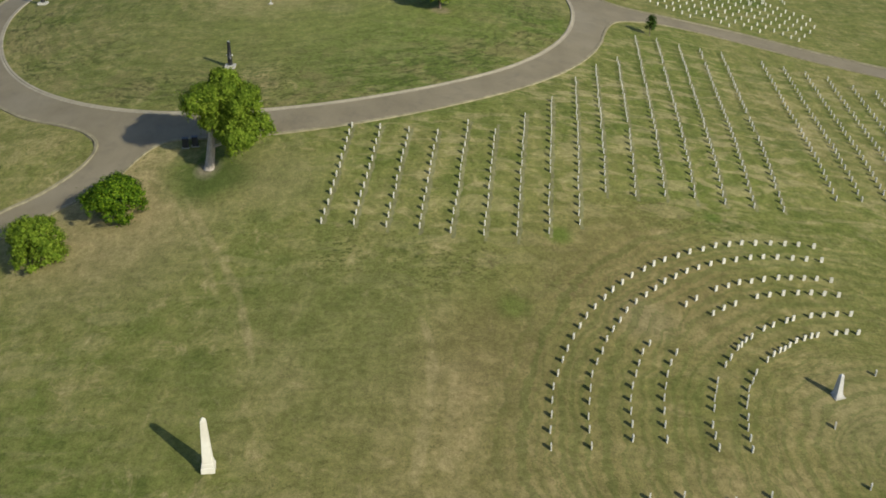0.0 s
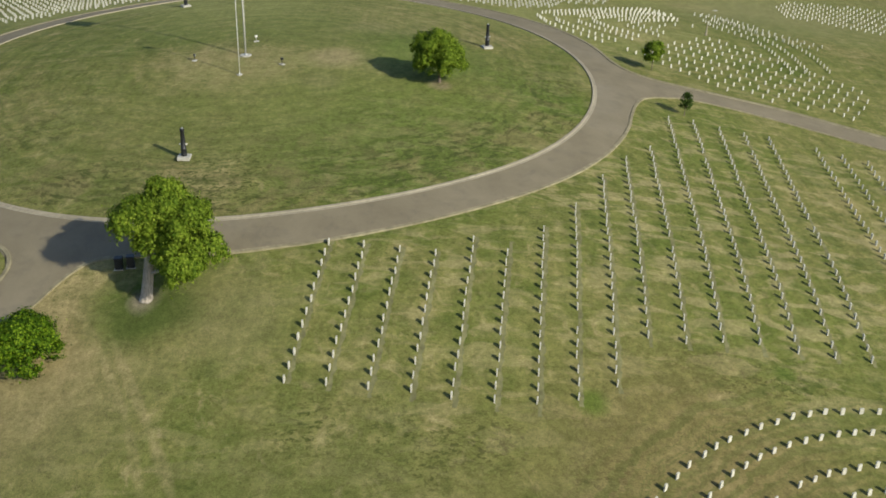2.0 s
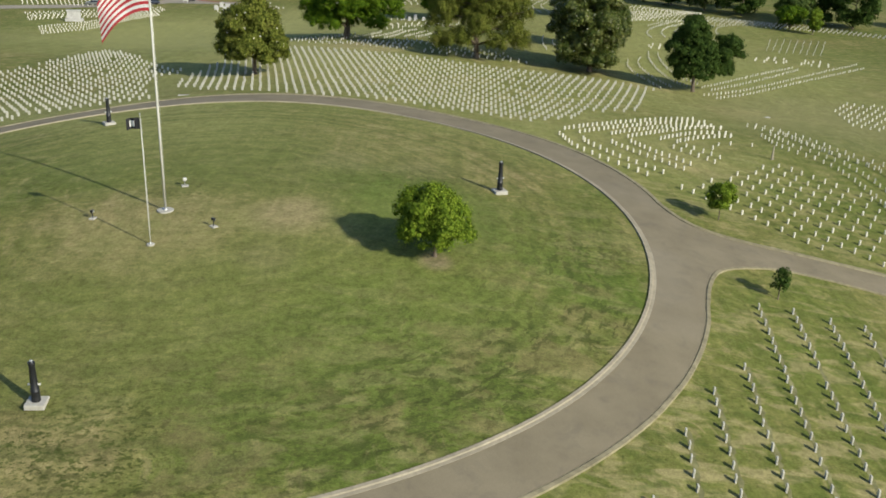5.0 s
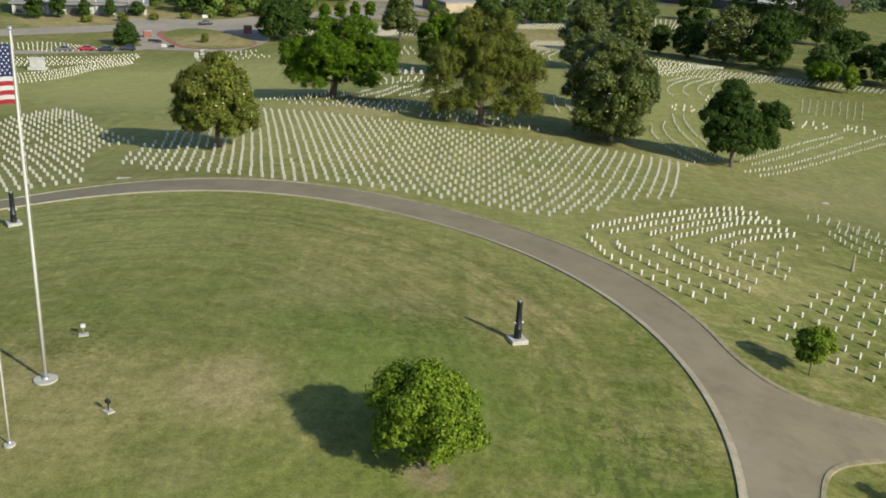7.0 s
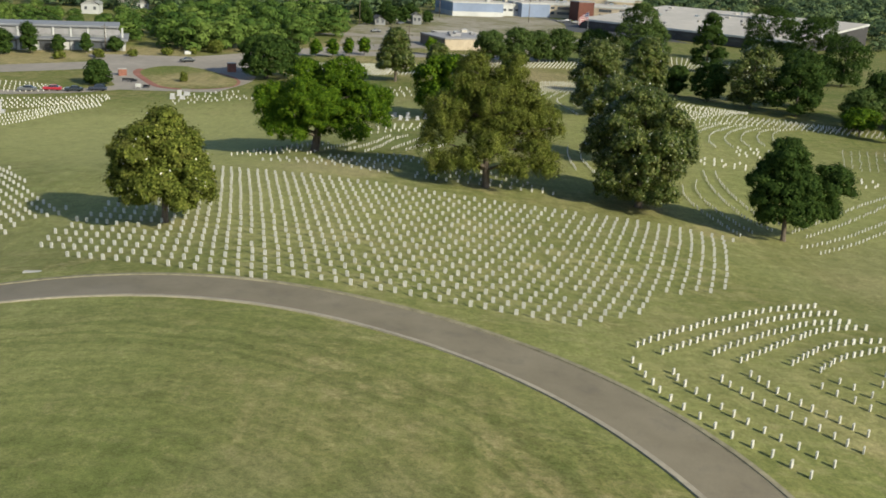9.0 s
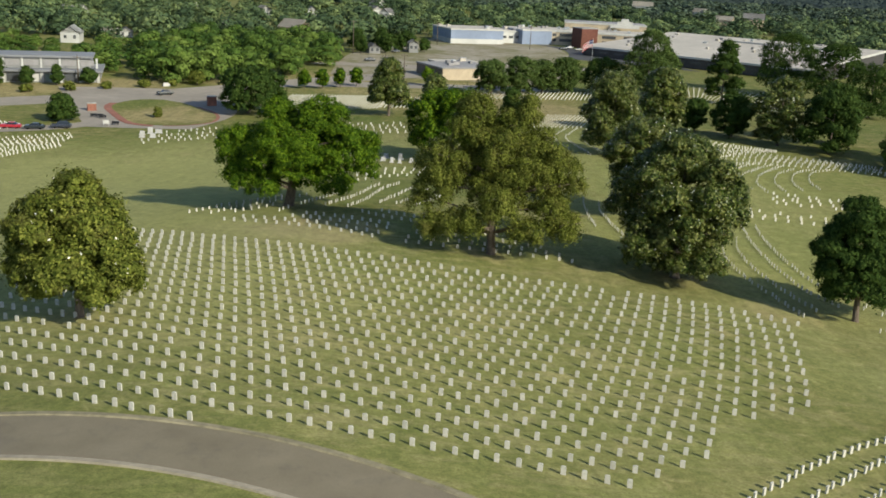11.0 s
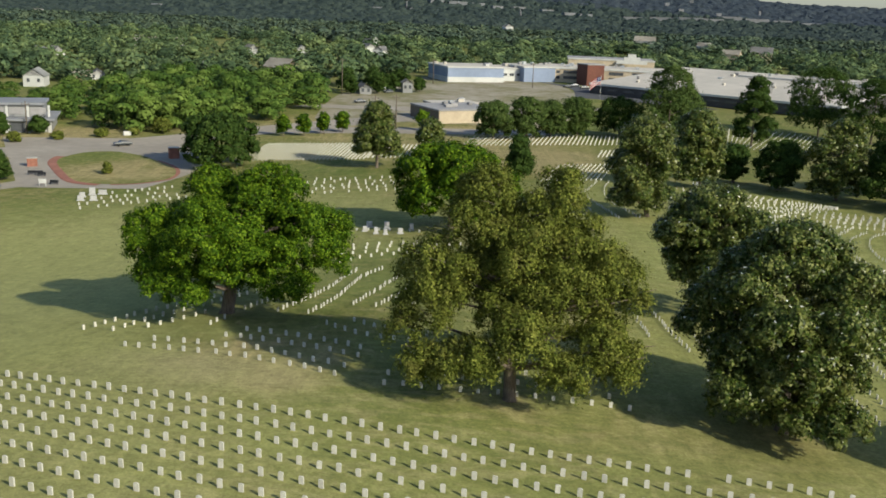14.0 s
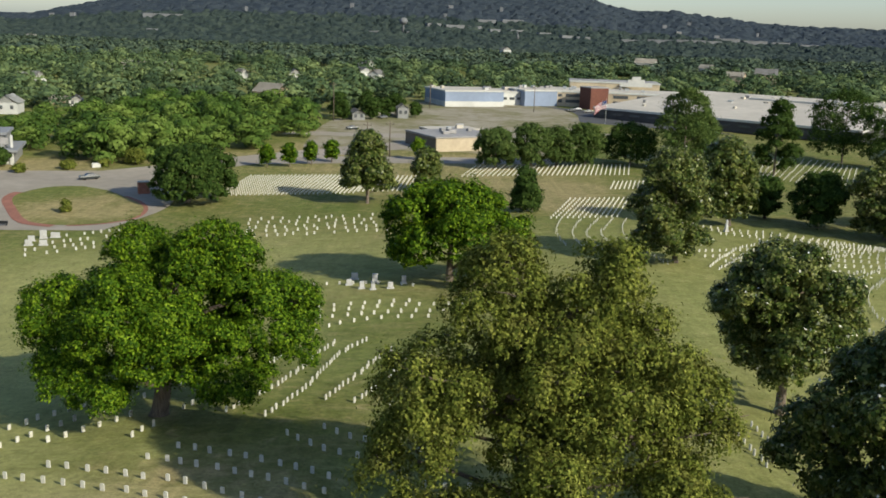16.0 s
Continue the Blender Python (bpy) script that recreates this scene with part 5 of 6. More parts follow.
def cannon(x, y, turn):
    """A black gun barrel set upright, muzzle up, on a square concrete base."""
    root = empty("upright_cannon", x, y, gz(x, y) - 0.06, turn)
    tagged(root, "black iron cannon barrel upright on a concrete base", "cannon", "cannons round the lawn")
    part("base", box_bm(1.25, 1.25, 0.36, (0, 0, 0), 0.03), SLAB, root, "square pale concrete base")
    prof = [(0.30, 0.36), (0.345, 0.40), (0.345, 0.52), (0.33, 0.56), (0.325, 1.05), (0.345, 1.07), (0.345, 1.13), (0.315, 1.16), (0.265, 2.0), (0.225, 2.85), (0.245, 2.88), (0.262, 2.98), (0.262, 3.12), (0.24, 3.16), (0.13, 3.16), (0.12, 2.95)]
    part("barrel", lathe_bm([(r * 0.84, z) for r, z in prof], 20), IRON, root)
    for s in (-1, 1):
        t = part("trunnion", tube_bm([(s * 0.23, 0, 1.55), (s * 0.38, 0, 1.55)], [0.075, 0.075], 10), WHITE, root, "pale painted trunnion end")
    ball = bmesh.new()
    bmesh.ops.create_uvsphere(ball, u_segments=12, v_segments=8, radius=0.10, matrix=Matrix.Translation((0, 0, 3.19)))
    part("ball", ball, STEEL, root, "small pale ball in the muzzle")
    return root


for cx, cy, a in ((-25.4, 112.0, 5), (5.3, 148.9, 20), (-39.6, 168.8, 35), (-59.2, 141.2, 0)):
    cannon(cx, cy, a)

FLAG_RED = plain("flag_red", (0.42, 0.035, 0.045), 0.8, 0, 0.08, 3.0)
FLAG_BLUE = plain("flag_blue", (0.030, 0.042, 0.135), 0.8, 0, 0.08, 3.0)
FLAG_BLACK = plain("flag_black", (0.018, 0.018, 0.020), 0.8, 0, 0.1, 3.0)
FLAG_WHITE = plain("flag_white", (0.72, 0.71, 0.68), 0.8, 0, 0.05, 3.0)


def cloth(u, v, long, high):
    """A hanging, waving cloth: from the staff (u = 0) outwards, v downwards."""
    sag = 0.22 * u * u
    wave = 0.16 * math.sin(5.0 * u / long * 2.1 + 1.3 * v) * (u / long)
    return Vector((-u * 0.93 * math.cos(0.25), u * 0.2 + wave, -v - sag * 0.55))


def cloth_piece(u0, u1, v0, v1, long, high, off=0.0, nu=10, nv=2):
    bm = bmesh.new()
    g = [[bm.verts.new(cloth(u0 + (u1 - u0) * i / nu, v0 + (v1 - v0) * j / nv, long, high) + Vector((0, off, 0))) for j in range(nv + 1)] for i in range(nu + 1)]
    for i in range(nu):
        for j in range(nv):
            f = bm.faces.new((g[i][j], g[i + 1][j], g[i + 1][j + 1], g[i][j + 1]))
            f.smooth = True
    return bm


def flagstaff(x, y, high, r, flag, label):
    root = empty("flagpole", x, y, gz(x, y) - 0.05)
    tagged(root, label, "flagpole")
    part("pole", lathe_bm([(r, 0.1), (r, high * 0.35), (r * 0.55, high), (r * 0.4, high + 0.03)], 14), WHITE, root)
    part("collar", lathe_bm([(r * 2.2, 0.08), (r * 2.2, 0.2), (r * 1.3, 0.3)], 14), STEEL, root)
    bm = bmesh.new()
    bmesh.ops.create_uvsphere(bm, u_segments=12, v_segments=8, radius=r * 1.3, matrix=Matrix.Translation((0, 0, high + r)))
    part("finial", bm, STEEL, root)
    part("halyard", tube_bm([(r * 1.3, 0.02, 1.2), (r * 1.5, 0.03, high * 0.5), (r * 0.9, 0.02, high - 0.3)], [0.012] * 3, 5), STEEL, root)
    if flag == "stripes":
        long, tall, top = 5.0, 3.3, high - 0.75
        base = Vector((-r, 0, top))
        for k in range(13):
            u0 = 2.0 if k < 7 else 0.0
            bm = cloth_piece(u0, long, tall * k / 13, tall * (k + 1) / 13, long, tall, 0.0, 14, 1)
            bmesh.ops.translate(bm, verts=bm.verts, vec=base)
            part("stripe", bm, FLAG_RED if k % 2 == 0 else FLAG_WHITE, root)
        bm = cloth_piece(0.0, 2.0, 0.0, tall * 7 / 13, long, tall, 0.0, 10, 6)
        bmesh.ops.translate(bm, verts=bm.verts, vec=base)
        canton = part("canton", bm, FLAG_BLUE, root, "dark blue corner field")
        for side in (-1, 1):
            stars = bmesh.new()
            for row in range(9):
                for col in range(6 if row % 2 == 0 else 5):
                    u, v = 0.17 + 0.33 * col + (0 if row % 2 == 0 else 0.165), 0.18 + 0.177 * row
                    c = cloth(u, v, long, tall) + base + Vector((0, side * 0.012, 0))
                    vs = [stars.verts.new(c + Vector((math.sin(a) * q, 0, math.cos(a) * q))) for a, q in ((math.pi * i / 5, 0.075 if i % 2 == 0 else 0.032) for i in range(10))]
                    stars.faces.new(vs)
            part("stars", stars, FLAG_WHITE, canton)
    elif flag == "black":
        long, tall = 1.25, 0.9
        base = Vector((-r, 0, high - 0.25))
        bm = cloth_piece(0.0, long, 0.0, tall, long, tall, 0.0, 12, 6)
        bmesh.ops.translate(bm, verts=bm.verts, vec=base)
        cl = part("flag", bm, FLAG_BLACK, root, "black cloth flag")
        for side in (-1, 1):
            bm = cloth_piece(0.5, 1.0, 0.22, 0.70, long, tall, side * 0.012, 8, 4)
            bmesh.ops.translate(bm, verts=bm.verts, vec=base)
            part("emblem", bm, FLAG_WHITE, cl, "plain white emblem patch")
    return root


def pad(x, y, r, name="pad"):
    root = mesh = part(name, lathe_bm([(r, -0.1), (r, 0.07), (r - 0.03, 0.09)], 28), SLAB, None)
    mesh.matrix_world = pose(x, y, gz(x, y))
    tagged(mesh, "round pale concrete footing in dry grass", "footing")


flagstaff(-24.5, 138.7, 21.3, 0.10, "stripes", "tall white flagpole with a striped starred flag")
pad(-24.5, 138.7, 0.72, "footing")
flagstaff(-23.9, 132.1, 10.9, 0.045, "black", "slim white flagpole with a small black flag")
pad(-23.9, 132.1, 0.32, "footing")


def floodlight(x, y, turn, dark):
    root = empty("floodlight", x, y, gz(x, y) - 0.03, turn)
    tagged(root, "small ground floodlight on a post in a concrete pad", "floodlight", "floodlights round the flagpoles")
    part("pad", box_bm(0.65, 0.5, 0.12, (0, 0, 0), 0.02), SLAB, root)
    part("post", lathe_bm([(0.04, 0.1), (0.04, 0.55), (0.03, 0.58)], 10), IRON if dark else STEEL, root)
    part("yoke", box_bm(0.28, 0.05, 0.07, (0, 0, 0.54), 0.01), IRON if dark else STEEL, root)
    bm = box_bm(0.32, 0.24, 0.24, (0, 0, 0.60), 0.03)
    head = part("lamp_head", bm, IRON if dark else WHITE, root)
    part("lens", box_bm(0.26, 0.02, 0.17, (0, -0.125, 0.63), 0.005), STEEL, head)


floodlight(-24.3, 144.6, 200, False)
floodlight(-19.5, 135.4, 140, True)
floodlight(-30.4, 137.2, 80, True)


def bin_box(x, y, turn):
    root = empty("litter_bin", x, y, gz(x, y) - 0.03, turn)
    tagged(root, "dark litter bin in the shade of a tree", "bin", "bins under the tree")
    part("body", box_bm(0.62, 0.62, 0.95, (0, 0, 0.03), 0.03), IRON, root)
    part("lid", box_bm(0.68, 0.68, 0.10, (0, 0, 0.98), 0.03), IRON, root)
    part("slab", box_bm(0.8, 0.8, 0.05, (0, 0, 0), 0.01), SLAB, root)


bin_box(-26.9, 95.2, 8)
bin_box(-25.9, 95.3, 12)


def ground_plate(x, y, w, d, turn):
    ob = part("ground_plate", box_bm(w, d, 0.12, (0, 0, -0.05), 0.015), SLAB, None)
    ob.matrix_world = pose(x, y, gz(x, y), 0, 0, turn)
    tagged(ob, "flat pale concrete plate set in the turf", "plate")


ground_plate(-36.4, 189.5, 1.5, 0.5, 8)
ground_plate(51.5, 212.0, 1.0, 0.6, 30)


# ---- gate oval, far road, parked cars ----
BRICK = plain("red_brick_paving", (0.26, 0.115, 0.08), 0.9, 0, 0.2, 2.0, 0.2, 0.02)
LOT = plain("worn_asphalt", (0.275, 0.242, 0.195), 0.9, 0, 0.12, 0.4, 0.2)
far_road = smooth_line([(-210, 312), (-170, 350), (-140, 380), (-115, 398), (-92, 414), (-72, 433), (-56, 452), (-30, 482), (0, 512), (60, 560)], 3)


def beside(line, off):
    d = np.gradient(line, axis=0)
    d /= np.linalg.norm(d, axis=1)[:, None]
    return line + np.stack([-d[:, 1], d[:, 0]], 1) * off


tagged(strip("road", beside(far_road, -7.0), beside(far_road, 7.0), 0.06, LOT, 6), "wide worn asphalt street beyond the gate", "road", "", "structure")


apron_l, apron_r = smooth_line([(-118, 424), (-106, 400), (-95, 378), (-87, 362)], 2), smooth_line([(-70, 432), (-61, 406), (-57, 386), (-62, 363)], 2)
tagged(strip("forecourt", resample(apron_l, 40), resample(apron_r, 40), 0.05, LOT, 10), "worn pale asphalt forecourt round the gate lawn", "forecourt", "", "structure")
lawn_w = resample(smooth_line([(-72, 367.3), (-76.5, 368.8), (-80, 372.3), (-86, 382.5), (-91, 392), (-92, 399), (-89.5, 406), (-85, 408.5)], 2), 60)
lawn_e = resample(smooth_line([(-70, 367.2), (-65, 368.8), (-60.5, 374), (-60.5, 382), (-63.5, 390), (-69, 397), (-75, 404), (-82, 408.5)], 2), 60)
tagged(strip("gate_lawn", lawn_w, lawn_e, 0.10, GRASS, 8), "dry rounded lawn inside the forecourt", "lawn", "", "structure")
tagged(strip("brick_path", beside(lawn_w, 2.0)[:46], lawn_w[:46], 0.11, BRICK, 3), "curved red brick path round the gate lawn", "path", "", "structure")
tagged(strip("brick_path", lawn_e[:42], beside(lawn_e, -0.9)[:42], 0.11, BRICK, 3), "curved red brick path round the gate lawn", "path", "", "structure")
drive = smooth_line([(-150, 338), (-128, 345), (-108, 352), (-96, 358), (-88, 366), (-86, 376)], 2)
tagged(strip("parking_drive", beside(drive, -3.2), beside(drive, 3.2), 0.065, LOT, 4), "narrow asphalt drive with parked cars", "drive", "", "structure")
for x, y, w, h in ((-66.5, 402.0, 2.4, 2.6), (-94.3, 386.4, 2.2, 1.9)):
    root = empty("brick_pier", x, y, gz(x, y) - 0.05, 25)
    tagged(root, "red brick gate pier with a stone cap", "pier", "gate piers")
    part("shaft", box_bm(w, w * 0.7, h, (0, 0, 0), 0.03), BRICK, root)
    part("cap", box_bm(w + 0.2, w * 0.7 + 0.2, 0.18, (0, 0, h), 0.03), SLAB, root)
CAR_GLASS = plain("car_glass", (0.02, 0.025, 0.03), 0.15, 0, 0.1, 2.0, 0.6)
TYRE = plain("tyre_rubber", (0.02, 0.02, 0.02), 0.9)
LAMP = plain("lamp_glass", (0.6, 0.58, 0.55), 0.2)


def car(x, y, turn, paint, label, suv=False):
    root = empty("parked_car", x, y, gz(x, y) + 0.05, turn)
    tagged(root, label, "car", "parked cars")
    h = 1.75 if suv else 1.45
    prof = [(-2.25, 0.35), (-2.3, 0.75), (-2.1, 0.95), (-1.2, 1.0), (2.0, 0.98), (2.25, 0.8), (2.25, 0.35)]
    bm = bmesh.new()
    rows = [[bm.verts.new((px, s * (0.9 if pz < 0.9 else 0.82), pz)) for px, pz in prof] for s in (-1, 1)]
    n = len(prof)
    for k in range(n):
        bm.faces.new((rows[0][k], rows[0][(k + 1) % n], rows[1][(k + 1) % n], rows[1][k]))
    bm.faces.new(rows[0][::-1])
    bm.faces.new(rows[1])
    bmesh.ops.recalc_face_normals(bm, faces=bm.faces)
    bmesh.ops.bevel(bm, geom=bm.edges[:], offset=0.05, segments=2, affect="EDGES")
    body = part("body", bm, paint, root)
    back = 2.0 if suv else 1.5
    gp = [(-1.15, 0.96), (-0.45, h - 0.06), (back - 0.55, h - 0.06), (back, 0.95)]
    bm = bmesh.new()
    rows = [[bm.verts.new((px, s * (0.80 if pz < 1.1 else 0.62), pz)) for px, pz in gp] for s in (-1, 1)]
    for k in range(4):
        bm.faces.new((rows[0][k], rows[0][(k + 1) % 4], rows[1][(k + 1) % 4], rows[1][k]))
    bm.faces.new(rows[0][::-1])
    bm.faces.new(rows[1])
    bmesh.ops.recalc_face_normals(bm, faces=bm.faces)
    part("glazing", bm, CAR_GLASS, root)
    part("roof", box_bm(back - 0.2, 1.2, 0.08, ((back - 1.0) / 2, 0, h - 0.08), 0.03), paint, root)
    for sx in (-1.4, 1.35):
        for sy in (-0.82, 0.82):
            w = part("wheel", tube_bm([(sx, sy - 0.1, 0.33), (sx, sy + 0.1, 0.33)], [0.33, 0.33], 14), TYRE, root)
            part("rim", tube_bm([(sx, sy - 0.11 * (1 if sy < 0 else -1), 0.33), (sx, sy + (0.11 if sy > 0 else -0.11), 0.33)], [0.19, 0.19], 10), STEEL, w)
    for sy in (-0.6, 0.6):
        part("headlight", box_bm(0.06, 0.34, 0.14, (-2.27, sy, 0.68), 0.02), LAMP, root)


PAINTS = {k: plain("car_" + k, c, 0.3, 0.2, 0.04, 1.0, 0.6) for k, c in dict(red=(0.42, 0.03, 0.04), grey=(0.14, 0.14, 0.13), navy=(0.04, 0.045, 0.06), dark=(0.03, 0.035, 0.035), white=(0.7, 0.7, 0.68)).items()}
for x, y, p, l, s in ((-107.6, 353.6, "grey", "grey parked saloon car beside the graves", False), (-102.2, 356.2, "red", "bright red parked car beside the graves", False), (-96.8, 356.4, "dark", "dark green parked car beside the graves", False), (-91.6, 359.0, "navy", "dark blue parked estate car beside the graves", True)):
    car(x, y, 12, PAINTS[p], l, s)
car(-84.0, 417.5, 38, PAINTS["dark"], "dark car on the wide street")


def bench(x, y, turn):
    root = empty("bench", x, y, gz(x, y), turn)
    tagged(root, "dark low bench by the gate forecourt", "bench", "benches by the gate")
    part("seat", box_bm(1.7, 0.5, 0.08, (0, 0, 0.42), 0.01), IRON, root)
    part("backrest", box_bm(1.7, 0.08, 0.45, (0, 0.24, 0.48), 0.01), IRON, root)
    for sx in (-0.7, 0.7):
        part("leg", box_bm(0.08, 0.45, 0.43, (sx, 0, 0), 0.01), IRON, root)


for x, y, a in ((-90.1, 376.2, 15), (-88.6, 376.3, 15), (-87.3, 374.6, 10), (-81.2, 365.9, 5)):
    bench(x, y, a)
root = empty("sign_board", -82.7, 363.9, gz(-82.7, 363.9), 5)
tagged(root, "white two-legged notice board by the gate", "sign")
part("board", box_bm(1.5, 0.08, 0.9, (0, 0, 0.6), 0.01), WHITE, root)
for sx in (-0.65, 0.65):
    part("leg", box_bm(0.1, 0.1, 1.6, (sx, 0, 0), 0.01), WHITE, root)
root = empty("monument", -101.9, 322.5, gz(-101.9, 322.5), 10)
tagged(root, "broad pale stone monument among far graves", "monument")
part("plinth", box_bm(4.6, 1.6, 0.7, (0, 0, 0), 0.05), GRANITE, root)
part("slab", box_bm(3.4, 0.9, 2.0, (0, 0, 0.7), 0.05), GRANITE, root)
part("cap", box_bm(3.8, 1.2, 0.3, (0, 0, 2.7), 0.05), GRANITE, root)


MONUMENTS = [(-12.8, 316.0, 0.9, 0.9), (-10.9, 313.6, 0.8, 1.2), (-9.4, 312.8, 0.7, 0.9), (-9.5, 317.5, 1.0, 1.5), (-7.2, 313.4, 0.9, 1.0), (-12.4, 319.7, 1.2, 1.1), (-5.6, 316.4, 0.8, 1.3), (-70.8, 353.7, 1.4, 1.1), (-69.6, 355.8, 1.5, 1.9), (-67.9, 356.7, 2.0, 1.1), (-69.8, 350.2, 1.5, 1.2), (-67.4, 350.4, 1.6, 1.1)]


def tablet(x, y, w, h, turn):
    root = empty("family_monument", x, y, gz(x, y) - 0.03, turn)
    tagged(root, "broad pale stone tablet on a low plinth", "monument", "family monuments")
    part("plinth", box_bm(w + 0.3, 0.6, 0.2, (0, 0, 0), 0.03), GRANITE, root)
    part("slab", box_bm(w, 0.32, h, (0, 0, 0.2), 0.04), GRANITE, root)


for x, y, w, h in MONUMENTS:
    tablet(x, y, w * 0.75, h * 0.7, 8)


# ---- the town beyond ----
def hill(x, y):
    """The wooded ridge that closes the valley: added height over the flat land."""
    rise = 1 / (1 + math.exp(-(y - 2750 - 0.12 * x) / 190))
    a = math.degrees(math.atan2(x, y - 190))
    crest = np.interp(a, [-40, -25, -23, -20, -15, -8, 0, 8, 10.5, 13, 15, 18, 21, 25, 40], [30, 40, 42, 82, 120, 145, 160, 152, 116, 122, 106, 90, 88, 86, 80])
    bumpy = 1 + 0.05 * noise.noise((x * 0.004, y * 0.004, 0)) + 0.03 * noise.noise((x * 0.013, y * 0.013, 3))
    return float(rise * crest * bumpy)


ROOF_PALE = plain("pale_roof", (0.43, 0.39, 0.325), 0.8, 0, 0.1, 0.3)
ROOF_GREY = plain("grey_roof", (0.26, 0.25, 0.24), 0.85, 0, 0.15, 0.6)
WALL_BLUE = plain("blue_grey_cladding", (0.20, 0.245, 0.33), 0.6, 0, 0.06, 0.8)
WALL_WHITE = plain("white_wall", (0.47, 0.465, 0.43), 0.7, 0, 0.08, 0.8)
WALL_BEIGE = plain("beige_wall", (0.45, 0.37, 0.26), 0.8, 0, 0.1, 0.8)
# dark paint, lowered further so the factory front's shade is in its colour
WALL_DARK = plain("dark_and_shaded_wall", (0.055, 0.052, 0.05), 0.8, 0, 0.15, 0.8)
WALL_RUST = plain("rust_brown_cladding", (0.12, 0.045, 0.03), 0.8, 0, 0.15, 0.8)
WALL_GREY = plain("grey_wall", (0.22, 0.22, 0.21), 0.8, 0, 0.1, 0.8)
WALL_TEAL = plain("teal_glazing", (0.16, 0.21, 0.19), 0.4, 0, 0.1, 0.8)
WALL_BROWN = plain("brown_grey_block", (0.15, 0.12, 0.09), 0.9, 0, 0.15, 0.8)
# far buildings dulled bluish: haze put into the paint; the civic roofs share it
FAR_WALL = plain("haze_dulled_wall", (0.145, 0.15, 0.155), 0.8, 0, 0.1, 0.1)
FAR_ROOF = plain("dulled_pale_roof", (0.20, 0.205, 0.21), 0.8, 0, 0.1, 0.1)
GLASS = plain("window_glass", (0.07, 0.075, 0.08), 0.15, 0, 0.2, 0.5, 0.6)


def hall(name, x, y, w, d, h, turn, wall, roof, label, band=None, bays=0, units=0, lower=None, rise=0.0):
    """A flat-roofed building: walls, parapet, a roof slab (rising to the back), windows or doors along its front, plant on the roof."""

    def lift(bm, low):
        for v in bm.verts:
            if v.co.z > low:
                v.co.z += rise * (v.co.y / d + 0.5)
        return bm

    root = empty(name, x, y, gz(x, y) - 0.3, turn)
    tagged(root, label, "building")
    part("wall", lift(box_bm(w, d, h, (0, 0, 0), 0.05), h * 0.5), wall, root)
    part("roof", lift(box_bm(w + 0.5, d + 0.5, 0.5, (0, 0, h), 0.05), h * 0.5), roof, root)
    if lower:
        part("lower_wall", box_bm(w + 0.2, d + 0.2, h * 0.36, (0, 0, 0.02), 0.03), lower, root)
    if band:
        part("fascia", lift(box_bm(w + 0.7, d + 0.7, band, (0, 0, h + 0.42 - band), 0.05), h * 0.5), WALL_WHITE, root)
    for k in range(bays):
        bx = -w / 2 + w * (k + 0.5) / bays
        for level in ((0.45,) if h < 7 else (0.28, 0.66)):
            win = part("window", box_bm(w / bays * 0.62, 0.3, h * 0.20, (bx, -d / 2 - 0.05, h * level), 0.03), GLASS, root)
    rng = random.Random(int(x * 7 + y))
    for k in range(units):
        ux, uy = rng.uniform(-w, w) * 0.42, rng.uniform(-d, d) * 0.4
        part("roof_unit", box_bm(rng.uniform(1.2, 2.6), rng.uniform(1.2, 2.4), rng.uniform(0.7, 1.5), (ux, uy, h + 0.5 + rise * (uy / d + 0.5) - (0.2 if rise else 0)), 0.08), rng.choice([STEEL, roof, ROOF_GREY]), root)
    return root


def civic_building(x, y, turn):
    """A two-tier pale building: a glazed lower floor with piers under a slab, and a set-back upper floor."""
    root = empty("civic_building", x, y, gz(x, y) - 0.3, turn)
    tagged(root, "pale two-tier flat-roofed building with glazed piers", "building")
    part("lower_wall", box_bm(44, 18, 3.4, (0, 0, 0), 0.05), WALL_GREY, root)
    part("lower_roof", box_bm(46, 20, 0.7, (0, 0, 3.4), 0.05), FAR_ROOF, root)
    part("upper_wall", box_bm(41, 13, 3.2, (-1, 1.5, 4.1), 0.05), WALL_GREY, root)
    part("upper_roof", box_bm(42.4, 14.4, 0.7, (-1, 1.5, 7.3), 0.05), FAR_ROOF, root)
    for k in range(9):
        px = -21.6 + 5.4 * k
        part("pier", box_bm(0.9, 0.5, 3.4, (px, -9.1, 0), 0.03), WALL_WHITE, root)
        if k < 8:
            part("window", box_bm(3.6, 0.2, 2.3, (px + 2.7, -9.05, 0.5), 0.02), (GLASS, WALL_WHITE, WALL_TEAL)[k % 3], root)
            part("upper_panel", box_bm(4.0, 0.2, 1.7, (px + 2.2, -5.05, 4.9), 0.02), ROOF_GREY, root)
        part("upper_pier", box_bm(0.6, 0.4, 3.2, (px - 0.4, -5.1, 4.1), 0.03), WALL_WHITE, root)


civic_building(-133.0, 437.0, 17)
depot = hall("depot", 1.9, 500.9, 23, 22, 4.4, 27.2, WALL_BEIGE, ROOF_GREY, "low flat-roofed depot with beige front and brown side", 0.0, 0, 5)
part("side_wall", box_bm(0.16, 22.1, 4.3, (-11.5, 0, 0), 0.03), WALL_BROWN, depot)
part("service_door", box_bm(0.2, 1.1, 2.2, (-11.53, 1.5, 0.3), 0.02), WALL_DARK, depot)
hall("shed", 0.8, 524.0, 18, 10, 3.6, 24, WALL_DARK, ROOF_PALE, "low pale-roofed shed behind the depot", 0.0, 0, 2)
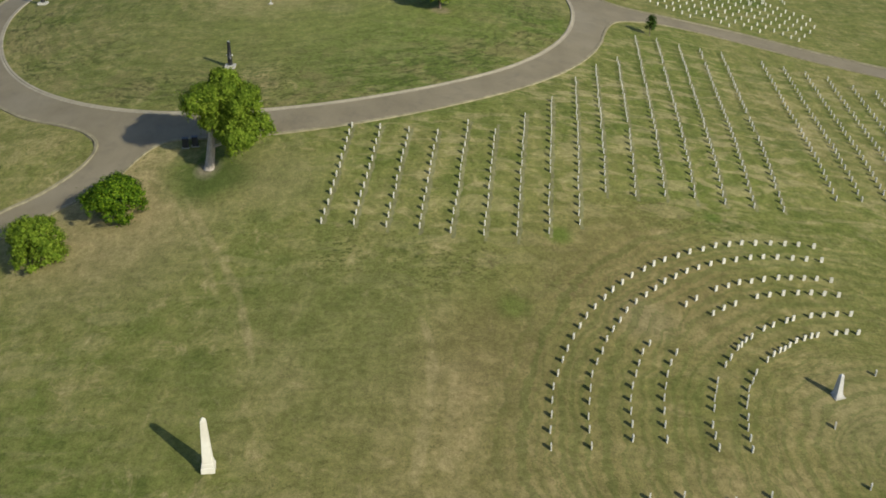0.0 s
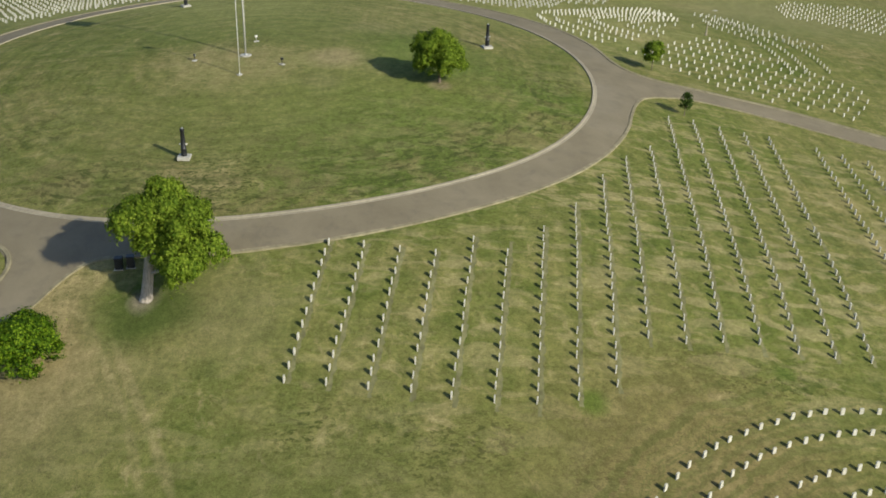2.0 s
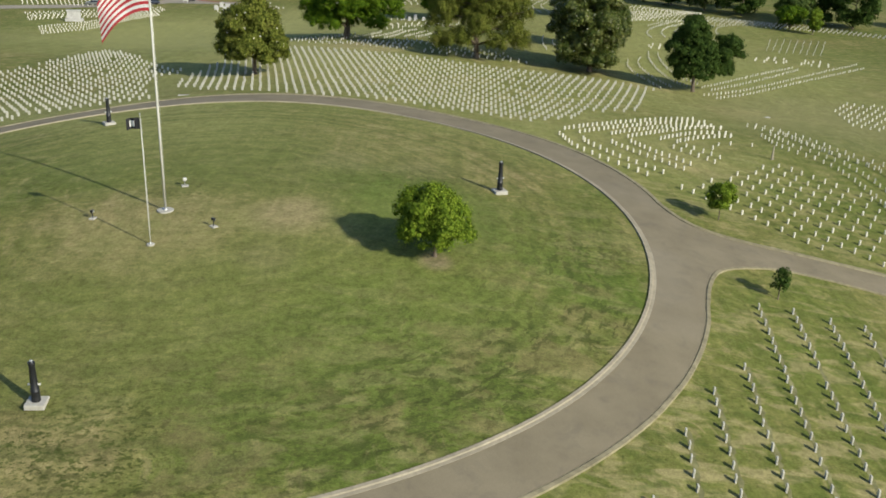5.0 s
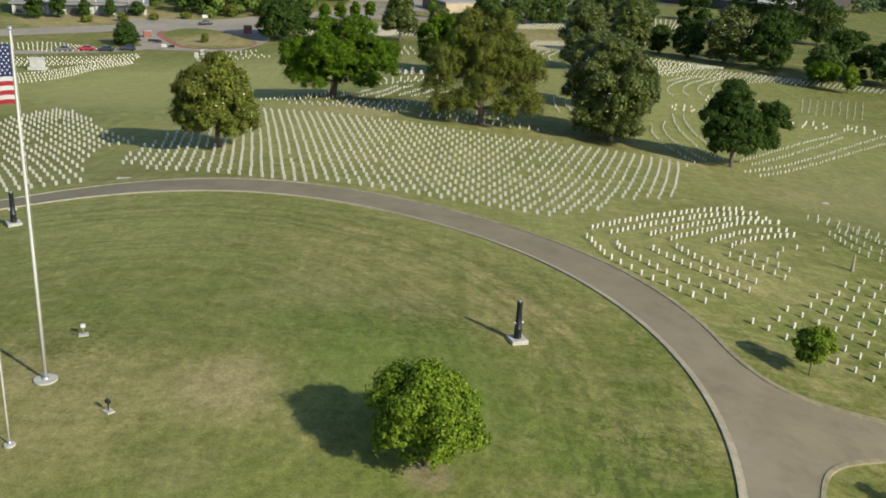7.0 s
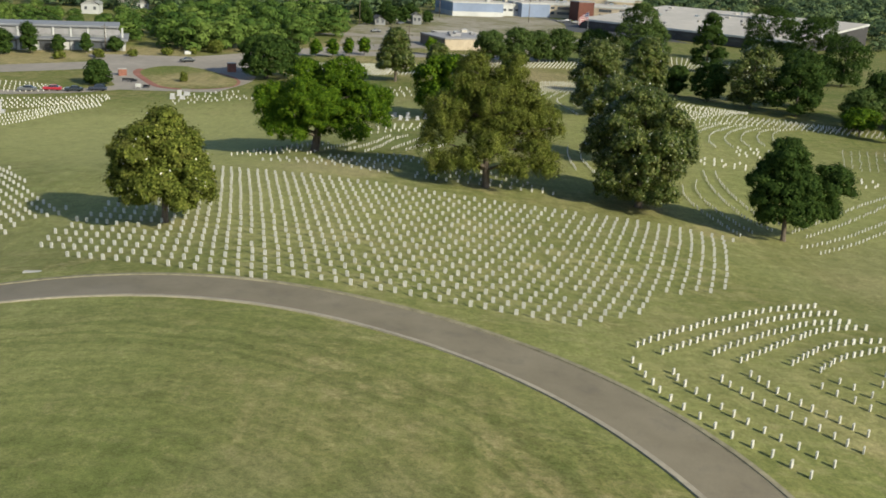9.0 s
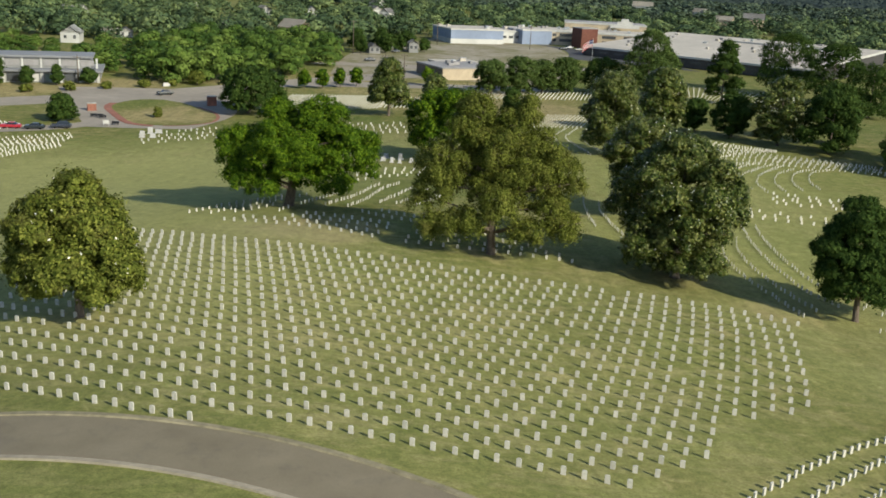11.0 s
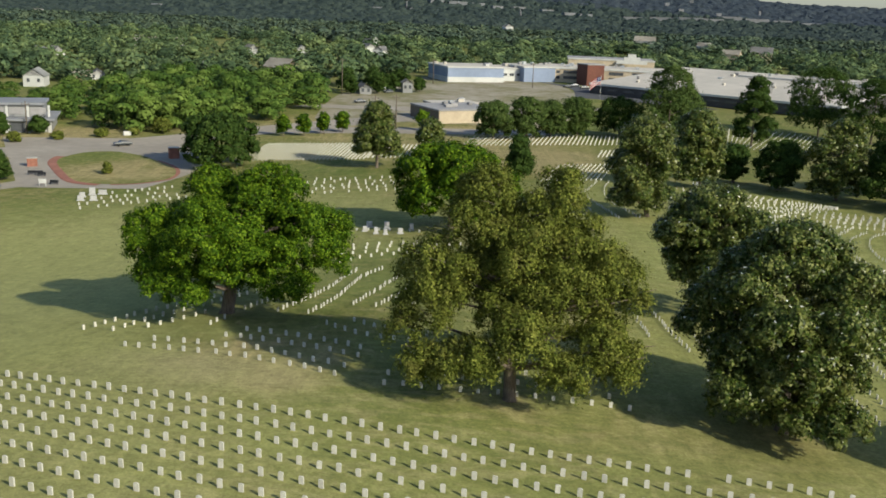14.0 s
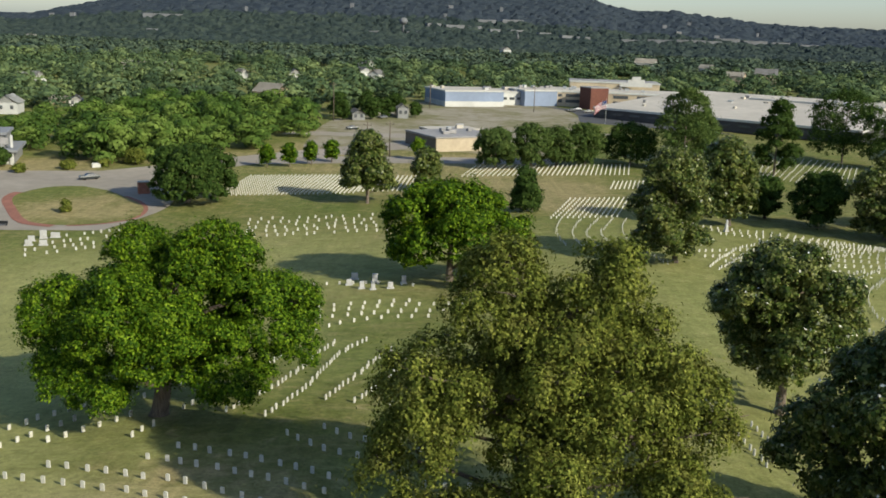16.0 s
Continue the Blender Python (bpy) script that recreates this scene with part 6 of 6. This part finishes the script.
hall("warehouse", 8.0, 672.0, 30, 30, 7.4, 20, WALL_BLUE, ROOF_PALE, "large blue-grey warehouse with a white base", 0.6, 0, 5, WALL_WHITE)
hall("workshop", 27.5, 686.0, 12, 26, 6.4, 20, WALL_WHITE, ROOF_PALE, "pale workshop with dark loading bays", 0.5, 3, 3)
hall("garage_building", 41.5, 686.0, 18, 26, 7.6, 22, WALL_BLUE, ROOF_PALE, "blue-grey garage with a tall door", 0.6, 0, 4)
hall("store", 57.0, 692.0, 14, 26, 7.4, 16, WALL_BEIGE, ROOF_PALE, "beige store building with a canopy", 0.8, 2, 2)
hall("stair_tower", 71.5, 668.0, 10, 10, 10.5, 24, WALL_RUST, ROOF_GREY, "rust-brown cube of a stair tower", 0.0, 0, 0)
# near-black walls hold the shade that the factory front stands in
hall("factory", 137.0, 616.0, 116, 86, 4.8, -42, WALL_DARK, ROOF_PALE, "vast low factory under a pale flat roof", 0.9, 14, 26, None, 5.5)
hall("factory_annex", 172.0, 634.0, 60, 30, 9.6, -42, WALL_BEIGE, ROOF_PALE, "raised pale roof over part of the factory", 0.8, 0, 6)
hall("factory_wing", 82.0, 690.0, 70, 30, 7.6, -8, WALL_BEIGE, ROOF_PALE, "beige wing beside the factory with a pale roof", 0.9, 6, 8)
hall("gabled_hall", 92.0, 735.0, 48, 26, 10.5, -6, WALL_BEIGE, ROOF_GREY, "long hall with a grey roof behind the factory", 0.8, 0, 2)
root = empty("gable_front", 101.0, 716.0, gz(101, 716) + 8.6, -6)
tagged(root, "stepped white gable on the hall front", "gable")
for w, z in ((17, 0), (9, 2.2), (4.5, 3.8)):
    part("step", box_bm(w, 0.8, 2.2 if z == 0 else 1.6, (0, 0, z), 0.05), WALL_WHITE, root)


HOUSES = []


def house(x, y, turn, w, d, h, wall, roof, label):
    HOUSES.append((x, y))
    root = empty("house", x, y, gz(x, y) - 0.2, turn)
    tagged(root, label, "house", "houses in the town")
    part("wall", box_bm(w, d, h, (0, 0, 0), 0.03), wall, root)
    bm = bmesh.new()
    e, r = 0.5, w * 0.36
    pts = [(-w / 2 - e, h - 0.25), (0, h + r), (w / 2 + e, h - 0.25)]
    f = [[bm.verts.new((px, s * (d / 2 + e), pz)) for px, pz in pts] for s in (-1, 1)]
    for a, b in ((0, 1), (1, 2)):
        bm.faces.new((f[0][a], f[0][b], f[1][b], f[1][a]))
    bmesh.ops.solidify(bm, geom=bm.faces[:], thickness=0.25)
    part("roof", bm, roof, root)
    for s in (-1, 1):
        bm = bmesh.new()
        bm.faces.new([bm.verts.new((px, s * d / 2, pz)) for px, pz in ((-w / 2, h - 0.02), (w / 2, h - 0.02), (0, h + r - 0.3))])
        bmesh.ops.solidify(bm, geom=bm.faces[:], thickness=0.1)
        part("gable", bm, wall, root)
    for k in (-0.25, 0.25):
        part("window", box_bm(1.1, 0.15, 1.4, (k * w, -d / 2, h * 0.45), 0.02), GLASS, root)
    return root


for x, y, turn, w, d, h, wall, roof, label in (
    (-164, 556, 12, 7.6, 12, 4.4, WALL_WHITE, WALL_WHITE, "white gabled chapel-like house among trees"), (-219, 703, 70, 10, 14, 4.2, WALL_WHITE, ROOF_GREY, "grey-roofed house among trees"),
    (-84, 658, 60, 11, 14, 4.4, WALL_BEIGE, ROOF_PALE, "pale-roofed house behind the wood"), (-74, 682, 15, 8, 10, 3.6, WALL_WHITE, ROOF_GREY, "white house with a grey roof"),
    (-36, 577, 20, 5, 7, 2.8, WALL_GREY, ROOF_GREY, "small weathered pale house by the street"), (-18.5, 591, 10, 4.2, 6, 4.6, WALL_GREY, ROOF_PALE, "narrow tall pale house by the yard"),
    (-162, 599, 75, 5, 8, 2.2, WALL_BEIGE, ROOF_PALE, "low pale shed among trees"), (-153, 593, 20, 6, 8, 2.6, WALL_WHITE, ROOF_GREY, "small grey-roofed house among trees"),
    (-62, 905, 30, 9, 13, 4.4, WALL_WHITE, ROOF_GREY, "white house half hidden by trees"), (-50, 880, -20, 8, 12, 4.2, WALL_WHITE, ROOF_GREY, "white house half hidden by trees"), (-70, 1040, 40, 10, 12, 5, WALL_WHITE, ROOF_GREY, "white house half hidden by trees"),
    (-226, 900, 80, 9, 18, 4.0, WALL_WHITE, ROOF_PALE, "long white house half hidden by trees"), (-206, 905, 80, 8, 11, 3.8, WALL_WHITE, ROOF_PALE, "white house half hidden by trees"), (-128, 800, 30, 9, 11, 5.0, WALL_WHITE, ROOF_PALE, "white house half hidden by trees"),
    (-118, 640, 0, 9, 12, 3.6, WALL_DARK, ROOF_GREY, "dark house half hidden by trees"), (-101, 838, 15, 8, 10, 4.6, WALL_WHITE, ROOF_GREY, "white house half hidden by trees"),
    (194, 1152, 70, 12, 20, 11, WALL_WHITE, ROOF_PALE, "pale-roofed house beyond the factory"), (240, 1100, 50, 9, 12, 9.5, WALL_WHITE, ROOF_PALE, "pale-roofed house beyond the factory"), (258, 985, 72, 13, 17, 9, WALL_BEIGE, ROOF_GREY, "grey-roofed hall beyond the factory"), (226, 960, 60, 9, 14, 8, WALL_BEIGE, ROOF_PALE, "pale-roofed house beyond the factory"),
    (86, 1655, 20, 12, 14, 11.0, WALL_WHITE, ROOF_PALE, "tall white house far off in the trees"), (-630, 1680, 60, 14, 22, 6, WALL_WHITE, ROOF_PALE, "white house far off in the trees"),
):
    house(x, y, turn, w, d, h, wall, roof, label)
LOTS = [[(-42, 470), (70, 470), (110, 545), (205, 585), (230, 620), (170, 715), (100, 735), (-10, 712), (-14, 640), (-38, 600), (-52, 560)], [(-140, 420), (-98, 432), (-104, 462), (-150, 452)]]
# pale works and stores at the foot of the ridge, long and low
for x, y, w, h, turn in ((-36, 2552, 46, 9, 20), (15, 2546, 60, 8, 15), (62, 2540, 44, 10, 15), (108, 2514, 34, 9, 20), (165, 2522, 60, 9, 20), (225, 2504, 40, 8, 20), (275, 2468, 44, 8, 20), (308, 2444, 40, 12, 10),
                         (95, 2640, 60, 13, 5), (160, 2660, 70, 13, 5), (-164, 2387, 30, 8, 0), (-76, 2400, 44, 7, 0), (-41, 2401, 34, 6, 0),
                         (430, 2490, 70, 12, 0), (500, 2510, 80, 13, -5), (580, 2545, 90, 13, -5), (640, 2570, 50, 11, 0), (700, 2650, 70, 14, 0), (765, 2650, 80, 13, 0), (830, 2655, 60, 11, 0), (885, 2610, 60, 12, 0), (-614, 2236, 24, 12, 0), (-690, 2590, 130, 9, 10)):
    ob = hall("town_block", x, y, w * 0.75, 18, h * 0.35 + 6.5, turn, FAR_WALL, FAR_ROOF, "long pale building far off below the ridge")
    ob.location.z = gz(x, y) + hill(x, y) + 0.5
ob = empty("water_tower", -102, 2435, gz(-102, 2435) + hill(-102, 2435))
tagged(ob, "pale water tower above the far trees", "water tower")
part("stem", lathe_bm([(3, 0), (2, 18), (2.5, 22)], 12), FAR_WALL, ob)
part("tank", lathe_bm([(2, 20), (8, 24), (10, 29), (8, 34), (1, 37)], 16), FAR_WALL, ob)
ob = empty("steeple", 150, 2312, gz(150, 2312) + hill(150, 2312))
tagged(ob, "slender white church steeple far off", "steeple")
part("tower", box_bm(5, 5, 12, (0, 0, 0), 0.1), FAR_WALL, ob)
part("spire", lathe_bm([(3.5, 12), (1.6, 20), (0.2, 30)], 8), FAR_WALL, ob)

# open ground of the yards
sheet = lambda pts_l, pts_r, lift, mat, label: tagged(strip("yard", resample(smooth_line(pts_l, 4), 40), resample(smooth_line(pts_r, 4), 40), lift, mat, 8), label, "yard", "", "structure")
YARD = yard_material()
sheet([(-44, 486), (-46, 530), (-44, 575), (-30, 625), (-8, 690)], [(36, 486), (44, 520), (52, 560), (58, 620), (52, 690)], 0.05, YARD, "dusty gravel and dry grass yard round the depot")
sheet([(56, 600), (58, 645), (40, 684)], [(112, 570), (96, 610), (72, 650)], 0.06, plain("dark_asphalt", (0.07, 0.07, 0.072), 0.9, 0, 0.1, 0.5), "dark asphalt car park by the factory")
sheet([(-52, 528), (-30, 530), (-12, 534)], [(-56, 518), (-30, 519), (-10, 521)], 0.06, LOT, "worn asphalt street behind the depot")
sheet([(-60, 458), (-20, 470), (30, 478)], [(-52, 447), (-14, 457), (34, 466)], 0.055, LOT, "worn asphalt lane behind the graves")


def pole(x, y, h):
    root = empty("utility_pole", x, y, gz(x, y) - 0.2)
    tagged(root, "tall wooden utility pole with a crossarm", "pole", "utility poles")
    part("post", lathe_bm([(0.2, 0), (0.13, h), (0.1, h + 0.05)], 8), BARK, root)
    part("crossarm", box_bm(2.4, 0.14, 0.16, (0, 0, h - 0.9), 0.01), BARK, root)
    for k in (-1, 0, 1):
        part("insulator", lathe_bm([(0.06, h - 0.74), (0.08, h - 0.6), (0.04, h - 0.5)], 6, (k, 0, 0)), GLASS, root)


for x, y, h in ((-114.5, 431.0, 9.0), (-44.0, 568.0, 15.0), (-23.0, 470.0, 10.0), (-16.5, 470.0, 10.5), (-8.0, 640.0, 12.0), (40.0, 640.0, 12.0)):
    pole(x, y, h)
for x, y, t, p in ((62, 655, 20, "navy"), (58, 648, 25, "dark"), (66, 646, 15, "grey"), (96, 600, 10, "white"), (-30, 600, 60, "white"), (-26, 585, 50, "grey"), (-34, 540, 30, "dark")):
    car(x, y, t, PAINTS[p], "parked car in a works yard")


def trailer(x, y, turn):
    root = empty("box_trailer", x, y, gz(x, y), turn)
    tagged(root, "white box trailer parked in the factory yard", "trailer", "trailers")
    part("body", box_bm(12, 2.6, 2.7, (0, 0, 1.1), 0.06), WALL_WHITE, root)
    part("chassis", box_bm(11, 2.0, 0.3, (0, 0, 0.8), 0.03), WALL_DARK, root)
    for sx in (-4.2, -3.0, 4.0):
        for sy in (-1.0, 1.0):
            part("wheel", tube_bm([(sx, sy - 0.15, 0.5), (sx, sy + 0.15, 0.5)], [0.5, 0.5], 12), TYRE, root)


flagstaff(66.0, 596.3, 10.5, 0.06, "stripes", "white flagpole with a striped flag in the works car park")
trailer(84, 634, -10)
trailer(98, 628, -12)


# ---- woods and hills ----
def wood_templates(kinds, leaves, size, seed, even):
    """Crowns of leaf sprays, one metre high and wide, to be scaled."""
    out = []
    r = np.random.default_rng(seed)
    for k in range(kinds):
        n = 9 + k % 4
        L = []
        for i in range(n):
            a, h = 2.4 * i + k, (i + 0.6) / n
            e = math.sin(math.pi * (0.2 + 0.72 * h)) * 0.31
            L.append((e * math.cos(a), e * math.sin(a), 0.16 + 0.66 * h, 0.23 * r.uniform(0.7, 1.25), 0.16 * r.uniform(0.8, 1.25)))
        P, N = skin(L, leaves, r, 0.25, 0.75)
        out.append(leaf_quads(P, N * even + np.array([0, 0, 0.3]), size, r, 0.0, True))
    return out


def wood(name, spots, templates, material, label):
    """Trees of a far wood: (x, y, height, width), joined."""
    r = random.Random(len(spots))
    out = []
    for x, y, h, w in spots:
        t = templates[r.randrange(len(templates))]
        a = r.uniform(0, 6.28)
        c, s = math.cos(a), math.sin(a)
        rot = np.array([[c * w, -s * w, 0], [s * w, c * w, 0], [0, 0, h]])
        out.append(t @ rot.T + np.array([x, y, gz(x, y) + hill(x, y) - 0.1 * h]))
    tagged(quads_object(name, np.concatenate(out), material), label, "woods", "", "stuff")


def build_hills():
    xs, ys = np.arange(-2600, 2601, 40.0), np.arange(1900, 3901, 40.0)
    V = [(x, y, gz(x, y) + hill(x, y) - 1.5 if y > 1901 else gz(x, y) - 3) for y in ys for x in xs]
    n = len(xs)
    F = [(j * n + i, j * n + i + 1, (j + 1) * n + i + 1, (j + 1) * n + i) for j in range(len(ys) - 1) for i in range(n - 1)]
    # blue-grey base colour holds the distance haze over the ridge
    m = Mat("hazed_woodland", 1.0, 0, 0.0)
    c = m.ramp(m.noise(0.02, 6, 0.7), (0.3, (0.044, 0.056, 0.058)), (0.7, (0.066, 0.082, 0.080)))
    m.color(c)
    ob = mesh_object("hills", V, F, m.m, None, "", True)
    tagged(ob, "long wooded ridge on the horizon, tinted blue-grey for haze", "hills", "", "structure")


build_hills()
# ridge to mid-valley leaves blued and greyed: distance haze put into their colour
HAZED_HILL_LEAF = canopy_material("hazed_leaf_hill", (0.022, 0.030, 0.039), (0.029, 0.039, 0.047), (0.038, 0.049, 0.055))
HAZED_TOWN_LEAF = canopy_material("hazed_leaf_town", (0.013, 0.021, 0.021), (0.020, 0.031, 0.028), (0.034, 0.047, 0.037))
HAZED_VALLEY_LEAF = canopy_material("hazed_leaf_valley", (0.030, 0.048, 0.036), (0.050, 0.075, 0.048), (0.095, 0.122, 0.066))
HAZED_MID_LEAF = canopy_material("hazed_leaf_mid", (0.032, 0.056, 0.026), (0.064, 0.100, 0.042), (0.140, 0.180, 0.066))
BELT_LEAF = canopy_material("leaf_belt", (0.022, 0.050, 0.007), (0.056, 0.100, 0.014), (0.118, 0.168, 0.032))
rng = random.Random(9)
near_t, mid_t, far_t = wood_templates(7, 1500, 0.044, 1, 2.4), wood_templates(8, 430, 0.070, 2, 2.8), wood_templates(8, 80, 0.16, 3, 2.8)


def canopy(name, y0, y1, cell, crown, low, high, material, label, bare=()):
    """A far wood as one sheet of rounded crowns, uneven in height and spacing."""
    r = np.random.default_rng(int(y0))
    half = 0.53 * (y1 - 150)
    xs, ys = np.arange(-half, half + cell, cell), np.arange(y0, y1 + cell, cell)
    X, Y = np.meshgrid(xs, ys)
    nx, ny = int(2 * half / crown) + 4, int((y1 - y0) / crown) + 4
    px, py = (r.random((ny, nx)) - 0.5) * 0.9, (r.random((ny, nx)) - 0.5) * 0.9
    tall, wide = r.uniform(low, high, (ny, nx)) * (r.random((ny, nx)) > 0.12), crown * r.uniform(0.5, 0.82, (ny, nx))
    ci, cj = np.floor((X + half) / crown).astype(int) + 1, np.floor((Y - y0) / crown).astype(int) + 1
    Z = np.full(X.shape, 0.0)
    for di in (-1, 0, 1):
        for dj in (-1, 0, 1):
            i, j = np.clip(ci + di, 0, nx - 1), np.clip(cj + dj, 0, ny - 1)
            cx, cy = (i - 0.5 + px[j, i]) * crown - half, (j - 0.5 + py[j, i]) * crown + y0
            q = ((X - cx) ** 2 + (Y - cy) ** 2) / wide[j, i] ** 2
            Z = np.maximum(Z, tall[j, i] * np.sqrt(np.clip(1 - q, 0, 1)) ** 0.8)
    Z = Z + r.normal(0, 0.05 * high, Z.shape)
    Z[:2] = -2
    X, Y = X + r.normal(0, 0.18 * cell, X.shape), Y + r.normal(0, 0.18 * cell, X.shape)
    land = np.array([[hill(x, y) for x in xs] for y in ys]) + ground(X, Y)
    n = len(xs)
    V = np.stack([X, Y, Z + land - 0.6], -1).reshape(-1, 3)
    idx = np.arange(V.shape[0]).reshape(-1, n)
    F = np.stack([idx[:-1, :-1], idx[:-1, 1:], idx[1:, 1:], idx[1:, :-1]], -1).reshape(-1, 4)
    keep = np.abs(X[:-1, :-1]).ravel() < 0.53 * (Y[:-1, :-1].ravel() - 150) + 30
    tagged(mesh_object(name, V.tolist(), F[keep].tolist(), material), label, "woods", "", "stuff")

BELT = [(-150, 452), (-104, 462), (-98, 440), (-86, 441), (-70, 452), (-52, 478), (-46, 520), (-50, 565), (-90, 590), (-150, 570)]
spots = []
for k in range(4000):
    x, y = rng.uniform(-230, 10), rng.uniform(430, 620)
    if len(spots) < 150 and (inside(x, y, BELT) or (x < -135 and 470 < y < 540)) and all(math.hypot(x - a, y - b) > 6.5 for a, b, _, _ in spots):
        h = rng.uniform(7, 14.5) if x > -120 else rng.uniform(4.5, 8.0)
        if x < -115 and (y > 548 or (y > 500 and abs(x + 3 + 0.417 * (y - 170)) < 9)):
            continue
        spots.append((x, y, h, min(14, h * rng.uniform(0.95, 1.4))))
wood("woods", spots, near_t, BELT_LEAF, "green belt of broadleaf trees beside the street")
spots = []
while len(spots) < 760:
    y = 575 + (1120 - 575) * rng.random() ** 1.1
    x = rng.uniform(-0.51, 0.51) * (y - 150)
    if any(inside(x, y, p) for p in LOTS) or any(math.hypot(x - a, y - b) < 7 or (abs(x - a * (y + 1) / b) < 6 and 0 < b - y < 22) for a, b in HOUSES):
        continue
    h = rng.uniform(6.5, 15)
    spots.append((x, y, h, h * rng.uniform(1.0, 1.5)))
wood("woods", spots, mid_t, HAZED_MID_LEAF, "tree-filled town across the valley, leaf colours tinted for haze")
spots = []
while len(spots) < 3600:
    y = 1080 + 640 * rng.random()
    x = rng.uniform(-0.51, 0.51) * (y - 150)
    if noise.noise((x * 0.006, y * 0.006, 1.0)) < -0.32:
        continue
    h = rng.uniform(6, 13) + 4 * noise.noise((x * 0.011, y * 0.011, 5.0))
    spots.append((x, y, h, h * rng.uniform(1.1, 1.7)))
wood("woods", spots, far_t, HAZED_VALLEY_LEAF, "tree-filled town across the valley, leaf colours tinted for haze")
canopy("woods", 1690, 2660, 6.5, 17.0, 4, 15, HAZED_TOWN_LEAF, "far tree canopy on the valley floor, tinted for haze")
canopy("woods", 2630, 3330, 9.0, 24.0, 4, 12, HAZED_HILL_LEAF, "woods on the ridge, tinted blue-grey for haze")
rng = random.Random(21)
for k in range(15):
    a, y = rng.uniform(-22, 23), rng.uniform(2600, 2950)
    x = math.tan(radians(a)) * (y - 190)
    root = hall("hill_house", x, y, rng.uniform(6, 14), 12, rng.uniform(14, 18), rng.uniform(-20, 20), FAR_WALL, FAR_ROOF, "pale building on the wooded ridge")
    root.location.z = gz(x, y) + hill(x, y) - 2
# young street trees by the lane
for k, (x, y) in enumerate(((-46.8, 442.4), (-41.3, 444.8), (-36.2, 449.6), (-31.4, 455.0), (-8.0, 466.0))):
    tree("street_tree", x, y, 6.0, 4.2, 1.3, "egg", LEAF_OAK, "young round-headed street tree by the lane", 2500, 0.42, 18, (0, 0), 0.12, 80 + k, 0, 0, 0.2, 5)
# scrub along the verge, and trees before the civic building
for k, (x, y, h, w) in enumerate(((-112.0, 417.5, 2.6, 3.4), (-103.5, 424.0, 1.8, 3.2), (-94.0, 430.5, 2.4, 3.8), (-80.5, 440.5, 4.2, 6.0), (-72.0, 446.0, 2.6, 4.0), (-122.0, 411.0, 2.2, 3.6), (-64.5, 455.0, 3.0, 4.6), (-87.0, 436.0, 1.8, 2.8))):
    tree("shrub", x, y, h, w, 0.2, "broad", LEAF_OLIVE, "scrubby olive bush on the dry verge", 1800, 0.34, 12, (0, 0), 0.08, 120 + k, 0, 0, 0.24, 4, 0.8, "shrub", 0.5)
for k, (x, y, h, w) in enumerate(((-134.5, 419.0, 9.5, 6.0), (-127.0, 423.5, 5.5, 4.2), (-111.5, 431.5, 4.6, 5.0), (-141.0, 415.0, 7.5, 6.5), (-119.0, 426.0, 6.2, 3.6))):
    tree("oak_tree", x, y, h, w, 0.8, "egg", LEAF_WOOD, "leafy green tree before the pale building", 4500, 0.40, 18, (0, 0), 0.15, 140 + k, 0, 0, 0.2, 5, 0.8, "tree", 0.7)
root = empty("utility_box", -88.5, 434.5, gz(-88.5, 434.5), 30)
tagged(root, "white utility box on the dry verge", "box")
part("body", box_bm(2.0, 0.9, 1.1, (0, 0, 0), 0.03), WHITE, root)
part("door", box_bm(0.8, 0.06, 0.9, (-0.45, -0.47, 0.1), 0.01), WHITE, root)
# trees round the small houses by the yard
for k, (x, y, h, w) in enumerate(((-41, 572, 8, 7), (-30, 580, 9, 8), (-25, 590, 8, 7), (-13, 594, 6, 5), (-44, 584, 10, 9), (-22, 602, 9, 9), (-33, 598, 10, 10))):
    tree("oak_tree", x, y, h, w, 0.8, "egg", LEAF_WOOD, "leafy green tree beside a small house", 3500, 0.45, 16, (0, 0), 0.15, 160 + k, 0, 0, 0.2, 5, 0.8, "tree", 0.8)
